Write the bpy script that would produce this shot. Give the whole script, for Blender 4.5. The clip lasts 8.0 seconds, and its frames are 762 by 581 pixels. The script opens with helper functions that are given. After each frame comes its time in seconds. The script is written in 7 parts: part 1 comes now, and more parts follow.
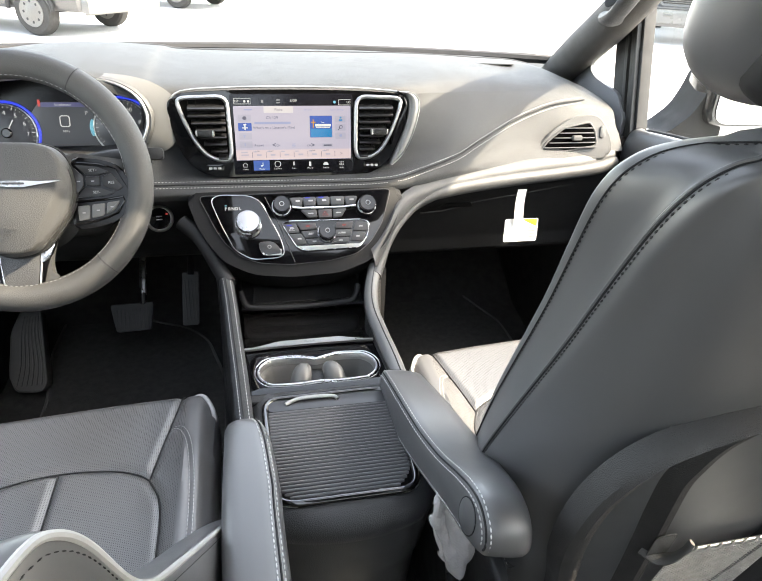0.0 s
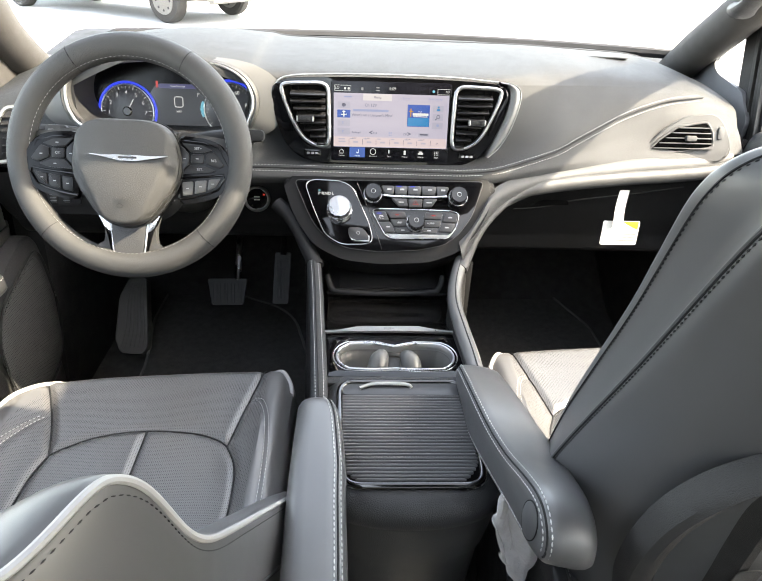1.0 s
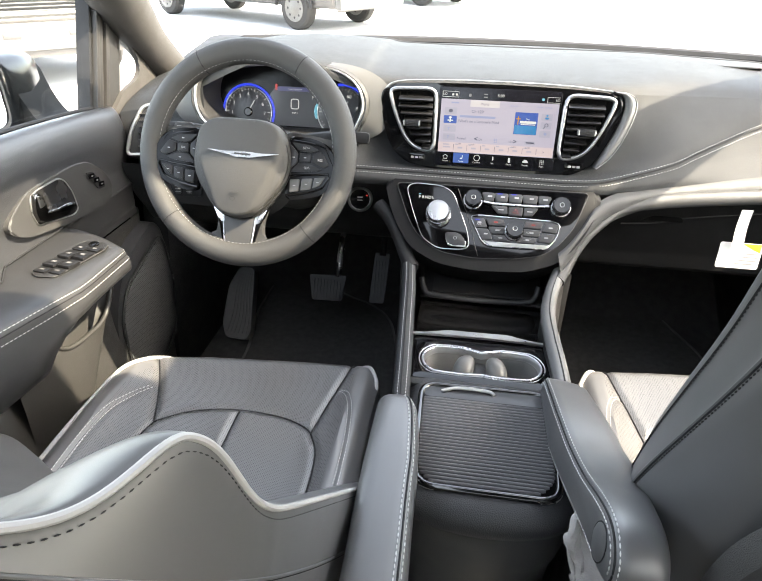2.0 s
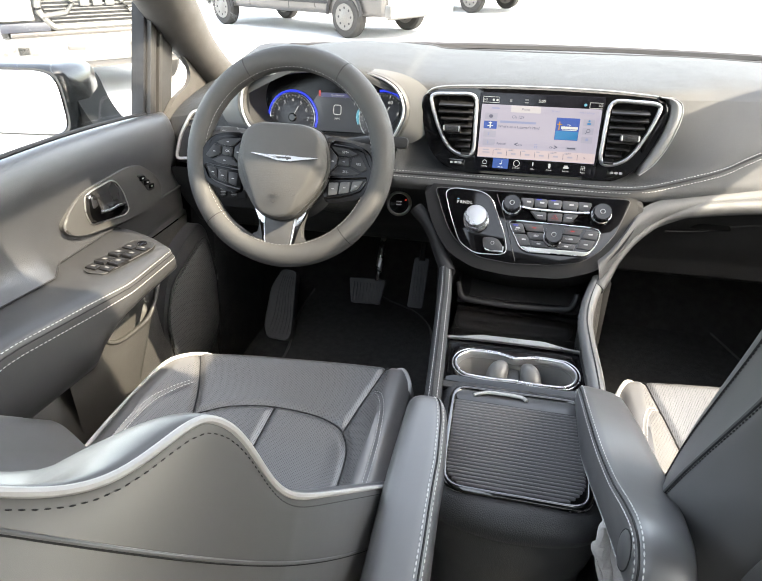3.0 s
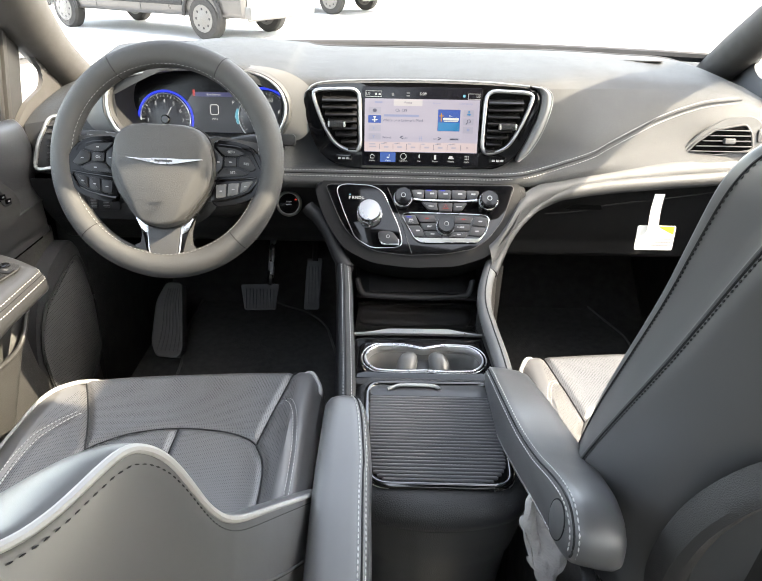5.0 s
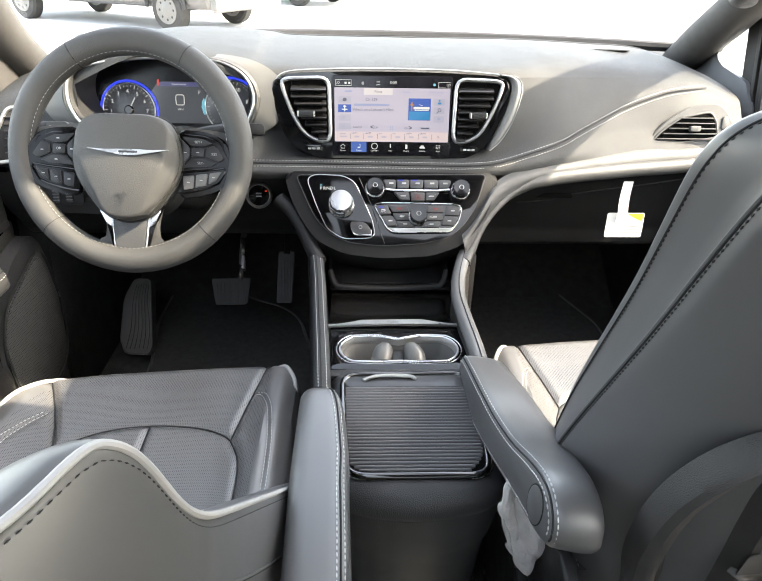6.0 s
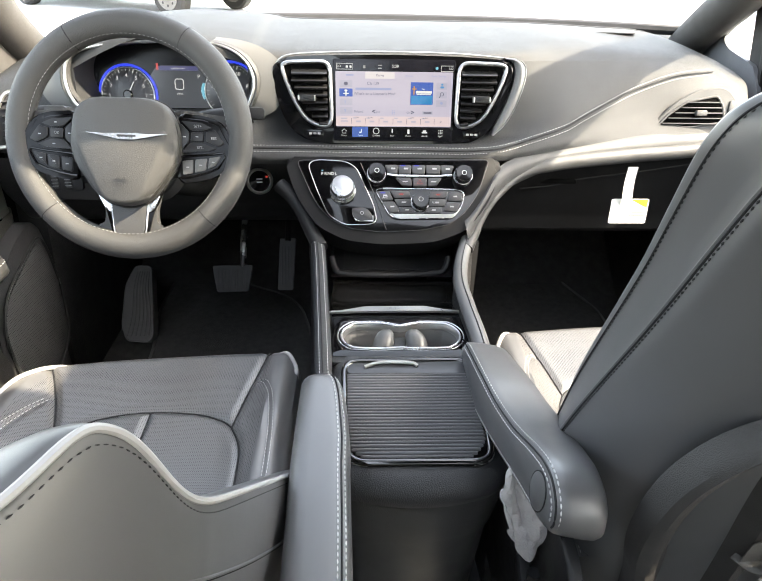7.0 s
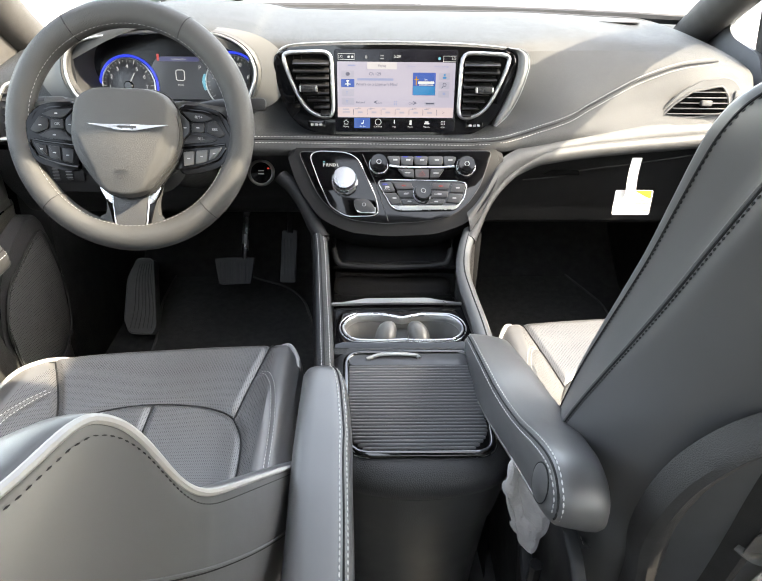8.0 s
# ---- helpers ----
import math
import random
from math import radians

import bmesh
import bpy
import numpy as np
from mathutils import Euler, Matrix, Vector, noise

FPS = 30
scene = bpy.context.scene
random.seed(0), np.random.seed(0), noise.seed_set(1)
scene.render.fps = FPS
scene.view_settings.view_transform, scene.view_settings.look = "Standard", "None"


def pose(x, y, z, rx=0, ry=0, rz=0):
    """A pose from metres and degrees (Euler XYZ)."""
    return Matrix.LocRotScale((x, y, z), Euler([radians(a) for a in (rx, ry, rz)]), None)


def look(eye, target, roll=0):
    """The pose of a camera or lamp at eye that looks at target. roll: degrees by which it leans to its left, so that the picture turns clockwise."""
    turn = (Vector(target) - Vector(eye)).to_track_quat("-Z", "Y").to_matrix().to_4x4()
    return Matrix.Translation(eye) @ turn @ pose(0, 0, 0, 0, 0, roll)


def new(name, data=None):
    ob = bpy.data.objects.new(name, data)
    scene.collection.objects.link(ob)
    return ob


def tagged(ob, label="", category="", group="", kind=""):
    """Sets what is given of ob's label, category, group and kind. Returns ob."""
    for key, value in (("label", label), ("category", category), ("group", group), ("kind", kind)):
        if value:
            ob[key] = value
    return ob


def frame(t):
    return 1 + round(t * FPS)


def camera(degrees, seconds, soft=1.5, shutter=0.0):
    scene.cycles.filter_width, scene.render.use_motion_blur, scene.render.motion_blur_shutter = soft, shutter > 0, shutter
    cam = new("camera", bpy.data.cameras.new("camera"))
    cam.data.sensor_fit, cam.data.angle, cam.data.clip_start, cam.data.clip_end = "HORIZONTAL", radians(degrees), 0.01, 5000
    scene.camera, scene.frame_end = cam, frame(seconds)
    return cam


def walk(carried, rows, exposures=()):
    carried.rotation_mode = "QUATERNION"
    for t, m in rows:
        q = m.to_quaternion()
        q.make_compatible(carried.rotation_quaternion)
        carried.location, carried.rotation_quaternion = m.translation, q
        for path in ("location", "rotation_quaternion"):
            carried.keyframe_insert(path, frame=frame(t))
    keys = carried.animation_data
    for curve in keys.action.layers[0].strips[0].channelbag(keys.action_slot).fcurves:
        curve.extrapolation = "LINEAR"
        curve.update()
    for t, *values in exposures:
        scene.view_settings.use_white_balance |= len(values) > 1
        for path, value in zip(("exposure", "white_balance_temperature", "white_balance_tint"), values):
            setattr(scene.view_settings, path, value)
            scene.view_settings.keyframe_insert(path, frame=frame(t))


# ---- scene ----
cam = camera(65.2, 8.0, soft=1.1)
PATH = [
    (0, (-0.08, -0.146, 1.022), (0.314, 1.55, 0.039), 2.8),
    (0.5, (-0.075, -0.142, 1.017), (0.189, 1.57, 0.016), 2.8),
    (1, (-0.068, -0.148, 1.018), (0.026, 1.572, 0.002), 2.4),
    (1.5, (-0.059, -0.156, 1.02), (-0.148, 1.563, 0.002), 1.8),
    (2, (-0.049, -0.161, 1.02), (-0.298, 1.548, 0.012), 1.1),
    (2.2, (-0.043, -0.166, 1.02), (-0.347, 1.539, 0.018), 0.7),
    (3.3, (-0.032, -0.17, 1.019), (-0.432, 1.524, 0.032), -0.1),
    (3.5, (-0.035, -0.169, 1.014), (-0.405, 1.533, 0.032), -0.1),
    (4, (-0.043, -0.16, 1.007), (-0.303, 1.564, 0.027), 0.1),
    (4.5, (-0.058, -0.16, 1.007), (-0.185, 1.579, 0.027), 0.5),
    (6, (-0.062, -0.154, 0.997), (0.011, 1.577, -0.003), 1.3),
    (6.5, (-0.06, -0.152, 0.994), (0.013, 1.568, -0.023), 1.3),
    (7, (-0.061, -0.149, 0.99), (0.005, 1.562, -0.043), 1.2),
    (7.5, (-0.062, -0.148, 0.988), (0.0, 1.556, -0.058), 1.1),
    (8, (-0.06, -0.147, 0.987), (-0.003, 1.552, -0.067), 1.0),
]
walk(cam, [(t, look(eye, target, roll)) for t, eye, target, roll in PATH], exposures=[(0, 3.90, 7250, 6), (1.5, 3.87, 7250, 6), (3.5, 3.84, 7250, 6), (6, 3.91, 7250, 6), (8, 3.95, 7250, 6)])

# ---- light ----
SUN_FROM = Vector((1.0, -0.25, 1.0)).normalized()
sun = new("sun", bpy.data.lights.new("sun", "SUN"))
sun.data.energy, sun.data.angle, sun.data.color = 1.5, radians(0.6), (1.0, 0.90, 0.77)
sun.matrix_world = look(SUN_FROM * 30, (0, 0, 0))
world = bpy.data.worlds.new("sky")
scene.world = world
world.use_nodes = True
wn = world.node_tree
sky = wn.nodes.new("ShaderNodeTexSky")
sky.sky_type, sky.sun_disc = "NISHITA", False
sky.air_density, sky.dust_density, sky.ozone_density = 1.0, 2.5, 0.8
sky.sun_elevation, sky.sun_rotation = math.asin(SUN_FROM.z), math.atan2(SUN_FROM.x, SUN_FROM.y)
haze = wn.nodes.new("ShaderNodeHueSaturation")
haze.inputs["Saturation"].default_value = 0.62
wn.links.new(sky.outputs[0], haze.inputs["Color"])
wn.links.new(haze.outputs[0], wn.nodes["Background"].inputs[0])
wn.nodes["Background"].inputs[1].default_value = 0.15


# ---- materials ----
def mat(name, color, rough=0.5, metal=0.0, grain=0.0, grain_scale=900.0, vary=0.12, vary_scale=6.0, coat=0.0, spec=0.5, emit=None, power=0.0, leather=False, dots=0.0, sheen=0.0, coat_rough=0.04):
    """Principled surface with large stains and fine grain, in metres."""
    m = bpy.data.materials.new(name)
    m.use_nodes = True
    nt = m.node_tree
    b = nt.nodes["Principled BSDF"]
    b.inputs["Base Color"].default_value = (*color, 1)
    b.inputs["Roughness"].default_value = rough
    b.inputs["Metallic"].default_value = metal
    b.inputs["Coat Weight"].default_value = coat
    b.inputs["Coat Roughness"].default_value = coat_rough
    b.inputs["Specular IOR Level"].default_value = spec
    b.inputs["Sheen Weight"].default_value = sheen
    if emit:
        b.inputs["Emission Color"].default_value = (*emit, 1)
        b.inputs["Emission Strength"].default_value = power
        return m
    tc = nt.nodes.new("ShaderNodeTexCoord")
    n1 = nt.nodes.new("ShaderNodeTexNoise")
    n1.inputs["Scale"].default_value, n1.inputs["Detail"].default_value = vary_scale, 6
    nt.links.new(tc.outputs["Object"], n1.inputs["Vector"])
    ramp = nt.nodes.new("ShaderNodeMapRange")
    ramp.inputs["From Min"].default_value, ramp.inputs["From Max"].default_value = 0.25, 0.75
    ramp.inputs["To Min"].default_value, ramp.inputs["To Max"].default_value = 1 - vary, 1 + vary
    nt.links.new(n1.outputs["Fac"], ramp.inputs["Value"])
    mul = nt.nodes.new("ShaderNodeMix")
    mul.data_type, mul.blend_type = "RGBA", "MULTIPLY"
    mul.inputs["Factor"].default_value = 1
    mul.inputs["A"].default_value = (*color, 1)
    nt.links.new(ramp.outputs["Result"], mul.inputs["B"])
    out = mul.outputs["Result"]
    spread = 0.04 if leather else min(0.10, rough * 0.35)
    r2 = nt.nodes.new("ShaderNodeMapRange")
    r2.inputs["From Min"].default_value, r2.inputs["From Max"].default_value = 0.2, 0.8
    r2.inputs["To Min"].default_value, r2.inputs["To Max"].default_value = max(rough - spread, 0.015), min(rough + spread, 1)
    n3 = nt.nodes.new("ShaderNodeTexNoise")
    n3.inputs["Scale"].default_value, n3.inputs["Detail"].default_value = vary_scale * 5, 4
    nt.links.new(tc.outputs["Object"], n3.inputs["Vector"])
    nt.links.new(n3.outputs["Fac"], r2.inputs["Value"])
    nt.links.new(r2.outputs["Result"], b.inputs["Roughness"])
    height = None
    if grain:
        if leather:
            g = nt.nodes.new("ShaderNodeTexVoronoi")
            g.feature = "DISTANCE_TO_EDGE"
            g.inputs["Scale"].default_value = grain_scale
            height = g.outputs["Distance"]
        else:
            g = nt.nodes.new("ShaderNodeTexNoise")
            g.inputs["Scale"].default_value, g.inputs["Detail"].default_value = grain_scale, 3
            height = g.outputs["Fac"]
        nt.links.new(tc.outputs["Object"], g.inputs["Vector"])
    if dots:
        # rows of small punched holes, offset every other row
        sep = nt.nodes.new("ShaderNodeSeparateXYZ")
        nt.links.new(tc.outputs["Object"], sep.inputs[0])

        def op(kind, a, c):
            q = nt.nodes.new("ShaderNodeMath")
            q.operation = kind
            for sock, v in zip(q.inputs, (a, c)):
                if isinstance(v, (int, float)):
                    sock.default_value = v
                else:
                    nt.links.new(v, sock)
            return q.outputs[0]
        k = math.pi / dots
        px, py = op("MULTIPLY", sep.outputs[0], k), op("MULTIPLY", op("ADD", sep.outputs[1], op("MULTIPLY", sep.outputs[2], 0.55)), k)
        hole = op("GREATER_THAN", op("MULTIPLY", op("COSINE", op("ADD", px, py), 0), op("COSINE", op("SUBTRACT", px, py), 0)), 0.68)
        dark = nt.nodes.new("ShaderNodeMix")
        dark.data_type = "RGBA"
        nt.links.new(hole, dark.inputs["Factor"])
        nt.links.new(out, dark.inputs["A"])
        dark.inputs["B"].default_value = (0.014, 0.014, 0.015, 1)
        out = dark.outputs["Result"]
        # a hole has no polish
        nt.links.new(op("MULTIPLY", op("SUBTRACT", 1.0, hole), coat), b.inputs["Coat Weight"])
        nt.links.new(op("MULTIPLY", op("SUBTRACT", 1.0, hole), spec), b.inputs["Specular IOR Level"])
    nt.links.new(out, b.inputs["Base Color"])
    if height is not None:
        bump = nt.nodes.new("ShaderNodeBump")
        bump.inputs["Strength"].default_value, bump.inputs["Distance"].default_value = grain, 0.0015
        nt.links.new(height, bump.inputs["Height"])
        nt.links.new(bump.outputs["Normal"], b.inputs["Normal"])
    return m


def glass(name, tint=(1, 1, 1), gloss=0.05):
    m = bpy.data.materials.new(name)
    m.use_nodes = True
    nt = m.node_tree
    nt.nodes.remove(nt.nodes["Principled BSDF"])
    t, g, mix = nt.nodes.new("ShaderNodeBsdfTransparent"), nt.nodes.new("ShaderNodeBsdfGlossy"), nt.nodes.new("ShaderNodeMixShader")
    t.inputs[0].default_value = (*tint, 1)
    g.inputs["Roughness"].default_value = 0.02
    mix.inputs[0].default_value = gloss
    nt.links.new(t.outputs[0], mix.inputs[1])
    nt.links.new(g.outputs[0], mix.inputs[2])
    nt.links.new(mix.outputs[0], nt.nodes["Material Output"].inputs[0])
    return m


LEATHER = mat("leather", (0.076, 0.075, 0.076), 0.44, coat=0.75, coat_rough=0.42, spec=0.55, grain=0.06, grain_scale=1800, leather=True, vary=0.08)
PERF = mat("perforated_leather", (0.082, 0.081, 0.082), 0.42, coat=0.8, coat_rough=0.38, spec=0.55, grain=0.06, grain_scale=1800, leather=True, vary=0.08, dots=0.0025)
DASH = mat("dash_vinyl", (0.0215, 0.0228, 0.0248), 0.58, grain=0.7, grain_scale=700, leather=True, vary=0.06)
DASHTOP = mat("dash_top_vinyl", (0.0175, 0.0188, 0.0208), 0.62, grain=0.6, grain_scale=700, leather=True, vary=0.05)
PLASTIC = mat("dark_plastic", (0.019, 0.019, 0.0195), 0.42, grain=0.4, grain_scale=900, vary=0.1, spec=0.36)
GREYPL = mat("grey_plastic", (0.042, 0.042, 0.0425), 0.55, grain=0.5, grain_scale=700, vary=0.06)
BLACK = mat("matte_black", (0.008, 0.008, 0.009), 0.7, vary=0.2)
GLOSS = mat("piano_black", (0.003, 0.003, 0.0035), 0.05, vary=0.05, spec=0.32)
CHROME = mat("satin_chrome", (0.60, 0.60, 0.61), 0.27, 1.0, vary=0.03)
SATIN = mat("satin_silver", (0.42, 0.42, 0.41), 0.36, 0.85, vary=0.04)
WHITE = mat("white_piping", (0.36, 0.355, 0.35), 0.5, vary=0.05)
THREAD = mat("pale_thread", (0.44, 0.44, 0.43), 0.7, vary=0.1)
SEAM = mat("dark_seam", (0.008, 0.008, 0.009), 0.8, vary=0.1)
CARPET = mat("black_carpet", (0.040, 0.039, 0.038), 0.95, grain=1.0, grain_scale=500, vary=0.35, vary_scale=40)
# near-black without sheen: shade of vents, lid gaps and latch put into the colour
RECESS_SHADE = mat("recess_shade", (0.002, 0.002, 0.002), 0.9, spec=0.05)
RUBBER = mat("ribbed_rubber", (0.10, 0.099, 0.097), 0.6, vary=0.1)
HEAD = mat("headliner", (0.05, 0.05, 0.05), 0.9, grain=0.3, grain_scale=800, vary=0.05)
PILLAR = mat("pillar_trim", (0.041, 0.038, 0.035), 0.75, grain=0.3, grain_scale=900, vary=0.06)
PAPER = mat("white_card", (0.80, 0.80, 0.78), 0.6, vary=0.03)
YELLOW = mat("yellow_ink", (0.75, 0.66, 0.03), 0.6, vary=0.03)
INK = mat("grey_ink", (0.25, 0.25, 0.26), 0.6, vary=0.05)
CLOTH = mat("grey_microfibre", (0.42, 0.40, 0.39), 0.95, grain=1.0, grain_scale=300, vary=0.15, vary_scale=40, sheen=0.3)
BTN = mat("button_grey", (0.024, 0.024, 0.026), 0.40, vary=0.06)
PRINT = mat("button_print", (0.30, 0.30, 0.30), 0.5, vary=0.05)
GLASS = glass("clear_glass")
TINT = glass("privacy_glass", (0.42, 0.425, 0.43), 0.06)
# dimmer than the right pane to cut the light from the left
TINT_DIM = glass("left_dimmed_glass", (0.24, 0.243, 0.247), 0.06)
CONCRETE = mat("pale_concrete", (0.46, 0.465, 0.47), 0.9, grain=0.5, grain_scale=60, vary=0.14, vary_scale=0.5)


# ---- mesh helpers ----
def cr(pts, n=8, closed=False):
    """Points along a smooth curve through pts."""
    pts = [Vector(p) for p in pts]
    k, out = len(pts), []
    for i in range(k if closed else k - 1):
        if closed:
            a, b, c, d = (pts[(i + j) % k] for j in (-1, 0, 1, 2))
        else:
            a, b, c, d = pts[max(i - 1, 0)], pts[i], pts[i + 1], pts[min(i + 2, k - 1)]
        for j in range(n):
            t = j / n
            out.append(0.5 * (2 * b + (c - a) * t + (2 * a - 5 * b + 4 * c - d) * t * t + (3 * b - a - 3 * c + d) * t ** 3))
    if not closed:
        out.append(pts[-1])
    return out


def finish(name, me, material, parent=None, label="", smooth=True, angle=38):
    me.materials.append(material)
    if smooth:
        me.polygons.foreach_set("use_smooth", [True] * len(me.polygons))
        me.set_sharp_from_angle(angle=radians(angle))
    ob = new(name, me)
    if parent is not None:
        ob.parent = parent
        if parent.type == "EMPTY":
            ob.matrix_parent_inverse = parent.matrix_basis.inverted()
    return tagged(ob, label)


def part(name, bm, material, parent=None, label="", smooth=True, angle=38):
    bmesh.ops.recalc_face_normals(bm, faces=bm.faces)
    me = bpy.data.meshes.new(name)
    bm.to_mesh(me)
    bm.free()
    return finish(name, me, material, parent, label, smooth, angle)


def thing(name, place, label, category, group="", kind=""):
    ob = new(name)
    ob.empty_display_size = 0.05
    ob.matrix_basis = Matrix.Translation(place)
    return tagged(ob, label, category, group, kind)


def grid_bm(rows, close_v=False, caps=False, thick=0.0):
    bm = bmesh.new()
    vs = [[bm.verts.new(p) for p in r] for r in rows]
    for a, b in zip(vs, vs[1:]):
        m = len(a)
        for j in range(m if close_v else m - 1):
            bm.faces.new((a[j], a[(j + 1) % m], b[(j + 1) % m], b[j]))
    if caps:
        bm.faces.new(vs[0])
        bm.faces.new(vs[-1])
    return bm


def slab(outline, depth, m=Matrix(), bevel=0.0, seg=2, sink=0.0):
    """A plate: outline in the x-y plane of m, from -sink to depth along its z, the front edge bevelled."""
    bm = bmesh.new()
    lo = [bm.verts.new((p[0], p[1], -sink)) for p in outline]
    hi = [bm.verts.new((p[0], p[1], depth)) for p in outline]
    k = len(outline)
    for i in range(k):
        bm.faces.new((lo[i], lo[(i + 1) % k], hi[(i + 1) % k], hi[i]))
    bm.faces.new(hi)
    bm.faces.new(lo[::-1])
    if bevel:
        edges = [e for e in bm.edges if e.verts[0] in hi and e.verts[1] in hi]
        bmesh.ops.bevel(bm, geom=edges, offset=bevel, segments=seg, profile=0.6, affect="EDGES")
    bmesh.ops.transform(bm, matrix=m, verts=bm.verts)
    return bm


def rr(w, h, r, cx=0, cy=0, n=4):
    out = []
    for sx, sy, a0 in ((1, 1, 0), (-1, 1, 90), (-1, -1, 180), (1, -1, 270)):
        for i in range(n + 1):
            a = radians(a0 + 90 * i / n)
            out.append((cx + sx * (w / 2 - r) + r * math.cos(a), cy + sy * (h / 2 - r) + r * math.sin(a)))
    return out


def soft(pts, r, n=4):
    """A polygon with its corners rounded to about r."""
    out, k = [], len(pts)
    for i in range(k):
        p, a, b = Vector(pts[i]), Vector(pts[i - 1]), Vector(pts[(i + 1) % k])
        s, e = p + (a - p).normalized() * min(r, (a - p).length * 0.48), p + (b - p).normalized() * min(r, (b - p).length * 0.48)
        for j in range(n + 1):
            t = j / n
            out.append(tuple((1 - t) ** 2 * s + 2 * t * (1 - t) * p + t * t * e))
    return out


def tube(path, r, closed=False, n=8, flat=1.0, up=(0, 0, 1)):
    """A round or flattened bar along path; r is one radius or one for each point."""
    path = [Vector(p) for p in path]
    k, rows = len(path), []
    for i, p in enumerate(path):
        a, b = (path[i - 1], path[(i + 1) % k]) if closed else (path[max(i - 1, 0)], path[min(i + 1, k - 1)])
        d = (b - a).normalized()
        s = d.cross(Vector(up))
        s = s.normalized() if s.length > 1e-4 else d.orthogonal().normalized()
        w = s.cross(d)
        q = r[i] if isinstance(r, (list, tuple)) else r
        rows.append([p + s * q * math.cos(2 * math.pi * j / n) + w * q * flat * math.sin(2 * math.pi * j / n) for j in range(n)])
    if closed:
        rows.append(rows[0])
        bm = grid_bm(rows, True)
        bmesh.ops.remove_doubles(bm, verts=bm.verts, dist=1e-7)
        return bm
    return grid_bm(rows, True, True)


def box(size, m=Matrix(), bevel=0.0, seg=2):
    bm = bmesh.new()
    bmesh.ops.create_cube(bm, size=1, matrix=m @ Matrix.Diagonal((*size, 1)))
    if bevel:
        bmesh.ops.bevel(bm, geom=bm.edges, offset=bevel, segments=seg, profile=0.6, affect="EDGES")
    return bm


def turned(profile, m=Matrix(), seg=40):
    """A lathe: (radius, height) pairs turned about the z of m."""
    rows = [[m @ Vector((r * math.cos(2 * math.pi * j / seg), r * math.sin(2 * math.pi * j / seg), h)) for j in range(seg)] for r, h in profile]
    return grid_bm(rows, True, True)


def plane_at(origin, normal, up=(0, 0, 1)):
    """A frame whose z is normal and whose y is as near up as can be."""
    z = Vector(normal).normalized()
    x = Vector(up).cross(z).normalized()
    y = z.cross(x)
    return Matrix.Translation(origin) @ Matrix((x, y, z)).transposed().to_4x4()


def dashes(path, length=0.0048, gap=0.0022, r=0.0007, lift=None):
    """A run of short stitches along path, as one mesh."""
    path = [Vector(p) for p in path]
    bm, left, on, acc = bmesh.new(), length, True, [path[0]]
    me_runs = []
    for a, b in zip(path, path[1:]):
        seg, pos = (b - a).length, 0.0
        while seg - pos > left:
            pos += left
            p = a.lerp(b, pos / seg)
            if on:
                me_runs.append((acc[0], p))
            on = not on
            left = length if on else gap
            acc = [p]
        left -= seg - pos
    for a, b in me_runs:
        d = (b - a).normalized()
        s = d.orthogonal().normalized()
        w = d.cross(s)
        ring = [[bm.verts.new(p + (s * math.cos(j * math.pi / 2) + w * math.sin(j * math.pi / 2)) * q) for j in range(4)] for p, q in ((a, r * 0.6), (a.lerp(b, 0.5), r * 1.2), (b, r * 0.6))]
        for u, v in zip(ring, ring[1:]):
            for j in range(4):
                bm.faces.new((u[j], u[(j + 1) % 4], v[(j + 1) % 4], v[j]))
        bm.faces.new(ring[0])
        bm.faces.new(ring[2])
    return bm


def text(name, body, size, m, material, parent, bold=0.0):
    """Lettering in the built-in font as a mesh, on the x-y plane of m."""
    cu = bpy.data.curves.new(name, "FONT")
    cu.body, cu.size, cu.align_x, cu.align_y, cu.extrude, cu.offset = body, size, "CENTER", "CENTER", 0.0002, bold
    tmp = new(name, cu)
    bpy.context.view_layer.update()
    me = bpy.data.meshes.new_from_object(tmp.evaluated_get(bpy.context.evaluated_depsgraph_get()))
    bpy.data.objects.remove(tmp)
    bpy.data.curves.remove(cu)
    me.transform(m)
    me.materials.clear()
    return finish(name, me, material, parent, smooth=False)


# ---- car shell and ground ----
XL, XR = -0.80, 0.80          # inner faces of the door sides
GROUND = -0.42


def plate(name, outline, depth, m, material, label, kind="structure", bevel=0.0):
    return tagged(part(name, slab(outline, depth, m, bevel), material), label, kind=kind)


ground = part("ground", grid_bm([[(x, y, GROUND) for x in (-600, -60, -15, 0, 15, 60, 600)] for y in (-600, -60, -15, 0, 15, 60, 600)]), CONCRETE)
tagged(ground, "sunlit pale concrete of a dealer's lot", "ground", kind="structure")
floor = part("floor", grid_bm([[(x, y, z) for x in (-0.78, -0.3, 0.0, 0.3, 0.75)] for y, z in ((-2.6, -0.02), (0.2, -0.02), (1.3, -0.01), (1.45, 0.02), (1.62, 0.13), (1.72, 0.32), (1.76, 0.7))]), CARPET)
tagged(floor, "black carpeted cabin floor rising to the toe board", "floor", kind="structure")

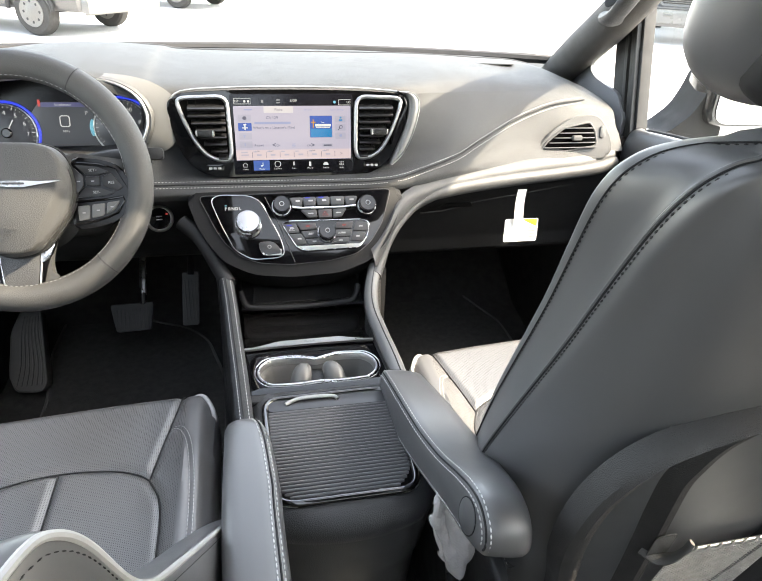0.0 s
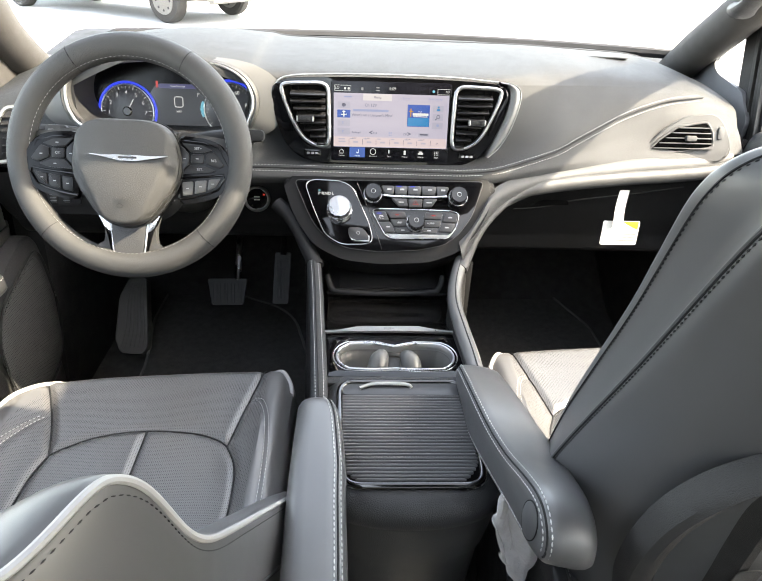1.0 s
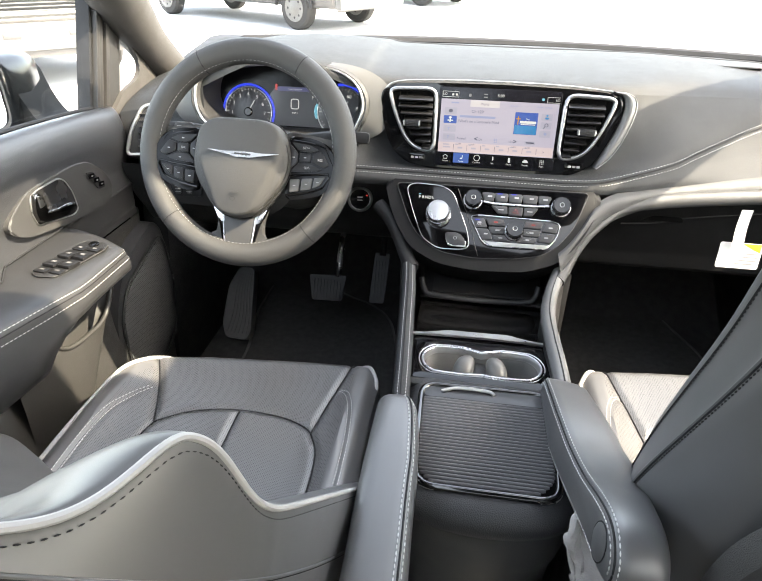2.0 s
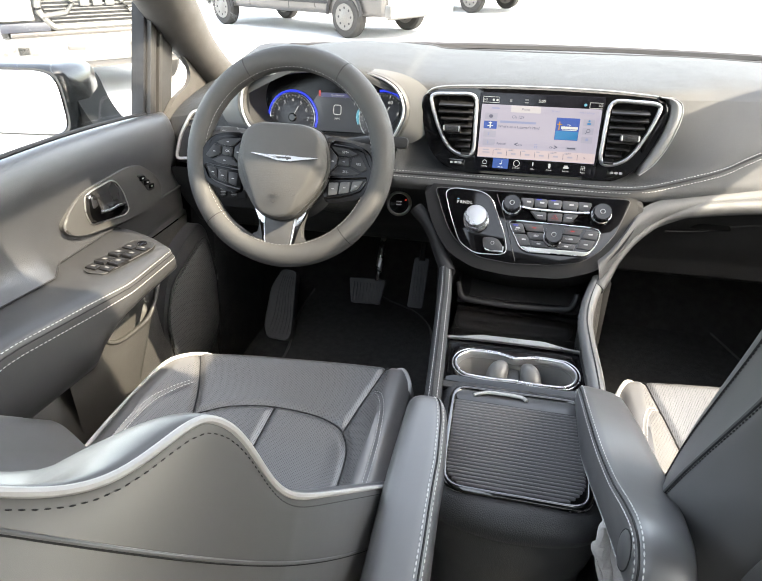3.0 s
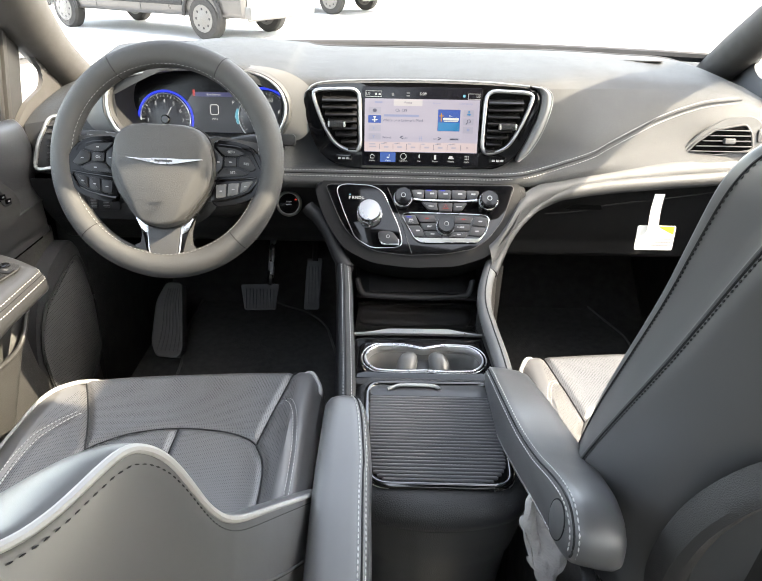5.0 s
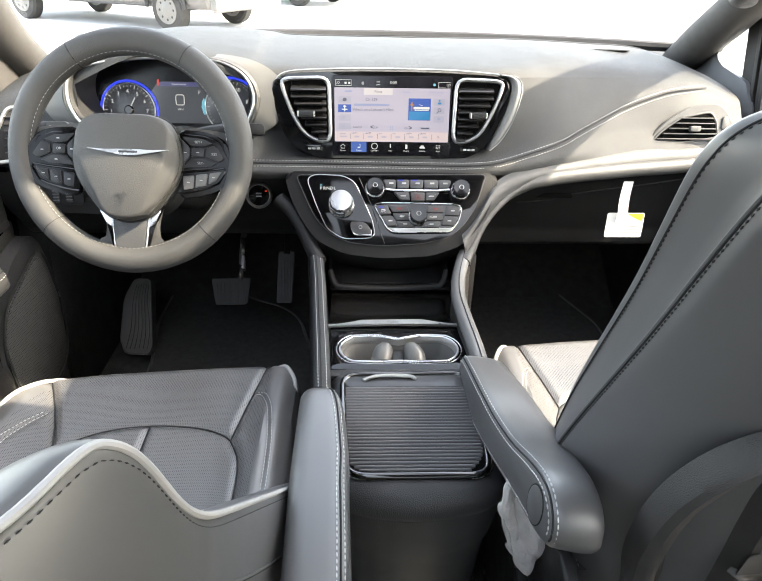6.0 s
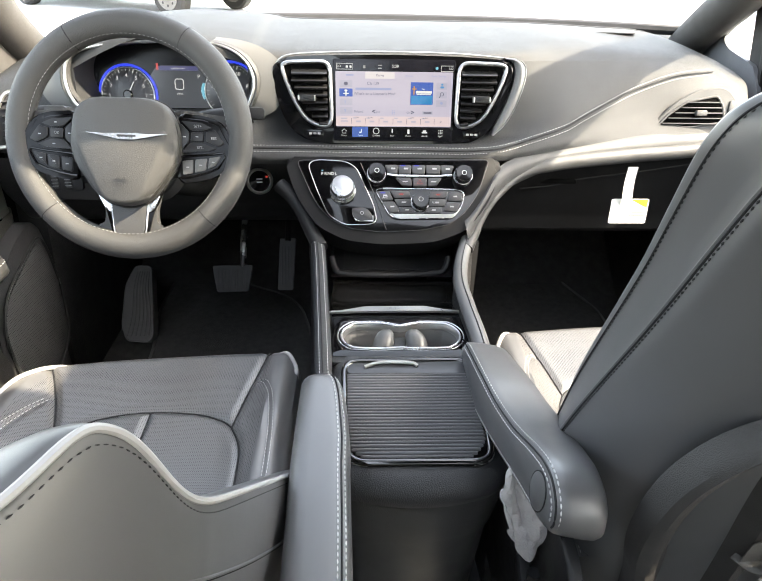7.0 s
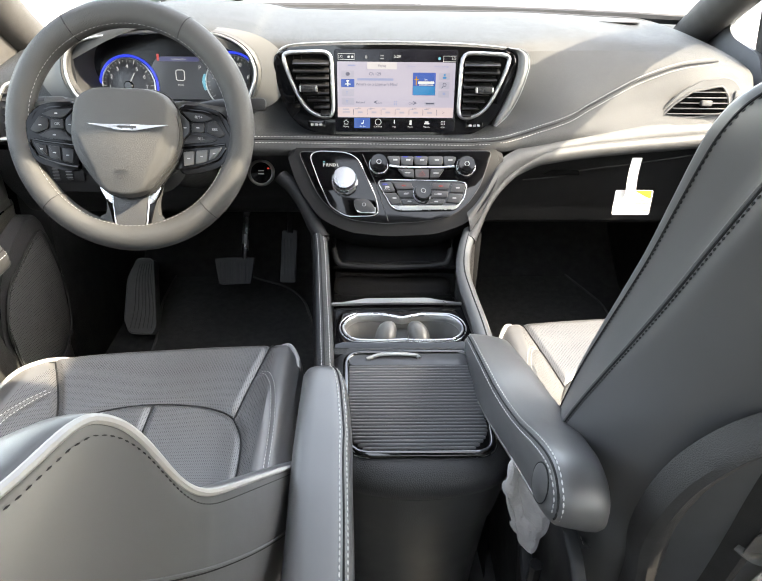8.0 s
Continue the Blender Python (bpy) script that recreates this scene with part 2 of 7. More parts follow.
# roof, rear wall and side walls that close the cabin
# headliner with the front roof window, and an unseen rear opening for fill light
# strips of headliner round both openings: (x0, x1, y0, y1)
# the rear one is added off-centre to bring sky light onto the driver's side
FRONT_GLASS, REAR_FILL = (-0.15, 0.42, 0.315, 0.545), (-0.60, -0.06, -1.30, 0.16)
bm = bmesh.new()
for x0, x1, y0, y1 in ((-0.72, 0.68, 0.545, 0.80), (-0.72, -0.15, 0.315, 0.545), (0.42, 0.68, 0.315, 0.545), (-0.72, 0.68, 0.16, 0.315), (-0.72, -0.60, -1.30, 0.16), (-0.06, 0.68, -1.30, 0.16), (-0.72, 0.68, -2.65, -1.30)):
    bmesh.ops.create_cube(bm, size=1, matrix=pose((x0 + x1) / 2, (y0 + y1) / 2, 1.3075) @ Matrix.Diagonal((x1 - x0, y1 - y0, 0.045, 1)))
tagged(part("ceiling", bm, HEAD, angle=20), "dark fabric headliner with a roof window and an added light opening", "ceiling", kind="structure")
for x0, x1, y0, y1 in (FRONT_GLASS, REAR_FILL):
    rw = part("roof_opening", box((x1 - x0, y1 - y0, 0.006), pose((x0 + x1) / 2, (y0 + y1) / 2, 1.335)), GLASS)
    rw.visible_shadow = False
    tagged(rw, "clear glass over an unseen roof opening that lets light in", "window", kind="structure")
for name, x, s in (("wall_left", XL, -1), ("wall_right", XR, 1)):
    tagged(part(name, slab([(-2.6, -0.05), (-0.05, -0.05), (-0.05, 0.70), (-2.6, 0.70)], 0.06, Matrix.Translation((x + s * 0.0, 0, 0)) @ Matrix(((0, 0, s, 0), (1, 0, 0, 0), (0, 1, 0, 0), (0, 0, 0, 1))), 0.01), GREYPL),
           "grey plastic side trim behind the front doors", "wall", kind="structure")
    for i, (y, w) in enumerate(((-0.14, 0.12), (-1.25, 0.14), (-2.5, 0.2))):
        tagged(part("pillar", grid_bm([[(x + s * q[0], y - w / 2 + 0.0 * j, z) for q in ((0.0, 0), (0.06, 0))] + [(x + s * q[0], y + w / 2, z) for q in ((0.06, 0), (0.0, 0))] for j, (z, sx) in enumerate(((0.68, 0), (1.0, 0), (1.33, 0)))], True, True), PILLAR),
               "grey cabin roof pillar", "pillar", kind="structure")
tagged(part("wall_rear", box((1.62, 0.08, 0.85), pose(-0.02, -2.62, 0.33), 0.02), GREYPL), "grey trimmed tailgate", "wall", kind="structure")
tagged(part("roof_header", box((1.3, 0.08, 0.05), pose(-0.02, 0.80, 1.275, -25), 0.02), HEAD), "pale header above the windscreen", "trim", kind="structure")

# windscreen, scuttle and front pillars
ws = [(-0.82, 1.50, 0.775), (0.78, 1.50, 0.775), (0.60, 0.78, 1.27), (-0.64, 0.78, 1.27)]
rows = []
for j in range(9):
    v = j / 8
    a, b = Vector(ws[0]).lerp(Vector(ws[3]), v), Vector(ws[1]).lerp(Vector(ws[2]), v)
    rows.append([a.lerp(b, i / 12) + Vector((0, 0.16 * (1 - (2 * i / 12 - 1) ** 2) * (1 - 0.6 * v), 0.02)) for i in range(13)])
wind = part("windshield", grid_bm(rows), GLASS)
wind.visible_shadow = False
tagged(wind, "clear curved windscreen glass", "windshield", kind="structure")
edge_pts = [Vector((-0.88, 1.40, 0.70)), Vector((-0.80, 1.47, 0.74))] + [Vector(p) for p in rows[0][1:]] + [Vector((0.84, 1.44, 0.70))]
cowl = part("windshield_edge", tube([p + Vector((0, -0.01, -0.012)) for p in edge_pts], 0.013, n=8), BLACK)
tagged(cowl, "black lower windscreen seal and scuttle", "trim", kind="structure")
for s in (-1, 1):
    if s < 0:
        path = [(-0.80, 1.40, 0.66), (-0.79, 1.22, 0.785), (-0.775, 1.06, 0.93), (-0.71, 0.82, 1.14), (-0.67, 0.62, 1.27)]
    else:
        path = [(0.79, 1.56, 0.70), (0.775, 1.40, 0.805), (0.757, 1.17, 0.95), (0.69, 0.87, 1.15), (0.65, 0.66, 1.27)]
    path = cr(path + [(s * 0.66, -1.2, 1.29), (s * 0.66, -2.6, 1.27)], 6)
    bm = tube(path, [float(np.interp(i, [0, 8, 12, 16, 20, 26], [0.047, 0.047, 0.058, 0.074, 0.074, 0.055] if s < 0 else [0.047, 0.047, 0.047, 0.055, 0.055, 0.055])) for i in range(len(path))], n=14, flat=1.0)
    tagged(part("windshield_pillar", bm, PILLAR), "grey fabric-covered windscreen pillar and roof rail", "pillar", kind="structure")

# roof side trims dipped to block sun, and rear glass dimmer on the left
for s, x in ((-1, -0.70), (1, 0.68)):
    # the dip, deeper on the right, keeps sun off the console lid and armrest
    tagged(part("roof_side_trim", slab(soft([(-2.6, 1.15), (-0.1, 1.15), (0.0, 1.09 if s < 0 else 1.0), (0.37, 1.09 if s < 0 else 1.0), (0.45, 1.09), (0.60, 1.14), (0.80, 1.175), (0.66, 1.30), (-2.6, 1.30)], 0.03), 0.04, Matrix.Translation((x, 0, 0)) @ Matrix(((0, 0, s, 0), (1, 0, 0, 0), (0, 1, 0, 0), (0, 0, 0, 1))), 0.01), HEAD), "dark unseen roof side trim, dipped to block sun", "trim", kind="structure")
    # unequal tints, out of view: the left pane holds back more light
    rg = part("window", grid_bm([[(x + s * 0.11, y, 0.68), (x + s * 0.08, y, 1.0), (x + s * 0.0, y, 1.30)] for y in (-2.55, -1.3, -0.1)]), TINT_DIM if s < 0 else TINT)
    tagged(rg, "privacy glass of an unseen rear side window, tint set to balance light", "window", kind="structure")
rg = part("window", grid_bm([[(x, -2.62, 0.72), (x, -2.55, 1.0), (x, -2.45, 1.32)] for x in (-0.8, 0, 0.8)]), TINT)
tagged(rg, "dark privacy glass of the tailgate window", "window", kind="structure")

# ---- dashboard ----
dash = thing("dashboard", (0, 1.2, 0.0), "charcoal soft-touch minivan dashboard with stitched pad", "dashboard")
# profiles (y, z) from the windscreen down to the pad lip, at stations across the car
stations = [
    (-0.78, [(1.52, 0.745), (1.32, 0.755), (1.16, 0.740), (1.06, 0.722), (1.01, 0.704), (1.005, 0.675), (1.005, 0.65), (1.0, 0.632), (0.995, 0.622), (1.0, 0.61)]),
    (-0.66, [(1.56, 0.765), (1.34, 0.790), (1.16, 0.784), (1.05, 0.762), (1.01, 0.728), (1.0, 0.69), (0.985, 0.655), (0.965, 0.636), (0.96, 0.624), (0.965, 0.612)]),
    (-0.60, [(1.58, 0.77), (1.34, 0.81), (1.16, 0.815), (1.03, 0.80), (1.00, 0.76), (0.985, 0.70), (0.97, 0.66), (0.95, 0.636), (0.945, 0.624), (0.95, 0.612)]),
    (-0.43, [(1.62, 0.775), (1.34, 0.83), (1.16, 0.845), (1.01, 0.835), (0.99, 0.825), (0.985, 0.69), (0.965, 0.655), (0.94, 0.637), (0.935, 0.624), (0.94, 0.612)]),
    (-0.28, [(1.64, 0.778), (1.34, 0.825), (1.16, 0.83), (1.02, 0.81), (1.00, 0.78), (0.985, 0.70), (0.965, 0.66), (0.937, 0.637), (0.93, 0.624), (0.935, 0.612)]),
    (-0.22, [(1.645, 0.778), (1.34, 0.815), (1.16, 0.815), (1.035, 0.80), (1.015, 0.78), (1.008, 0.70), (0.992, 0.648), (0.945, 0.637), (0.931, 0.625), (0.935, 0.612)]),
    (0.0, [(1.65, 0.78), (1.34, 0.812), (1.16, 0.812), (1.04, 0.80), (1.02, 0.785), (1.008, 0.70), (0.992, 0.648), (0.945, 0.637), (0.931, 0.625), (0.935, 0.612)]),
    (0.20, [(1.645, 0.78), (1.34, 0.812), (1.16, 0.812), (1.045, 0.80), (1.025, 0.785), (1.008, 0.71), (0.992, 0.655), (0.948, 0.645), (0.938, 0.632), (0.94, 0.62)]),
    (0.33, [(1.62, 0.78), (1.34, 0.812), (1.17, 0.812), (1.10, 0.80), (1.065, 0.78), (1.03, 0.735), (1.0, 0.695), (0.985, 0.665), (0.975, 0.645), (0.975, 0.63)]),
    (0.48, [(1.59, 0.78), (1.34, 0.805), (1.20, 0.80), (1.13, 0.79), (1.10, 0.775), (1.075, 0.75), (1.055, 0.71), (1.04, 0.68), (1.02, 0.655), (1.01, 0.645)]),
    (0.62, [(1.56, 0.775), (1.34, 0.795), (1.22, 0.785), (1.16, 0.775), (1.13, 0.765), (1.10, 0.75), (1.08, 0.715), (1.065, 0.685), (1.04, 0.66), (1.03, 0.65)]),
    (0.76, [(1.52, 0.740), (1.34, 0.748), (1.24, 0.742), (1.19, 0.736), (1.16, 0.730), (1.14, 0.72), (1.12, 0.695), (1.10, 0.68), (1.08, 0.66), (1.07, 0.65)]),
]
NP = 10


def dash_rows(lo, hi, n=4):
    """Smooth skin through the stations, for profile points lo to hi."""
    cols = [cr([Vector((x, *p[i])) for x, p in stations], 8) for i in range(lo, hi + 1)]
    return [cr([c[k] for c in cols], n) for k in range(len(cols[0]))]


def open_rows(lo, hi, x0, x1):
    """The same skin with a gap between x0 and x1, as two meshes' rows."""
    r = dash_rows(lo, hi)
    return [q for q in r if q[0].x <= x0 + 0.004], [q for q in r if q[0].x >= x1 - 0.004]


part("top", grid_bm(dash_rows(0, 4)), DASHTOP, dash, "grey upper dash skin")
left, right = open_rows(4, 9, -0.585, -0.275)
part("face", grid_bm(left), DASH, dash, "charcoal grained dash face")
part("face", grid_bm(right), DASH, dash, "charcoal grained dash face")
# under the cluster opening
part("pad", grid_bm([q for q in dash_rows(6, 9) if -0.60 < q[0].x < -0.26]), DASH, dash)

# ---- touch screen and centre vents ----
SCR = plane_at((0, 1.0, 0.72), (0, -0.98, 0.196))


def on_scr(lift):
    return SCR @ Matrix.Translation((0, 0, lift))


bez = [(-0.224, 0.044), (-0.213, -0.017), (-0.19, -0.058), (-0.146, -0.08), (0, -0.092), (0.135, -0.082), (0.182, -0.055), (0.207, -0.01), (0.220, 0.04), (0.214, 0.062), (0.17, 0.072), (0, 0.076), (-0.173, 0.072), (-0.213, 0.062)]
part("screen_surround", slab([tuple(p)[:2] for p in cr([(*p, 0) for p in bez], 5, True)], 0.012, SCR, 0.004, 3, sink=0.05), GLOSS, dash, "gloss black screen and vent surround")
EM = 0.051   # brings lit displays to their brightness at this exposure
SCREEN = mat("lit_screen", (0.02, 0.02, 0.02), 0.25, emit=(0.70, 0.66, 0.88), power=EM * 0.95)
SCREEN_HI = mat("lit_tab", (0.02, 0.02, 0.02), 0.25, emit=(0.95, 0.90, 0.98), power=EM)
SCREEN_PINK = mat("lit_row", (0.02, 0.02, 0.02), 0.25, emit=(0.92, 0.76, 0.84), power=EM)
SCREEN_MID = mat("lit_tile", (0.02, 0.02, 0.02), 0.25, emit=(0.56, 0.55, 0.74), power=EM)
SCREEN_INK = mat("lit_ink", (0.02, 0.02, 0.03), 0.25, emit=(0.06, 0.06, 0.10), power=EM)
SCREEN_SOFT = mat("lit_soft_ink", (0.02, 0.02, 0.03), 0.25, emit=(0.36, 0.42, 0.70), power=EM)
SCREEN_BLUE = mat("lit_blue", (0.01, 0.01, 0.03), 0.25, emit=(0.02, 0.12, 0.55), power=EM)
SCREEN_SKY = mat("lit_sky_blue", (0.01, 0.02, 0.04), 0.25, emit=(0.0, 0.25, 0.62), power=EM)
SCREEN_GOLD = mat("lit_gold", (0.03, 0.02, 0.0), 0.25, emit=(0.85, 0.35, 0.05), power=EM)
SCREEN_DARK = mat("dark_screen", (0.004, 0.004, 0.006), 0.22, spec=0.25)
LIT_WHITE = mat("lit_white", (0.05, 0.05, 0.05), 0.3, emit=(0.85, 0.87, 0.92), power=EM)
LIT_GREY = mat("lit_grey", (0.03, 0.03, 0.03), 0.3, emit=(0.28, 0.29, 0.33), power=EM)
LIT_CYAN = mat("lit_cyan", (0.02, 0.03, 0.04), 0.3, emit=(0.18, 0.62, 0.85), power=EM)
LIT_BLUE = mat("lit_gauge_blue", (0.0, 0.0, 0.05), 0.3, emit=(0.03, 0.06, 0.85), power=EM * 1.6)
LIT_RED = mat("lit_red", (0.05, 0.0, 0.0), 0.3, emit=(0.8, 0.05, 0.03), power=EM)
DIAL = mat("dial_face", (0.03, 0.03, 0.035), 0.4, vary=0.2, vary_scale=60)


def tile(name, w, h, u, v, material, parent, r=0.001, lift=0.0135, label=""):
    return part(name, slab(rr(w, h, min(r, w / 2.1, h / 2.1), u, v, 2), 0.0004, on_scr(lift)), material, parent, label, smooth=False)


screen = part("touch_screen", slab(rr(0.226, 0.146, 0.004, -0.001, -0.0045), 0.0125, SCR, 0.001), SCREEN_DARK, dash, "lit touch screen showing the radio page")


def su(px):
    return -0.109 + (px - 322) / (892 - 322) * 0.218


def sv(py):
    return 0.064 - (py - 88) / (478 - 88) * 0.137


def srect(name, x0, y0, x1, y1, material, lift=0.0135, r=0.0008):
    return tile(name, abs(su(x1) - su(x0)), abs(sv(y1) - sv(y0)), (su(x0) + su(x1)) / 2, (sv(y0) + sv(y1)) / 2, material, screen, r, lift)


srect("page", 322, 136, 890, 415, SCREEN, 0.0128)
srect("tab", 465, 138, 607, 172, SCREEN_HI)
srect("preset_band", 322, 362, 888, 412, SCREEN_PINK, 0.0131)
srect("media_tile", 402, 417, 480, 470, SCREEN_BLUE, 0.0131)
srect("source_tile", 340, 222, 404, 262, SCREEN_BLUE)
for y in (180, 272, 316):
    srect("source_tile", 342, y, 403, y + 34, SCREEN_MID)
for y in (188, 232, 276):
    srect("side_tile", 812, y, 864, y + 34, SCREEN_MID)
art = srect("cover_art", 686, 187, 796, 300, SCREEN_BLUE)
srect("art_glow", 688, 254, 794, 298, SCREEN_SKY, 0.0140)
srect("art_bar", 712, 230, 790, 243, LIT_WHITE, 0.0142)
srect("art_bar", 716, 246, 786, 250, LIT_WHITE, 0.0142)
srect("art_mark", 700, 206, 705, 250, SCREEN_GOLD, 0.0143)
srect("art_mark", 692, 218, 715, 223, SCREEN_GOLD, 0.0144)


def stext(body, size, px, py, material, bold=0.0):
    return text("screen_text", body, size, on_scr(0.0145) @ Matrix.Translation((su(px), sv(py), 0)), material, screen, bold)


stext("Ch 129", 0.0075, 503, 196, SCREEN_INK)
stext("What's on a Listener's Mind", 0.0068, 511, 247, SCREEN_INK)
srect("text_bar", 418, 217, 592, 228, SCREEN_SOFT)
stext("Playing", 0.0052, 536, 155, SCREEN_INK)
stext("Related", 0.0055, 434, 338, SCREEN_INK)
stext("<", 0.012, 507, 338, SCREEN_INK, 0.0003)
stext(">", 0.012, 698, 341, SCREEN_INK, 0.0003)
stext("CH", 0.0052, 527, 340, SCREEN_INK)
stext("CH", 0.0052, 678, 342, SCREEN_INK)
srect("knob_icon", 362, 188, 382, 206, SCREEN_INK, 0.0142, 0.004)
srect("skip_button", 745, 332, 798, 352, SCREEN_MID)
srect("skip_mark", 752, 338, 792, 345, SCREEN_INK, 0.0142)
for px in (398, 465, 533, 602, 670, 738, 806):
    srect("preset_line", px, 372, px + 2, 402, SCREEN_INK)
    if px < 800:
        srect("preset_text", px + 22, 384, px + 46, 393, SCREEN_MID)
        srect("preset_text", px + 6, 368, px + 24, 374, SCREEN_MID)
srect("preset_text", 346, 370, 378, 377, SCREEN_MID)
srect("preset_text", 346, 384, 382, 391, SCREEN_MID)
stext(">", 0.008, 840, 388, SCREEN_INK)
for px, word in ((362, "Home"), (442, "Media"), (520, "Comfort"), (600, "Nav"), (680, "Phone"), (760, "Vehicle"), (840, "Apps")):
    stext(word, 0.0042, px, 462, LIT_WHITE)
# tabs, tile glyphs and preset words
for word, px in (("Browse", 678), ("Audio Settings", 822)):
    stext(word, 0.0046, px, 156, SCREEN_SOFT)
srect("tab_text", 372, 151, 410, 158, SCREEN_SOFT)
for word, px in (("1 FM", 424), ("2 AM", 490), ("5 FM", 696), ("6 AM", 764)):
    stext(word, 0.0040, px, 369, SCREEN_INK)
srect("source_glyph", 364, 228, 380, 234, LIT_WHITE, 0.0142)
srect("source_glyph", 369, 226, 375, 258, LIT_WHITE, 0.0142)
srect("source_glyph", 358, 244, 386, 249, LIT_WHITE, 0.0142)
for y in (283, 327):
    srect("source_glyph", 362, y, 374, y + 3, SCREEN_SOFT, 0.0142)
    srect("source_glyph", 366, y + 3, 370, y + 14, SCREEN_SOFT, 0.0142)
part("search_icon", tube([on_scr(0.0142) @ Vector((su(840) + 0.0030 * math.cos(a / 2), sv(246) + 0.0030 * math.sin(a / 2), 0)) for a in range(13)], 0.0005, True, 6), SCREEN_INK, screen)
part("search_handle", tube([on_scr(0.0142) @ Vector((su(834), sv(253), 0)), on_scr(0.0142) @ Vector((su(826), sv(263), 0))], 0.0006, n=6), SCREEN_INK, screen)
srect("bell_icon", 832, 284, 846, 298, SCREEN_SOFT, 0.0142, 0.002)
srect("person_icon", 834, 192, 844, 202, SCREEN_SKY, 0.0142, 0.002)
srect("person_icon", 830, 206, 848, 216, SCREEN_SKY, 0.0142, 0.002)
for k in range(6):
    srect("list_icon", 596 + 9 * (k % 2), 330 + 8 * (k // 2), 602 + 9 * (k % 2), 335 + 8 * (k // 2), SCREEN_SOFT, 0.0142)
stext("The", 0.0040, 748, 222, LIT_WHITE)
# app bar icons
for i in range(9):
    srect("apps_icon", 830 + 8 * (i % 3), 430 + 8 * (i // 3), 835 + 8 * (i % 3), 435 + 8 * (i // 3), LIT_WHITE)
for name, x0, y0, x1, y1 in (("phone_icon", 675, 428, 686, 452), ("vehicle_icon", 747, 440, 774, 448), ("vehicle_icon", 752, 432, 769, 440), ("nav_icon", 597, 426, 603, 446), ("media_icon", 446, 427, 449, 446), ("media_icon", 436, 442, 447, 449)):
    srect(name, x0, y0, x1, y1, LIT_WHITE)
part("comfort_icon", tube([on_scr(0.0138) @ Vector((su(520) + 0.0055 * math.cos(a / 3), sv(438) + 0.0055 * math.sin(a / 3), 0)) for a in range(19)], 0.0006, True, 6), LIT_WHITE, screen)
part("home_icon", tube([on_scr(0.0142) @ Vector((su(px), sv(py), 0)) for px, py in ((351, 438), (362, 428), (373, 438), (370, 450), (354, 450))], 0.0006, True, 6), LIT_WHITE, screen)
stext("5:09", 0.0075, 609, 110, LIT_WHITE)
stext("LO", 0.0058, 339, 112, LIT_WHITE)
stext("LO", 0.0058, 880, 118, LIT_WHITE)
for x0, y0, x1, y1 in ((326, 97, 406, 99), (326, 125, 406, 127), (326, 97, 328, 127), (404, 97, 406, 127), (830, 104, 892, 106), (830, 131, 892, 133), (830, 104, 832, 133), (372, 108, 382, 119), (390, 108, 400, 119), (455, 106, 466, 121), (527, 103, 545, 109), (527, 117, 545, 123)):
    srect("status_icon", x0, y0, x1, y1, LIT_GREY if x0 > 400 and x0 < 820 else LIT_WHITE)
srect("status_icon", 804, 110, 818, 125, LIT_CYAN, r=0.003)

# centre air vents
VENTCH = mat("vent_chrome", (0.42, 0.42, 0.43), 0.34, 1.0, vary=0.02)
SLAT = mat("vent_slat", (0.006, 0.006, 0.0065), 0.38, vary=0.05)
vent_shape = [(-0.207, 0.061), (-0.119, 0.064), (-0.117, -0.05), (-0.142, -0.05), (-0.168, -0.036), (-0.188, 0.0), (-0.204, 0.042)]
for s in (-1, 1):
    pts = [(-s * u, v) for u, v in vent_shape]
    ring = [tuple(p) for p in soft(pts, 0.02, 4)]
    # flat near-black slab in place of the shaded depth behind the slats
    v = part("vent", slab(ring, 0.0145, SCR, 0.001), RECESS_SHADE, dash, "black slatted air vent with a satin chrome frame")
    part("vent_frame", tube([SCR @ Vector((p[0], p[1], 0.0155)) for p in ring], 0.0040, True, 10), VENTCH, v, "satin chrome frame")
    for i in range(8):
        y = 0.045 - i * 0.0125
        # slat ends follow the tapering side
        far = 0.189 if y > 0.03 else 0.189 - (0.03 - y) * 0.52 if y > -0.02 else 0.163 - (-0.02 - y) * 1.0
        near = 0.124
        cx = s * (far + near) / 2 * 1.0
        part("slat", box((far - near, 0.0036, 0.016), SCR @ pose(cx, y, 0.0185, 32), 0.001), SLAT, v)
    for i in range(5):
        part("vane", box((0.0016, 0.09 if i > 1 else 0.075, 0.004), SCR @ pose(s * (0.132 + 0.014 * i), 0.006 if i < 3 else 0.02, 0.0150), 0.0004), RECESS_SHADE, v)
    tab = part("tab", slab(rr(0.032, 0.0125, 0.005), 0.012, SCR @ pose(s * 0.161, 0.0, 0.0225), 0.003), PLASTIC, v)
    for q in range(5):
        part("tab_rib", box((0.0012, 0.0095, 0.001), SCR @ pose(s * 0.161 - 0.008 + q * 0.004, 0.0, 0.0347), 0.0003), PLASTIC, v)
    for q in (-1, 1):
        part("tab_end", slab(rr(0.0035, 0.011, 0.0016), 0.0128, SCR @ pose(s * 0.161 + q * 0.0145, 0.0, 0.0225), 0.002), SATIN, v)
    sw = part("vent_switch", slab(rr(0.032, 0.013, 0.003), 0.004, SCR @ pose(s * 0.149, -0.064, 0.012), 0.001), GLOSS, dash)
    for q in (-1, 0, 1):
        part("switch_mark", slab(rr(0.006, 0.004, 0.001), 0.001, SCR @ pose(s * 0.149 + q * 0.008, -0.064, 0.0158)), PRINT, sw)
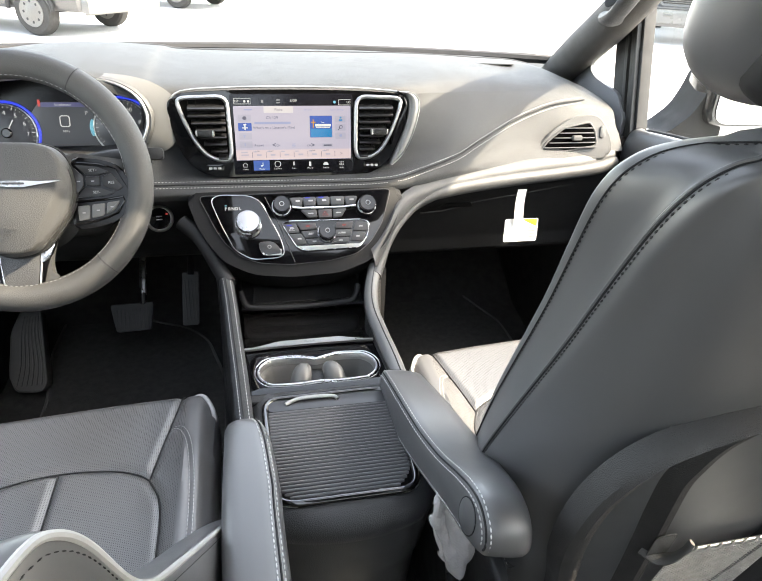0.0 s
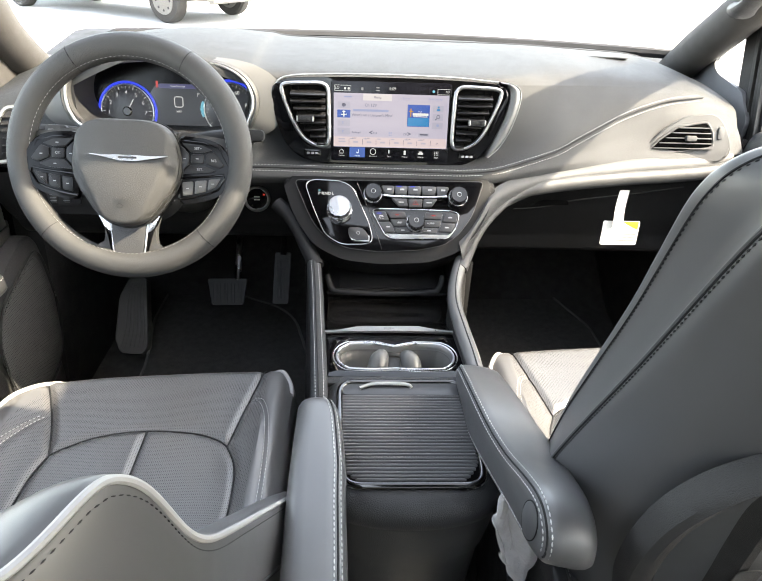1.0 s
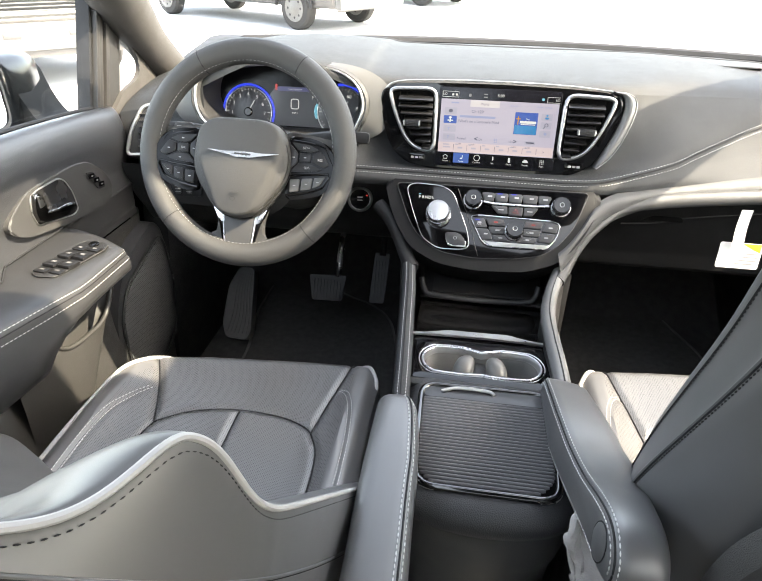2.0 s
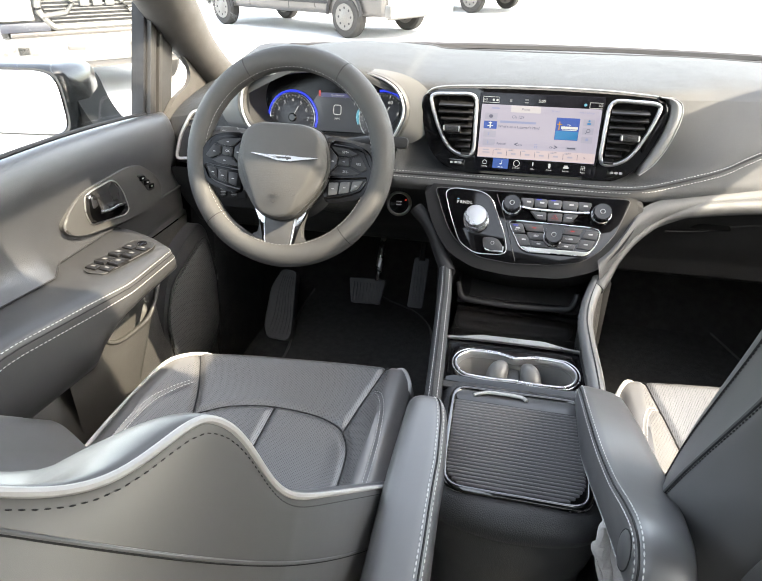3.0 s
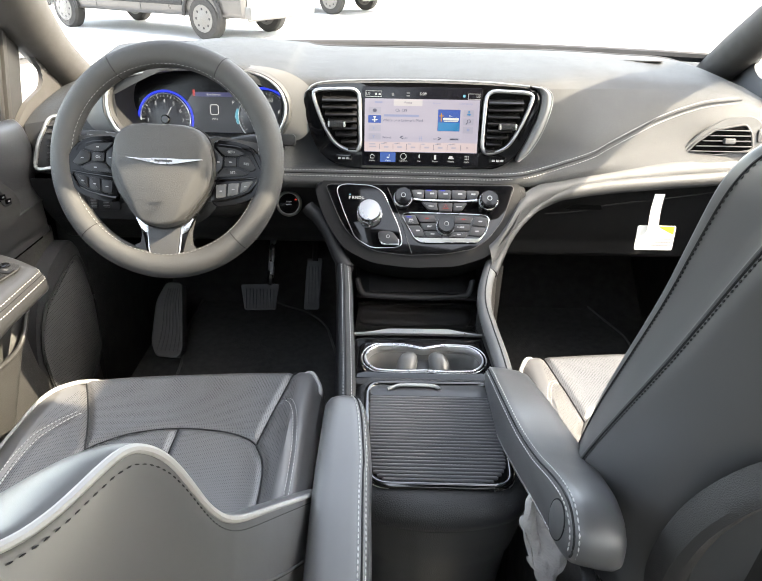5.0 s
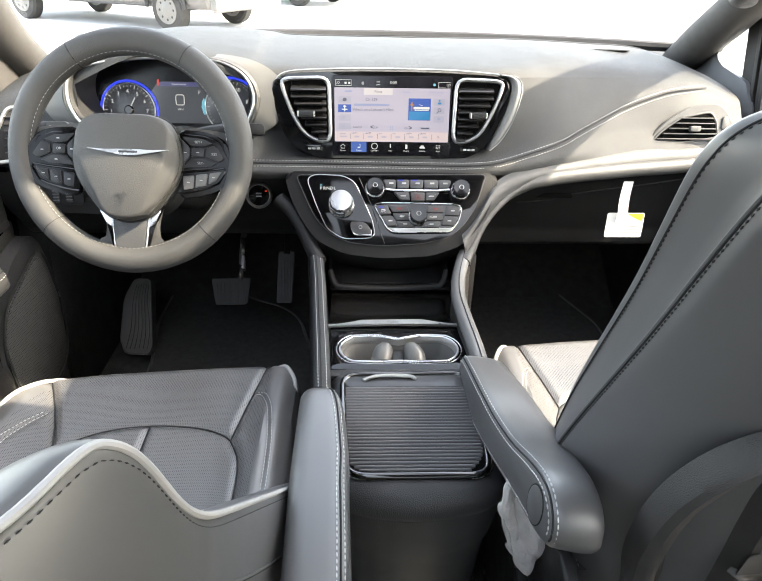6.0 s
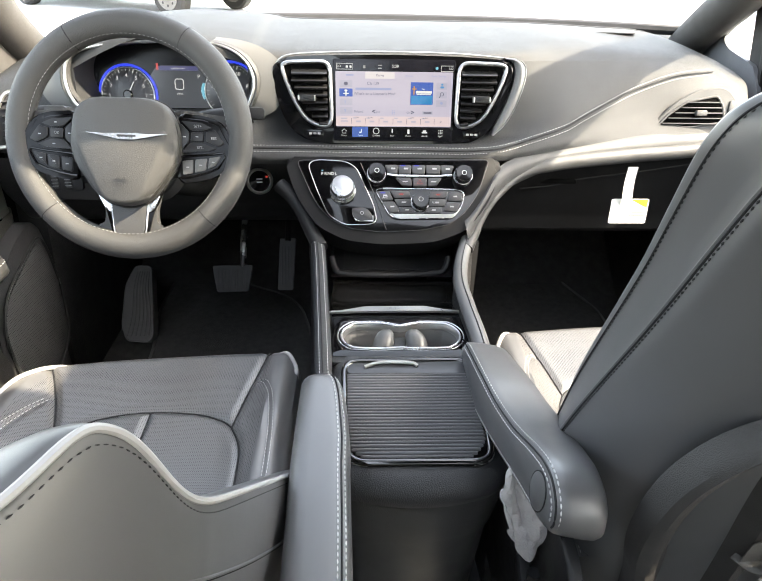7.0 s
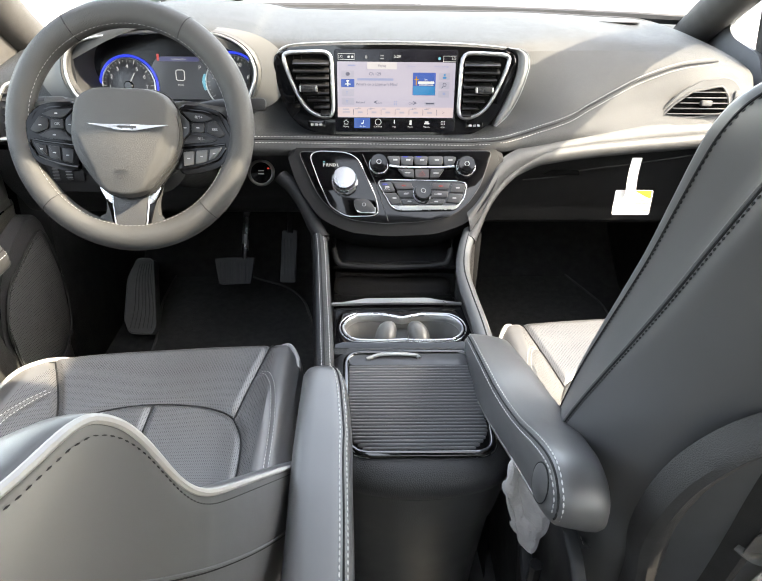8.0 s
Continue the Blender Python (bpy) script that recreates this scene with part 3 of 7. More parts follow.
# bright edge over the screen and the silver crescent beside it
part("screen_top_trim", tube([SCR @ Vector(p) for p in cr([(-0.222, 0.050, 0.008), (-0.20, 0.072, 0.008), (-0.12, 0.079, 0.008), (0, 0.081, 0.008), (0.12, 0.079, 0.008), (0.20, 0.073, 0.008)], 6)], 0.0017, n=8), SATIN, dash, "thin satin chrome edge")
cres_o = cr([(0.205, 0.074, 0), (0.228, 0.071, 0), (0.242, 0.062, 0), (0.246, 0.044, 0), (0.241, 0.016, 0), (0.229, -0.018, 0), (0.212, -0.047, 0), (0.192, -0.066, 0)], 6)
cres_i = cr([(0.205, 0.0705, 0), (0.217, 0.068, 0), (0.224, 0.058, 0), (0.225, 0.040, 0), (0.219, 0.012, 0), (0.206, -0.020, 0), (0.194, -0.046, 0), (0.186, -0.064, 0)], 6)
CRESM = mat("trim_silver", (0.17, 0.17, 0.172), 0.40, 0.5, vary=0.03)
part("screen_side_trim", grid_bm([[SCR @ (a_ + Vector((0, 0, -0.025))) for a_ in cres_o]] + [[SCR @ (a_.lerp(b_, k / 5) + Vector((0, 0, 0.005 + 0.0045 * math.sin(k / 5 * math.pi)))) for a_, b_ in zip(cres_o, cres_i)] for k in range(6)] + [[SCR @ (b_ + Vector((0, 0, -0.02))) for b_ in cres_i]]), CRESM, dash, "satin silver side trim")
part("screen_side_edge", tube([SCR @ (p + Vector((0, 0, 0.0065))) for p in cres_o[4:]], 0.0009, n=6), SATIN, dash)

# ---- stitched pad ----
pad = [(-0.66, 0.962, 0.633), (-0.52, 0.945, 0.636), (-0.4, 0.937, 0.637), (-0.257, 0.933, 0.639), (-0.104, 0.931, 0.639), (0.0, 0.931, 0.638), (0.077, 0.932, 0.637), (0.145, 0.936, 0.636), (0.2, 0.944, 0.639), (0.267, 0.965, 0.652), (0.33, 0.986, 0.667), (0.369, 1.006, 0.682), (0.42, 1.0315, 0.701), (0.474, 1.058, 0.720), (0.53, 1.077, 0.736), (0.578, 1.090, 0.746), (0.63, 1.106, 0.749), (0.67, 1.13, 0.747)]
lift = Vector((0, -0.0035, 0.0055))
line = [p + lift for p in cr(pad, 10) if p.x < 0.67]
part("pad_seam", tube(line, 0.0016, n=6), SEAM, dash)
for dz in (0.006, -0.0065):
    part("pad_stitching", dashes([p + (Vector((0, -dz * 0.25, dz)) if p.x < 0.2 or dz > 0 else Vector((0, -0.0075, -0.0045))) for p in line if p.x < 0.655], 0.004, 0.002, 0.0005), THREAD, dash, "pale contrast stitching")

# ---- passenger lip and sweep down to the console ----
STACK = plane_at((0, 0.92, 0.615), (0, -0.76, 0.65))
bar = cr([(0.735, 1.06, 0.626), (0.673, 1.03, 0.622), (0.579, 1.015, 0.617), (0.473, 0.998, 0.614), (0.319, 0.967, 0.607), (0.25, 0.942, 0.595), (0.205, 0.912, 0.571), (0.175, 0.885, 0.545), (0.148, 0.852, 0.507), (0.132, 0.825, 0.492)], 8)
part("lower_trim_bar", tube(bar, [0.0145 if p.x > 0.3 else 0.0145 - 0.0065 * min(1, (0.3 - p.x) / 0.06) if p.x > 0.16 else 0.008 + 0.005 * min(1, (0.16 - p.x) / 0.025) for p in bar], n=16, flat=1.05, up=(0, -0.5, 0.8)), GREYPL, dash, "satin grey lower trim sweeping to the console")
bar_l = cr([(-0.78, 1.0, 0.60), (-0.6, 0.96, 0.603), (-0.4, 0.945, 0.60), (-0.26, 0.937, 0.595), (-0.205, 0.912, 0.571), (-0.175, 0.885, 0.545), (-0.15, 0.852, 0.507), (-0.135, 0.825, 0.492)], 8)
part("lower_trim_bar", tube([p for p in bar_l if p.x > -0.215], 0.014, n=12, up=(0, -0.5, 0.8)), BLACK, dash)
# one skin from the dash lip under to the trim bar, sweeping down beside the stack
lip_c = [p + Vector((0, 0.003, 0.003)) for p in cr([Vector((x, *p[9])) for x, p in stations], 8) if 0.24 < p.x < 0.735][::-1]
low_c = cr([STACK @ Vector((u, v, 0.007)) for u, v in ((0.196, 0.000), (0.183, -0.030), (0.163, -0.068), (0.143, -0.097), (0.128, -0.111))], 6)
bx_ = [p.x for p in bar[::-1]]
rows = []


def on_bar(x):
    return Vector((x, float(np.interp(x, bx_, [p.y for p in bar[::-1]])), float(np.interp(x, bx_, [p.z for p in bar[::-1]]))))


pairs = [(a_, on_bar(0.27 + (a_.x - 0.24) / (0.735 - 0.24) * 0.465)) for a_ in lip_c]
pairs += [(a_, on_bar(0.232 - 0.096 * k / (len(low_c) - 1))) for k, a_ in enumerate(low_c)]
for _ in range(12):
    pairs = pairs[:1] + [tuple((u + v + v + w) / 4 for u, v, w in zip(*tri)) for tri in zip(pairs, pairs[1:], pairs[2:])] + pairs[-1:]
for a_, b_ in pairs:
    n_ = Vector((0, -0.80, 0.60))
    rows.append([a_ + Vector((0, 0.010, 0.004))] + [a_.lerp(b_, k / 6) + n_ * (0.006 * math.sin(k / 6 * math.pi) + 0.004 * (k / 6)) for k in range(7)] + [b_ + Vector((0.004, 0.010, -0.012))])
part("sweep_panel", grid_bm(rows), GREYPL, dash, "satin grey panel under the lip, sweeping down beside the stack", angle=60)
# knee panel and glovebox
rows = []
for x in np.linspace(-0.78, -0.13, 14):
    rows.append(cr([(x, 0.965, 0.61), (x, 0.985, 0.56), (x, 1.03, 0.49), (x, 1.12, 0.42), (x, 1.5, 0.40)], 5))
part("knee_panel", grid_bm(rows), PLASTIC, dash, "dark plastic knee panel")
rows = []
for x in np.linspace(0.13, 0.75, 14):
    dy = 0.10 * (x - 0.13) / 0.62
    rows.append(cr([(x, 0.955 + dy, 0.612), (x, 1.0 + dy * 0.6, 0.585), (x, 1.03 + dy * 0.4, 0.54), (x, 1.06 + dy * 0.2, 0.46), (x, 1.11, 0.40), (x, 1.5, 0.37)], 5))
glove = part("glovebox", grid_bm(rows), mat("glovebox_plastic", (0.009, 0.009, 0.0092), 0.55, grain=0.4, grain_scale=900, spec=0.2), dash, "dark plastic glovebox door")
part("glovebox_seam", tube(cr([(0.27, 1.018, 0.535), (0.34, 1.022, 0.54), (0.40, 1.028, 0.553), (0.52, 1.035, 0.567), (0.64, 1.045, 0.582)], 5), 0.0014, n=6), SEAM, glove)
# a near-black plate stands for the shaded latch recess
part("glovebox_latch", slab(soft([(-0.05, -0.006), (0.05, -0.006), (0.045, 0.007), (-0.02, 0.007)], 0.004), 0.003, plane_at((0.345, 1.016, 0.552), (0, -0.9, 0.3)) @ Matrix.Diagonal((0.8, 0.8, 1, 1)), 0.001), RECESS_SHADE, glove)

# ---- control stack ----
PAN = STACK


def pu(px):
    return (px - 815) * 0.0009


def pv(py):
    return 0.012 - (py - 312) * 0.000935


def q2(pts):
    """Panel places from the 3x close view of the stack."""
    return [(pu(600 + x / 3.0 + 4), pv(330 + y / 3.0 - 18)) for x, y in pts]


SURROUND = mat("surround_vinyl", (0.008, 0.008, 0.0085), 0.55, grain=0.3, grain_scale=700, leather=True, vary=0.08, spec=0.15)
sur = [(-0.205, 0.016), (0.205, 0.016), (0.186, -0.045), (0.165, -0.085), (0.13, -0.125), (0.07, -0.147), (-0.02, -0.151), (-0.09, -0.143), (-0.14, -0.118), (-0.168, -0.08), (-0.188, -0.04)]
part("stack_surround", slab(soft(sur, 0.02, 4), 0.004, PAN, 0.012, 4, sink=0.09), SURROUND, dash, "charcoal surround of the control stack")
gl = [(-0.181, 0.008), (0.178, 0.012), (0.153, -0.057), (0.128, -0.092), (0.10, -0.113), (0.05, -0.124), (-0.024, -0.128), (-0.08, -0.122), (-0.112, -0.108), (-0.138, -0.082), (-0.152, -0.058)]
stack = thing("control_panel", (0, 0.87, 0.52), "gloss black shifter and climate panel set in the dashboard", "control panel")
part("panel_face", slab(soft(gl, 0.012, 3), 0.007, PAN, 0.002, 2), GLOSS, stack)
edge = soft(gl, 0.012, 3)
part("panel_edge", tube([PAN @ Vector((*p, 0.0065)) for p in edge], 0.0008, True, 6), BTN, stack, "thin silver edge")
pod = q2([(100, 40), (150, 12), (330, 20), (400, 60), (440, 150), (500, 280), (525, 380), (490, 405), (330, 410), (230, 350), (160, 200)])
part("shifter_plate", slab(soft(pod, 0.012, 4), 0.003, PAN @ pose(0, 0, 0.007), 0.002, 2), GLOSS, stack)
part("shifter_edge", tube([PAN @ Vector((*p, 0.0092)) for p in soft(pod, 0.012, 4)], 0.0011, True, 6), VENTCH, stack)
part("panel_split", tube([PAN @ Vector((*p, 0.0075)) for p in q2([(425, 30), (500, 200), (580, 435)])], 0.0007, n=6), BTN, stack)
kx, ky = q2([(316, 205)])[0]
K = PAN @ pose(kx, ky, 0.010)
knob = part("shift_knob", turned([(0.0235, 0), (0.0235, 0.004), (0.0215, 0.006), (0.0215, 0.018), (0.0205, 0.0195)], K, 56), CHROME, stack, "chrome rotary shifter with knurled side")
part("knob_cap", turned([(0.0206, 0.0195), (0.0204, 0.026), (0.0190, 0.0285), (0.0005, 0.029)], K, 56), mat("brushed_metal", (0.48, 0.48, 0.49), 0.30, 1.0, vary=0.02), knob, "brushed metal cap")
bm = bmesh.new()
for i in range(60):
    a = i / 60 * 2 * math.pi
    bmesh.ops.create_cube(bm, size=1, matrix=K @ pose(0.0215 * math.cos(a), 0.0215 * math.sin(a), 0.012, 0, 0, math.degrees(a)) @ Matrix.Diagonal((0.0018, 0.0013, 0.011, 1)))
part("knurling", bm, CHROME, knob, smooth=False)
for i, c in enumerate("PRNDL"):
    x, y = q2([(190 + 21 * i, 100)])[0]
    text("gear_letter", c, 0.0078, PAN @ pose(x, y, 0.0102), LIT_WHITE, stack, 0.0002)
x, y = q2([(190, 80)])[0]
part("gear_mark", slab(rr(0.004, 0.0016, 0.0004, x, y), 0.0006, PAN @ pose(0, 0, 0.0101)), LIT_CYAN, stack)
pb = q2([(370, 310), (455, 310), (495, 350), (500, 392), (400, 390), (375, 355)])
brk = part("parking_brake_switch", slab(soft(pb, 0.006, 3), 0.008, PAN @ pose(0, 0, 0.008), 0.002), BTN, stack, "grey parking brake switch with chrome lip")
part("switch_lip", tube([PAN @ Vector((*p, 0.014)) for p in q2([(385, 360), (400, 388), (500, 390), (497, 360)])], 0.002, n=8), CHROME, brk)
x, y = q2([(433, 344)])[0]
part("switch_mark", tube([PAN @ Vector((x + 0.003 * math.cos(a / 2), y + 0.003 * math.sin(a / 2), 0.0165)) for a in range(13)], 0.0004, True, 5), PRINT, brk)


KEYG = mat("climate_key", (0.032, 0.032, 0.035), 0.45, vary=0.05)


def key_at(pts, parent, name="key", label=""):
    """A climate key with a gap round it, and a small printed mark."""
    o = q2(pts)
    c = Vector((sum(p[0] for p in o) / len(o), sum(p[1] for p in o) / len(o)))
    o = [tuple(c + (Vector(p) - c) * 0.965) for p in o]
    k = part(name, slab(soft(o, 0.002, 2), 0.006, PAN @ pose(0, 0, 0.0075), 0.0012), KEYG, parent, label)
    return k, c


def mark_on(k, c, w=0.009, h=0.0022, material=None, dy=0.0):
    part("key_mark", slab(rr(w, h, 0.0006, c[0], c[1] + dy, 2), 0.0004, PAN @ pose(0, 0, 0.0135)), material or PRINT, k, smooth=False)


for i, xs in enumerate(((572, 650), (652, 732), (734, 818), (820, 912), (914, 985))):
    pts = [(xs[0], 45), (xs[1], 45), (xs[1] + (15 if i == 4 else 6), 52), (xs[1] - (4 if i == 4 else 0), 102), (xs[0] + (20 if i == 0 else 8), 100)]
    k, c = key_at(pts, stack)
    mark_on(k, c, 0.008, 0.003)
    if i in (1, 2):
        x, y = q2([((xs[0] + xs[1]) / 2 - 8, 50)])[0]
        part("key_lamp", slab(rr(0.009, 0.0018, 0.0004, x, y, 2), 0.0005, PAN @ pose(0, 0, 0.0135)), LIT_BLUE, k)
for i, pts in enumerate(([(635, 122), (736, 124), (740, 175), (680, 172)], [(740, 124), (832, 124), (830, 178), (745, 178)], [(836, 124), (925, 122), (890, 172), (834, 178)])):
    k, c = key_at(pts, stack)
    if i == 1:
        part("hazard_mark", tube([PAN @ Vector((c[0] + 0.006 * math.sin(a * 2.0944), c[1] - 0.001 + 0.005 * math.cos(a * 2.0944), 0.014)) for a in range(3)], 0.0007, True, 5), LIT_RED, k)
    else:
        mark_on(k, c, 0.010, 0.0018)
part("key_strip", tube([PAN @ Vector((*p, 0.012)) for p in q2([(588, 104), (640, 112), (900, 114), (985, 106)])], 0.0022, n=8, up=(0, -0.76, 0.65)), CHROME, stack, "chrome strip between the key rows")
climate = part("climate_plate", slab(soft(q2([(515, 200), (555, 190), (1020, 196), (1058, 212), (1040, 290), (980, 365), (650, 370), (600, 350)]), 0.008, 3), 0.003, PAN @ pose(0, 0, 0.0068), 0.001), GLOSS, stack)
for pts in ([(522, 205), (600, 205), (625, 262), (548, 265)], [(606, 205), (722, 205), (735, 248), (628, 248)], [(628, 254), (732, 254), (732, 298), (650, 298)], [(552, 270), (626, 268), (648, 298), (660, 334), (600, 338)], [(652, 304), (738, 304), (770, 338), (668, 338)],
            [(848, 207), (962, 207), (945, 250), (838, 248)], [(838, 256), (948, 256), (938, 298), (838, 298)], [(968, 208), (1050, 214), (1040, 268), (950, 264)], [(948, 272), (1036, 274), (1010, 330), (925, 325)], [(836, 304), (925, 304), (915, 338), (800, 340)]):
    k, c = key_at(pts, stack)
    mark_on(k, c, 0.007, 0.0025, LIT_RED if pts[0][1] in (205, 207) and pts[0][0] > 600 and pts[0][0] < 900 else None)
text("key_text", "A/C", 0.0062, PAN @ pose(*q2([(574, 246)])[0], 0.0139), PRINT, climate)
text("key_text", "OFF", 0.005, PAN @ pose(*q2([(690, 275)])[0], 0.0141), PRINT, climate)
text("key_text", "AUTO", 0.005, PAN @ pose(*q2([(880, 277)])[0], 0.0141), PRINT, climate)
x, y = q2([(560, 219)])[0]
part("key_lamp", slab(rr(0.009, 0.0018, 0.0004, x, y, 2), 0.0005, PAN @ pose(0, 0, 0.0137)), LIT_BLUE, climate)
part("climate_edge", tube([PAN @ Vector((*p, 0.011)) for p in soft(q2([(515, 200), (550, 188), (1025, 194), (1060, 212), (1042, 295), (985, 366), (640, 372), (598, 350)]), 0.008, 3)], 0.0011, True, 8), CHROME, climate, "chrome edge")
part("climate_lip", slab(soft(q2([(598, 342), (640, 347), (990, 344), (1012, 332), (982, 366), (650, 370)]), 0.003, 3), 0.004, PAN @ pose(0, 0, 0.0085), 0.0015), SATIN, climate, "satin silver lip")
for name, px, py, r in (("volume_knob", 523, 95, 0.0165), ("tuning_knob", 1055, 105, 0.0165), ("fan_knob", 788, 268, 0.0165)):
    x, y = q2([(px, py)])[0]
    k = part(name, turned([(r * 1.05, 0), (r * 1.05, 0.003), (r * 0.95, 0.005), (r * 0.93, 0.016), (r * 0.86, 0.018), (0.0005, 0.0175)], PAN @ pose(x, y, 0.0075), 40), GLOSS, stack, "gloss black knob with a chrome ring")
    part("knob_ring", turned([(r * 1.08, 0), (r * 1.1, 0.002), (r * 1.02, 0.0035), (r * 0.9, 0.0036)], PAN @ pose(x, y, 0.0085), 40), CHROME, k)
    part("knob_mark", tube([PAN @ Vector((x + 0.004 * math.cos(a / 2), y + 0.004 * math.sin(a / 2), 0.0257)) for a in range(13)], 0.0006, True, 5), PRINT, k)
    for i in range(16):
        a = i / 16 * 2 * math.pi
        part("knob_rib", box((0.0015, 0.0015, 0.011), PAN @ pose(x + r * 0.94 * math.cos(a), y + r * 0.94 * math.sin(a), 0.0185)), GLOSS, k)

# ---- instrument cluster ----
cl_out = [(-0.602, 0.986, 0.753), (-0.592, 0.994, 0.786), (-0.561, 1.0, 0.803), (-0.488, 1.003, 0.814), (-0.411, 1.004, 0.818), (-0.325, 1.003, 0.815), (-0.276, 0.998, 0.796), (-0.252, 0.988, 0.761), (-0.258, 0.978, 0.722), (-0.284, 0.97, 0.692), (-0.36, 0.966, 0.678), (-0.48, 0.966, 0.678), (-0.571, 0.972, 0.698), (-0.595, 0.978, 0.722)]
loop = cr(cl_out, 6, True)
mid = Vector((-0.427, 0.99, 0.748))
hood = part("cluster_ring", grid_bm([[p + (p - mid) * 0.05 + Vector((0, 0.012, 0)) for p in loop], [p + Vector((0, -0.004, 0)) for p in loop], [mid + (p - mid) * 0.94 + Vector((0, 0.0, 0)) for p in loop], [mid + (p - mid) * 0.93 + Vector((0, 0.012, 0)) for p in loop]], True), GREYPL, dash, "satin grey ring round the instruments")
part("ring_edge", tube([mid + (p - mid) * 0.965 + Vector((0, -0.002, 0)) for p in loop], 0.0026, True, 8), SATIN, hood)
part("instrument_well", grid_bm([[mid + (p - mid) * 0.94 + Vector((0, 0.004, 0)) for p in loop], [mid + (p - mid) * 0.9 + Vector((0, 0.03, -0.002)) for p in loop], [mid + (p - mid) * 0.84 + Vector((0, 0.075, -0.004)) for p in loop]], True), PLASTIC, dash, "dark instrument well")
# flared side skins from the ring out to the dash
SILVERSKIN = mat("silver_skin", (0.085, 0.085, 0.085), 0.42, 0.2, grain=0.1, grain_scale=1200, vary=0.05)
flare = [Vector(((p.x - mid.x) * 0.30, 0.014, (p.z - mid.z) * 0.05)) for p in loop]
part("ring_skin", grid_bm([[p + f for p, f in zip(loop, flare)], [p + f * 0.5 + Vector((0, 0.001, 0)) for p, f in zip(loop, flare)], [p + (p - mid) * 0.03 + Vector((0, 0.004, 0)) for p in loop]], True), SILVERSKIN, dash, "satin silver skin beside the instruments")
CLU = plane_at((-0.427, 1.060, 0.738), (0, -0.97, 0.25))
face = [((mid + (p - mid) * 0.86).x + 0.427, ((mid + (p - mid) * 0.86).z - 0.745) * 1.03) for p in loop]
inst = part("instrument_display", slab(face, 0.002, CLU), SCREEN_DARK, dash, "dark lit instrument display")
for gx, gy, r, a0, a1, numbers in ((-0.085, -0.03, 0.05, 215, -35, "1234567"), (0.113, -0.022, 0.05, 215, -35, ("20", "40", "60", "80"))):
    part("dial", turned([(r, 0), (r, 0.003), (r * 0.97, 0.004), (0.0005, 0.004)], CLU @ pose(gx, gy, 0.002), 48), DIAL, inst, "grey dial with white graduations")
    part("dial_ring", tube([CLU @ Vector((gx + r * math.cos(t / 24 * math.pi), gy + r * math.sin(t / 24 * math.pi), 0.006)) for t in range(48)], 0.0014, True, 6), SATIN, inst)
    part("dial_glow", tube([CLU @ Vector((gx + r * 1.09 * math.cos(radians(t)), gy + r * 1.09 * math.sin(radians(t)), 0.004)) for t in (range(-25, 216, 10) if gx < 0 else range(-40, 101, 10))], 0.0024, n=8), LIT_BLUE, inst, "blue lit edge")
    for i in range(29):
        a = radians(a0 + (a1 - a0) * i / 28)
        big = i % 4 == 0
        part("dial_tick", box((0.007 if big else 0.004, 0.0011 if big else 0.0006, 0.0006), CLU @ pose(gx + r * 0.9 * math.cos(a), gy + r * 0.9 * math.sin(a), 0.0066, 0, 0, math.degrees(a))), LIT_WHITE, inst, smooth=False)
    for i, c in enumerate(numbers):
        a = radians(a0 + (a1 - a0) * (i + 1) / (len(numbers) + 1))
        text("dial_number", c, 0.010, CLU @ pose(gx + r * 0.70 * math.cos(a), gy + r * 0.70 * math.sin(a), 0.0066), LIT_WHITE, inst)
    part("needle", box((0.03, 0.0018, 0.001), CLU @ pose(gx + 0.006, gy + 0.010, 0.0085, 0, 0, 60), 0.0004), LIT_WHITE, inst)
    part("needle_hub", turned([(0.009, 0), (0.009, 0.004), (0.007, 0.006), (0.0005, 0.006)], CLU @ pose(gx, gy, 0.005), 24), GLOSS, inst)
part("center_display", slab(soft([(-0.045, -0.05), (0.075, -0.05), (0.065, 0.028), (-0.035, 0.028), (-0.055, 0.0)], 0.01), 0.001, CLU @ pose(0.008, -0.004, 0.002)), mat("display_grey", (0.03, 0.03, 0.035), 0.2, emit=(0.045, 0.048, 0.055), power=EM), inst)
text("display_text", "Speedometer", 0.0052, CLU @ pose(0.014, 0.019, 0.0042), LIT_WHITE, inst)
part("display_band", slab(rr(0.075, 0.008, 0.002), 0.0003, CLU @ pose(0.014, 0.019, 0.0034)), mat("display_blue", (0.01, 0.01, 0.03), 0.3, emit=(0.06, 0.06, 0.2), power=EM), inst)
part("speed_digit", tube([CLU @ Vector((0.014 + x, -0.010 + y, 0.0042)) for x, y in rr(0.016, 0.019, 0.004)], 0.0009, True, 6), LIT_WHITE, inst)
text("display_text", "MPH", 0.0055, CLU @ pose(0.014, -0.028, 0.0042), LIT_WHITE, inst)
text("display_text", "P", 0.010, CLU @ pose(0.052, 0.004, 0.0042), LIT_WHITE, inst)
part("temperature_bar", tube([CLU @ Vector((0.062 - 0.004 * math.sin(t / 8 * math.pi), -0.008 - 0.028 * t / 8, 0.0045)) for t in range(9)], 0.003, n=6), LIT_CYAN, inst)
part("warning_lamp", slab(rr(0.004, 0.012, 0.001), 0.0006, CLU @ pose(-0.026, 0.022, 0.003)), LIT_RED, inst)

# ---- passenger and driver side vents ----
VR = plane_at((0.62, 1.056, 0.675), (0, -0.95, 0.3))


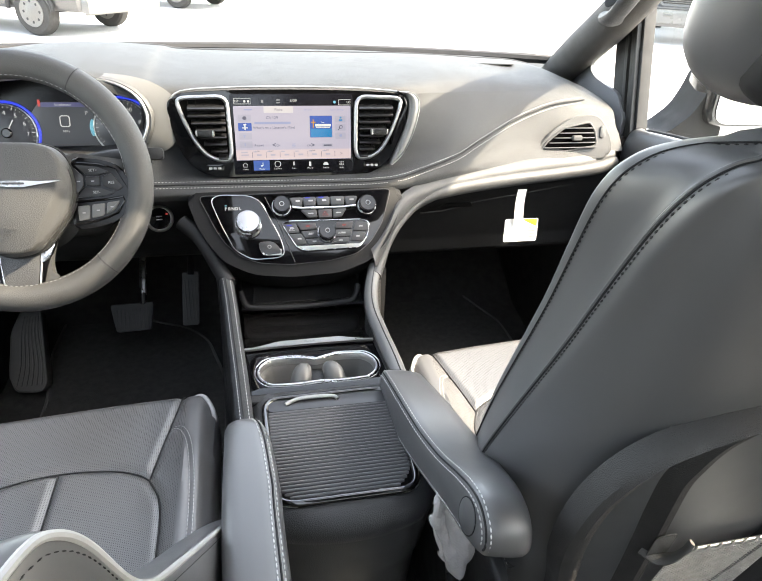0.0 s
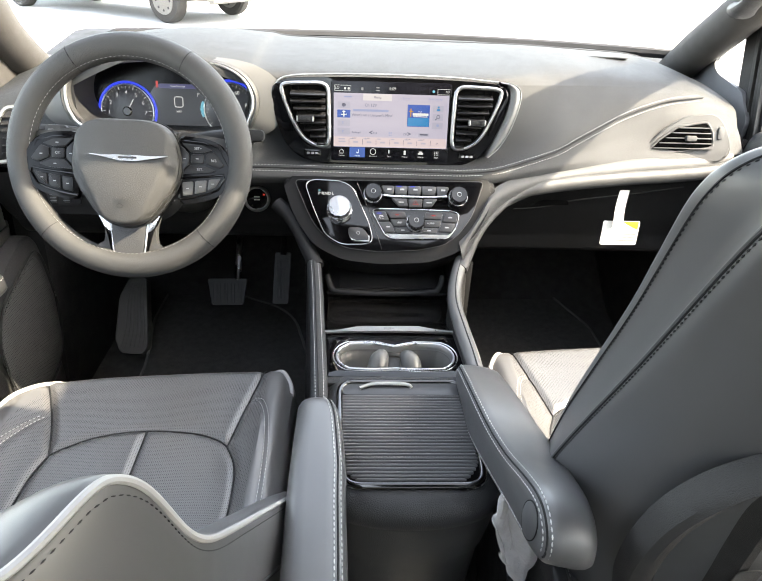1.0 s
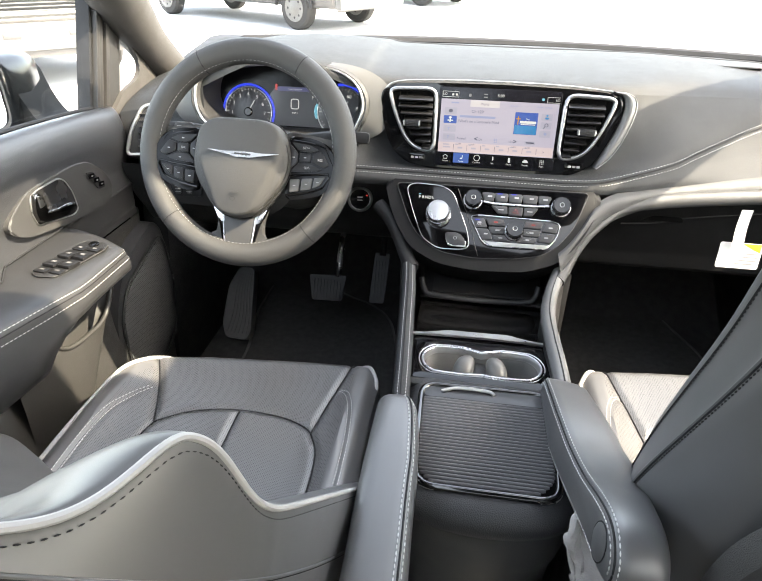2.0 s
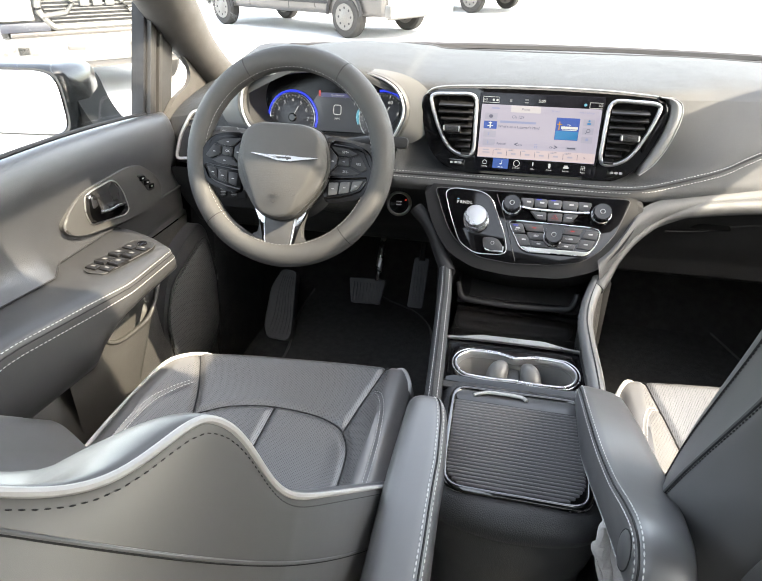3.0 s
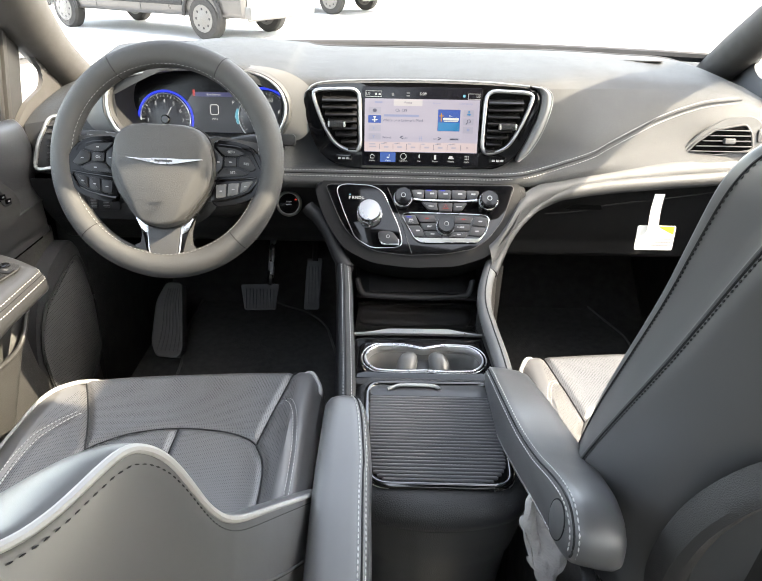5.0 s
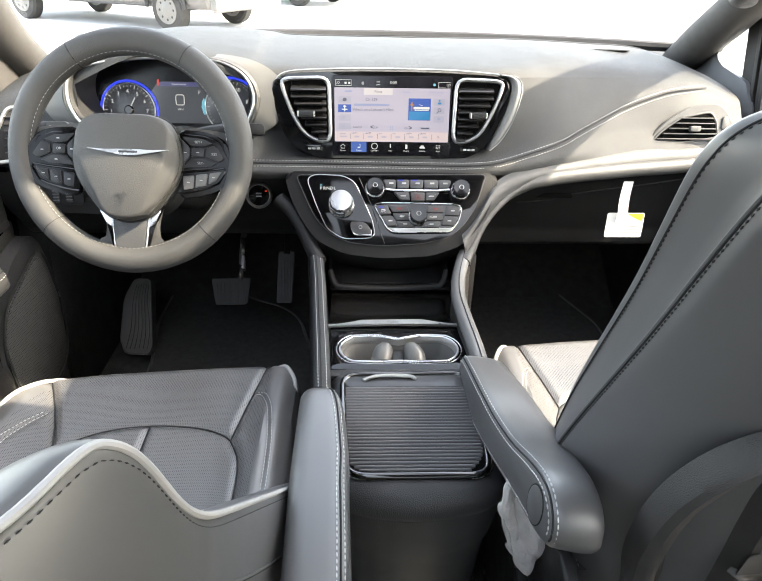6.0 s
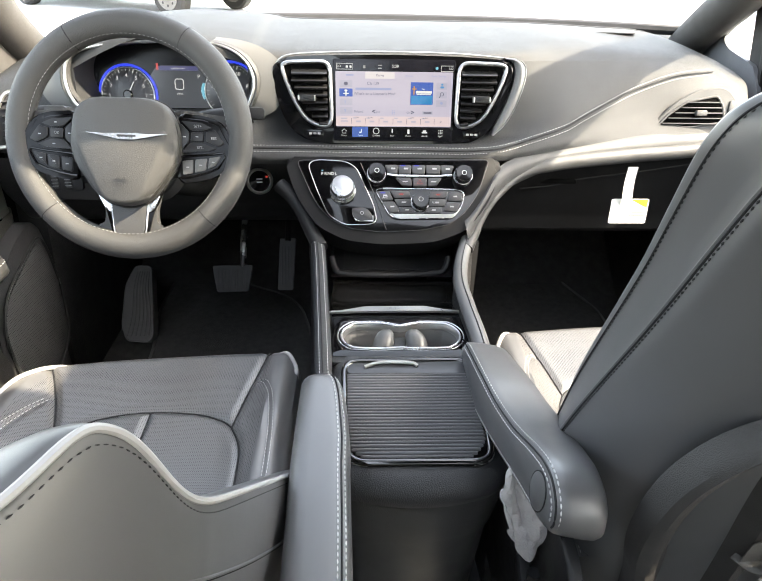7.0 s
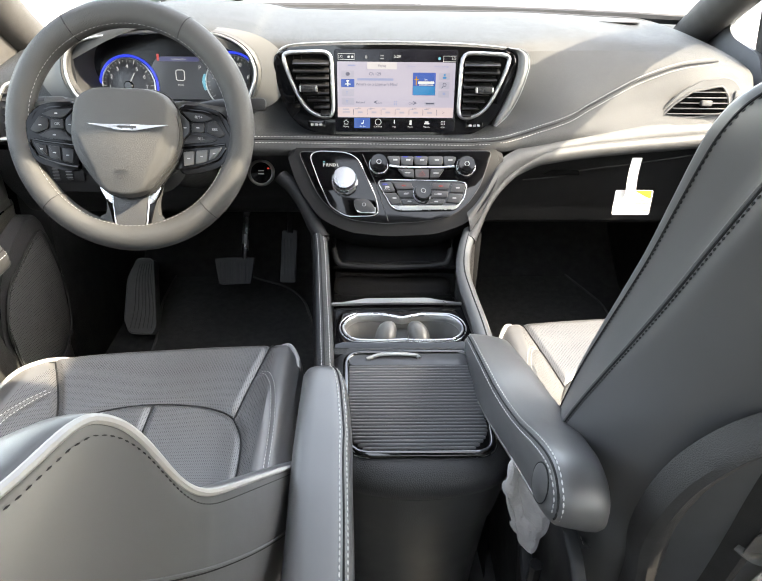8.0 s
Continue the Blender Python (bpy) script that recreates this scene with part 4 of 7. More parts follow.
def vr(x, z):
    return (x - 0.62, (z - 0.672) * 1.05)


shape = [vr(0.522, 0.647), vr(0.535, 0.664), vr(0.571, 0.698), vr(0.614, 0.721), vr(0.664, 0.726), vr(0.684, 0.716), vr(0.702, 0.688), vr(0.712, 0.654), vr(0.696, 0.640), vr(0.619, 0.630), vr(0.553, 0.632)]
side = part("vent", slab(soft(shape, 0.014, 4), 0.012, VR, 0.005, 3, sink=0.05), GREYPL, dash, "satin grey corner air vent")
inner = [vr(0.532, 0.650), vr(0.556, 0.676), vr(0.593, 0.701), vr(0.653, 0.712), vr(0.667, 0.693), vr(0.672, 0.664), vr(0.612, 0.655)]
# near-black sheet on the face, painted as the shade inside the vent
part("vent_shade", slab(soft(inner, 0.008, 3), 0.0005, VR @ pose(0, 0, 0.0123)), RECESS_SHADE, side)
part("vent_frame", tube([VR @ Vector((*p, 0.013)) for p in soft(inner, 0.008, 3)], 0.0024, True, 8), GREYPL, side)
part("vent_edge", tube([VR @ Vector((*p, 0.008)) for p in soft(shape, 0.014, 4)], 0.0026, True, 8), GREYPL, side)
for i in range(5):
    z = 0.6605 + i * 0.0098
    x0 = 0.545 + max(0, (z - 0.6605)) * 1.25
    x1 = 0.670 - (z - 0.6605) * 0.25
    part("slat", box((x1 - x0, 0.0024, 0.007), VR @ pose((x0 + x1) / 2 - 0.62, vr(0, z)[1], 0.0150, 4), 0.0008), GREYPL, side)
part("tab", slab(rr(0.022, 0.011, 0.003), 0.008, VR @ pose(0.000, 0.008, 0.016), 0.002), GREYPL, side)
part("vent_wheel", slab(rr(0.013, 0.026, 0.005), 0.004, VR @ pose(0.065, 0.020, 0.011), 0.002), GREYPL, side)
VL = plane_at((-0.72, 1.0, 0.672), (0.25, -0.95, 0.25))
dv = part("vent", slab(soft([(-0.045, -0.05), (0.03, -0.045), (0.045, 0.02), (0.03, 0.05), (0.0, 0.05), (-0.03, 0.0)], 0.014), 0.012, VL, 0.004, 3, sink=0.05), BLACK, dash, "black corner air vent with a satin frame")
part("vent_frame", tube([VL @ Vector((*p, 0.012)) for p in soft([(-0.045, -0.05), (0.03, -0.045), (0.045, 0.02), (0.03, 0.05), (0.0, 0.05), (-0.03, 0.0)], 0.014)], 0.004, True, 8), SATIN, dv)
for i in range(6):
    part("slat", box((0.045, 0.0024, 0.008), VL @ pose(0.004 + i * 0.002, -0.032 + i * 0.013, 0.013, 25), 0.0008), PLASTIC, dv)

# start button and lamp switch
SB = plane_at((-0.260, 0.968, 0.566), (0.05, -0.93, 0.35))
sb = part("start_button", turned([(0.026, 0), (0.026, 0.004), (0.023, 0.007), (0.021, 0.005)], SB, 40), SATIN, dash, "round black start button in a grey ring")
part("button_face", turned([(0.0205, 0.002), (0.020, 0.006), (0.0005, 0.0065)], SB, 40), GLOSS, sb)
for dy in (0.004, -0.002):
    part("button_mark", slab(rr(0.011, 0.0022, 0.0006), 0.0005, SB @ pose(0, dy, 0.0064)), PRINT, sb)
part("button_lamp", slab(rr(0.004, 0.003, 0.0008), 0.0005, SB @ pose(0.014, 0.008, 0.0062)), LIT_RED, sb)
LS = plane_at((-0.648, 0.985, 0.558), (0.1, -0.95, 0.2))
ls = part("lamp_switch", slab(rr(0.075, 0.04, 0.006), 0.006, LS, 0.002), BLACK, dash, "black lamp switch with ribbed wheels")
for q in (-1, 1):
    part("switch_wheel", slab(rr(0.012, 0.028, 0.003), 0.006, LS @ pose(q * 0.012, 0, 0.005), 0.003), GREYPL, ls)
    for i in range(4):
        part("wheel_rib", box((0.012, 0.001, 0.001), LS @ pose(q * 0.012, -0.009 + i * 0.006, 0.0112)), PRINT, ls)
part("switch_panel", slab(soft([(-0.06, -0.035), (0.11, -0.045), (0.10, 0.035), (-0.06, 0.035)], 0.01), 0.003, LS @ pose(0.02, 0, -0.004), 0.001), PLASTIC, dash)
# dash top speaker grille and defroster slot
part("speaker_grille", slab(soft([(-0.07, -0.05), (0.06, -0.05), (0.075, 0.03), (-0.06, 0.05)], 0.015), 0.002, pose(0.49, 1.31, 0.8025, -3, 0, -6), 0.001), DASH, dash, "round-cornered grille in the dash top")
slot = [q[3] + Vector((0, 0, 0.001)) for q in dash_rows(0, 4)[6:-6]]
part("defroster_slot", tube(slot, 0.004, n=6, flat=0.4), BLACK, dash)

# ---- centre console ----
con = thing("center_console", (0, 0.6, 0.0), "dark centre console with ribbed sliding lid and twin cupholders", "console")
# rear bin body: horizontal rings from floor to pad
def bin_ring(z, x, yb, r, yf=0.60):
    o = soft([(-x * 0.94, yb + 0.06), (-x * 0.78, yb + 0.018), (-x * 0.40, yb + 0.001), (0, yb - 0.004), (x * 0.40, yb + 0.001), (x * 0.78, yb + 0.016), (x * 0.98, yb + 0.055), (x * 0.99, yb + 0.09), (x * 0.86, yf), (-x * 0.86, yf)], r * 0.8, 4)
    return [Vector((p[0] + 0.007, p[1], z)) for p in o]


BINPL = mat("bin_plastic", (0.035, 0.035, 0.035), 0.40, grain=0.3, grain_scale=900, vary=0.08)
part("bin_lower", grid_bm([bin_ring(-0.015, 0.100, 0.372, 0.05), bin_ring(0.15, 0.106, 0.358, 0.05), bin_ring(0.30, 0.113, 0.342, 0.05), bin_ring(0.317, 0.113, 0.340, 0.05)], True), BINPL, con, "dark lower bin moulding")
part("bin_middle", grid_bm([bin_ring(0.320, 0.1135, 0.3395, 0.05), bin_ring(0.324, 0.118, 0.335, 0.05), bin_ring(0.36, 0.123, 0.331, 0.05), bin_ring(0.394, 0.124, 0.331, 0.05)], True), BINPL, con, "dark middle bin moulding")
pad_rows = [bin_ring(0.398, 0.124, 0.332, 0.05), bin_ring(0.401, 0.1285, 0.326, 0.05), bin_ring(0.412, 0.1305, 0.323, 0.05), bin_ring(0.425, 0.129, 0.325, 0.05), bin_ring(0.436, 0.124, 0.331, 0.05, 0.597), bin_ring(0.4425, 0.116, 0.339, 0.05, 0.59), bin_ring(0.4455, 0.104, 0.350, 0.05, 0.585)]
part("bin_pad", grid_bm(pad_rows, True, True), mat("bin_vinyl", (0.030, 0.030, 0.0315), 0.42, grain=0.5, grain_scale=420, leather=True, vary=0.06), con, "grained black bin pad")
part("bin_seam", tube(bin_ring(0.3965, 0.1240, 0.3325, 0.05), 0.0013, True, 6), SEAM, con)
LID = pose(0.006, 0, 0.4460)
lid_o = soft([(-0.092, 0.546), (0.092, 0.549), (0.094, 0.40), (0.090, 0.352), (-0.082, 0.352), (-0.088, 0.40)], 0.024, 5)
# near-black sheet under the ribs, painting the shade between them
part("lid_shade", slab(lid_o, 0.0012, LID), RECESS_SHADE, con)
part("lid_frame", tube([LID @ Vector((*p, 0.0018)) for p in lid_o], 0.0050, True, 10), mat("lid_gloss", (0.004, 0.004, 0.0045), 0.1, coat=1.0, vary=0.05), con, "gloss black lid frame with a bright edge")
part("lid_edge", tube([LID @ Vector((p[0] * 1.04, 0.45 + (p[1] - 0.45) * 1.035, 0.001)) for p in lid_o], 0.0012, True, 8), CHROME, con)
lid = part("sliding_lid", slab(soft([(-0.087, 0.541), (0.087, 0.544), (0.089, 0.517), (-0.087, 0.517)], 0.008, 3), 0.004, LID, 0.0015), BTN, con, "dark ribbed roller lid")
SLATM = mat("lid_slat", (0.13, 0.13, 0.133), 0.46, vary=0.03)


def roller(w):
    """One rounded rib of the roller lid, about the origin."""
    prof = [(0.0021 * math.cos(a), 0.0042 * math.sin(a)) for a in np.linspace(0, math.pi, 7)]
    return grid_bm([[(x, py * k, pz * (0.6 + 0.4 * k)) for py, pz in prof] for x, k in ((-w / 2, 0.5), (-w / 2 + 0.003, 1.0), (w / 2 - 0.003, 1.0), (w / 2, 0.5))], False, True)


slat_data = {}
for i in range(27):
    w = round(0.176 if i < 20 else 0.176 - (i - 20) ** 2 * 0.0011, 4)
    place = LID @ Vector((0.0005, 0.514 - i * 0.154 / 26, 0.0012))
    if w not in slat_data:
        ob = part("slat", roller(w), SLATM, lid)
        slat_data[w] = ob.data
    else:
        ob = new("slat", slat_data[w])
        ob.parent = lid
    ob.location = place
part("lid_grip", tube([LID @ Vector(p) for p in cr([(-0.062, 0.530, 0.005), (-0.045, 0.537, 0.007), (-0.03, 0.538, 0.0075), (-0.01, 0.538, 0.0075), (0.008, 0.537, 0.0065), (0.014, 0.532, 0.005)], 5)], 0.0028, n=8), SATIN, lid, "bright finger grip")
# side walls with stitched top trim
left_t = cr([(-0.143, 0.85, 0.500), (-0.134, 0.77, 0.482), (-0.127, 0.68, 0.472), (-0.119, 0.58, 0.464), (-0.112, 0.48, 0.452)], 8)
right_t = cr([(0.136, 0.845, 0.500), (0.119, 0.79, 0.482), (0.110, 0.73, 0.474), (0.112, 0.66, 0.470), (0.117, 0.58, 0.466), (0.122, 0.48, 0.452)], 8)
for s, pth, m_, lab in ((-1, left_t, DASH, "stitched dark leather console rail"), (1, right_t, mat("satin_rail", (0.12, 0.118, 0.115), 0.38, grain=0.1, grain_scale=1100, vary=0.05), "satin grey console rail")):
    part("rail", tube(pth, 0.0125, n=14, up=(0, 0, 1)), m_, con, lab)
    part("rail_seam", tube([p + Vector((s * 0.001, 0, 0.0122)) for p in pth], 0.0012, n=6), SEAM, con)
    for d in (-0.0055, 0.0065) if s < 0 else ():
        part("rail_stitching", dashes([p + Vector((d, 0, 0.0112)) for p in pth], 0.0042, 0.0022, 0.0006), THREAD, con)
    rows = [[p + Vector((s * 0.012 + s * 0.02 * k / 5, 0, 0)) * 1 - Vector((0, 0, (p.z + 0.01) * k / 5)) for k in range(6)] for p in pth]
    part("side_wall", grid_bm(rows), PLASTIC, con, "dark console side")
    rows = [[p + Vector((-s * 0.010, 0, -0.005 - 0.06 * k / 3)) for k in range(4)] for p in pth]
    part("inner_wall", grid_bm(rows), PLASTIC, con)
# front end of the walls up to the dash
for s in (-1, 1):
    part("front_wall", slab([(0.84, 0.0), (1.5, 0.0), (1.5, 0.42), (1.05, 0.46), (0.84, 0.5)], 0.012, Matrix.Translation((s * 0.146, 0, 0)) @ Matrix(((0, 0, s, 0), (1, 0, 0, 0), (0, 1, 0, 0), (0, 0, 0, 1))), 0.002), PLASTIC, con)
# tray slot under the stack
part("tray_back", box((0.25, 0.01, 0.16), pose(0, 0.955, 0.44)), BLACK, con)
part("tray_floor", box((0.235, 0.11, 0.006), pose(0, 0.905, 0.4245, 4)), PLASTIC, con)
part("tray_lip", tube(cr([(-0.118, 0.868, 0.452), (-0.11, 0.853, 0.433), (-0.09, 0.847, 0.427), (0, 0.843, 0.426), (0.08, 0.847, 0.428), (0.10, 0.853, 0.434), (0.108, 0.868, 0.452)], 6), 0.006, n=10), PLASTIC, con, "dark tray lip")
part("tray_mat", box((0.19, 0.08, 0.004), pose(0, 0.90, 0.4300, 4), 0.001), PLASTIC, con)
# gloss sliding door and PUSH strip
rows = []
for j in range(9):
    v = j / 8
    y, z = 0.684 + v * 0.165, 0.447 - 0.035 * v - 0.012 * math.sin(v * math.pi)
    rows.append([(-0.115 + 0.23 * i / 10 - 0.0, y, z) for i in range(11)])
DUSTY = mat("dusty_gloss_black", (0.006, 0.0058, 0.0056), 0.12, coat=0.8, vary=0.5, vary_scale=220)
part("storage_door", grid_bm(rows), DUSTY, con, "dusty gloss black sliding door")
strip = [(-0.116, 0.677), (-0.095, 0.678), (-0.075, 0.684), (-0.058, 0.690), (0.045, 0.692), (0.062, 0.686), (0.085, 0.680), (0.112, 0.678), (0.112, 0.674), (0.06, 0.676), (0, 0.677), (-0.07, 0.675), (-0.116, 0.672)]
push = part("push_strip", slab(soft(strip, 0.006, 3), 0.004, pose(0, 0, 0.4485), 0.0015), SATIN, con, "satin strip marked PUSH")
text("push_text", "PUSH", 0.0075, pose(-0.006, 0.6832, 0.4528), INK, push)
# cupholders: a plate with a peanut-shaped opening, two pots and a bright rim
def peanut(n=72):
    """Two round pots run together, waisted between them."""
    out = []
    for i in range(n):
        a = 2 * math.pi * i / n
        c, d = math.cos(a), math.sin(a)
        x = math.copysign(min(1.0, abs(c) / 0.42), c) * 0.0575 + 0.0355 * c
        y = 0.0355 * d * (1 - (0.30 if d > 0 else 0.10) * math.exp(-(x / 0.020) ** 2))
        out.append((x + 0.001, 0.6135 + y))
    return out


inn = peanut()
# pair the outer outline with the opening by direction
rowo, rowi = [], []
for p in inn:
    a = math.atan2(p[1] - 0.6135, (p[0] - 0.001))
    c, s_ = math.cos(a), math.sin(a)
    k = min(0.112 / max(abs(c), 1e-6), (0.0625 if s_ > 0 else 0.050) / max(abs(s_), 1e-6))
    rowo.append(Vector((0.001 + c * k, 0.6135 + s_ * k, 0.4455)))
    rowi.append(Vector((p[0], p[1], 0.4465)))
part("cup_plate", grid_bm([[p - Vector((0, 0, 0.02)) for p in rowo], rowo, [o.lerp(i, 0.5) + Vector((0, 0, 0.002)) for o, i in zip(rowo, rowi)], rowi], True), GLOSS, con, "gloss black cupholder plate")
ARMG = mat("spring_arm_grey", (0.085, 0.083, 0.08), 0.38, vary=0.08)
POT = mat("cup_liner", (0.17, 0.166, 0.16), 0.35, vary=0.08)
ctr = Vector((0.001, 0.6135, 0))
part("cup_well", grid_bm([rowi, [Vector((ctr.x + (p.x - ctr.x) * 0.96, ctr.y + (p.y - ctr.y) * 0.94, 0.43)) for p in rowi], [Vector((ctr.x + (p.x - ctr.x) * 0.9, ctr.y + (p.y - ctr.y) * 0.88, 0.375)) for p in rowi], [Vector((ctr.x + (p.x - ctr.x) * 0.02, ctr.y + (p.y - ctr.y) * 0.02, 0.374)) for p in rowi]], True), POT, con, "dark cupholder pots")
part("cup_rim", tube([p + Vector((0, 0, 0.0012)) for p in rowi], 0.0018, True, 10), CHROME, con, "bright cupholder rim")
part("cup_band", grid_bm([[p + Vector((0, 0, 0.0010)) for p in rowi], [Vector((ctr.x + (p.x - ctr.x) * 0.978, ctr.y + (p.y - ctr.y) * 0.955, p.z - 0.002)) for p in rowi], [Vector((ctr.x + (p.x - ctr.x) * 0.965, ctr.y + (p.y - ctr.y) * 0.945, p.z - 0.010)) for p in rowi]], True), SATIN, con, "satin band inside the cupholder rim")
part("cup_rim_outer", tube([Vector((ctr.x + (p.x - ctr.x) * 1.06, ctr.y + (p.y - ctr.y) * 1.14, 0.4478)) for p in rowi], 0.0010, True, 8), CHROME, con)
for s in (-1, 1):
    part("cup_arm", tube(cr([(s * 0.016, 0.632, 0.436), (s * 0.023, 0.618, 0.438), (s * 0.029, 0.602, 0.424), (s * 0.028, 0.596, 0.398)], 6), [0.007 + 0.0095 * math.sin(i / 18 * math.pi) for i in range(19)], n=12), ARMG, con, "grey spring arm of the cupholder")
part("cup_divider", box((0.022, 0.050, 0.05), pose(0, 0.613, 0.405), 0.006), GREYPL, con)
part("console_top", box((0.215, 0.03, 0.01), pose(0.001, 0.5645, 0.4395), 0.003), DASH, con)
# closing block under everything
part("core", box((0.19, 0.36, 0.36), pose(0, 0.72, 0.18), 0.01), BLACK, con)

# ---- steering wheel ----
wheel = thing("steering_wheel", (-0.40, 0.731, 0.724), "grey leather steering wheel with black spoke switches", "steering wheel")
WH = plane_at((-0.401, 0.731, 0.724), (0.0, -0.9, 0.42)) @ pose(0, 0, 0, 0, 0, -1.2)
WLEATHER = mat("wheel_leather", (0.041, 0.0405, 0.0398), 0.56, grain=0.5, grain_scale=650, leather=True, vary=0.06)


def wp(u, v, w=0.0):
    return WH @ Vector((u, v, w))


R = 0.1605
ringp = [wp(R * math.cos(2 * math.pi * i / 96), R * math.sin(2 * math.pi * i / 96)) for i in range(96)]
bm = tube(ringp, [0.0188 + 0.0012 * abs(math.sin(2 * math.pi * i / 96)) for i in range(96)], True, 16, up=WH.to_3x3() @ Vector((0, 0, 1)))
part("rim", bm, WLEATHER, wheel, "grey leather rim")
for a in (60, 121, -46, -136):
    c, s = math.cos(radians(a)), math.sin(radians(a))
    part("rim_seam", tube([wp(c * (R + 0.0200 * math.cos(t)), s * (R + 0.0200 * math.cos(t)), 0.0200 * math.sin(t)) for t in [i / 12 * 2 * math.pi for i in range(12)]], 0.0007, True, 5), SEAM, wheel)
part("rim_stitching", dashes([wp((R - 0.0172) * math.cos(2 * math.pi * i / 160), (R - 0.0172) * math.sin(2 * math.pi * i / 160), 0.0108) for i in range(161)], 0.004, 0.0024, 0.00040), PRINT, wheel)
# spokes
for s in (-1, 1):
    part("spoke", slab(soft([(s * 0.155, 0.030), (s * 0.06, 0.043), (s * 0.05, -0.06), (s * 0.09, -0.058), (s * 0.155, -0.045)], 0.015), 0.012, WH @ pose(0, 0, -0.012), 0.006, 3), WLEATHER, wheel, "leather side spoke")
part("lower_spoke", slab(soft([(-0.046, -0.07), (0.046, -0.07), (0.036, -0.112), (0.041, -0.138), (0.066, -0.152), (0, -0.162), (-0.066, -0.152), (-0.041, -0.138), (-0.036, -0.112)], 0.012), 0.014, WH @ pose(0, 0, -0.010), 0.006, 3), WLEATHER, wheel, "leather lower spoke")
part("spoke_chrome", slab(soft([(-0.050, -0.075), (0.050, -0.075), (0.034, -0.112), (0.026, -0.145), (0.018, -0.154), (-0.018, -0.154), (-0.026, -0.145), (-0.034, -0.112)], 0.008), 0.006, WH @ pose(0, 0, 0.001), 0.002), GLOSS, wheel, "gloss black spoke bezel with chrome edge")
for s in (-1, 1):
    part("spoke_flash", slab(soft([(s * 0.046, -0.085), (s * 0.029, -0.085), (s * 0.024, -0.112), (s * 0.034, -0.108)], 0.004), 0.004, WH @ pose(0, 0, 0.0055), 0.0015), CHROME, wheel)
part("spoke_insert", slab(soft([(-0.026, -0.09), (0.026, -0.09), (0.021, -0.14), (0.015, -0.150), (-0.015, -0.150), (-0.021, -0.14)], 0.006), 0.005, WH @ pose(0, 0, 0.0055), 0.002), GREYPL, wheel, "satin grey spoke insert")
part("insert_edge", tube([wp(*p, 0.0085) for p in soft([(-0.028, -0.09), (0.028, -0.09), (0.023, -0.141), (0.016, -0.152), (-0.016, -0.152), (-0.023, -0.141)], 0.006)], 0.0012, True, 6), CHROME, wheel)
# airbag cover: domed shells of the outline
hub_o = soft([(-0.066, 0.036), (-0.044, 0.051), (0.043, 0.051), (0.067, 0.037), (0.081, -0.005), (0.074, -0.042), (0.034, -0.095), (0, -0.105), (-0.036, -0.094), (-0.073, -0.040), (-0.078, -0.005)], 0.022, 12)
hc = Vector((0, -0.022))
shells = []
for k, h in [(1.0, -0.005), (1.0, 0.016), (0.993, 0.026), (0.975, 0.033)] + [(0.95 - 0.05 * i, 0.038 + 0.009 * (1 - (0.95 - 0.05 * i) ** 2)) for i in range(19)]:
    row = []
    for p in hub_o:
        q = hc + (Vector(p) - hc) * k
        # pressed vee: the flanks fall away from the raised centre panel
        line_x = float(np.interp(q.y, [-0.10, -0.085, -0.012, 0.04], [0.018, 0.028, 0.060, 0.064]))
        fall = min(1.0, max(0.0, (abs(q.x) - line_x) / 0.012))
        row.append(wp(q.x, q.y, h - 0.0075 * fall * fall * (3 - 2 * fall) * (0 if h < 0.03 else 1)))
    shells.append(row)
hub = part("airbag_cover", grid_bm(shells, True, True), WLEATHER, wheel, "grained grey airbag cover", angle=60)
part("cover_gap", tube([wp(p[0] * 1.01, p[1] * 1.01, 0.012) for p in hub_o], 0.0018, True, 6), SEAM, wheel)
# winged badge as plain chrome shapes
part("badge", slab(soft([(-0.061, 0.0040), (-0.03, 0.0030), (-0.012, 0.0038), (0.012, 0.0038), (0.03, 0.0030), (0.061, 0.0040), (0.03, -0.0012), (0.012, -0.0045), (-0.012, -0.0045), (-0.03, -0.0012)], 0.002), 0.003, WH @ pose(0.012, -0.006, 0.0462) @ Matrix.Diagonal((0.94, 1.0, 1.0, 1)), 0.001), CHROME, hub, "chrome winged badge")
part("badge_bar", slab(rr(0.026, 0.0026, 0.001), 0.0008, WH @ pose(0.012, -0.006, 0.0492)), BTN, hub)
text("airbag_text", "AIRBAG", 0.0058, WH @ pose(0.004, -0.064, 0.0474), mat("embossed_grey", (0.03, 0.029, 0.028), 0.5), hub)
part("airbag_mark", tube([wp(0.004 * math.cos(a / 2), -0.074 + 0.003 * math.sin(a / 2), 0.0462) for a in range(13)], 0.0004, True, 5), SEAM, hub)
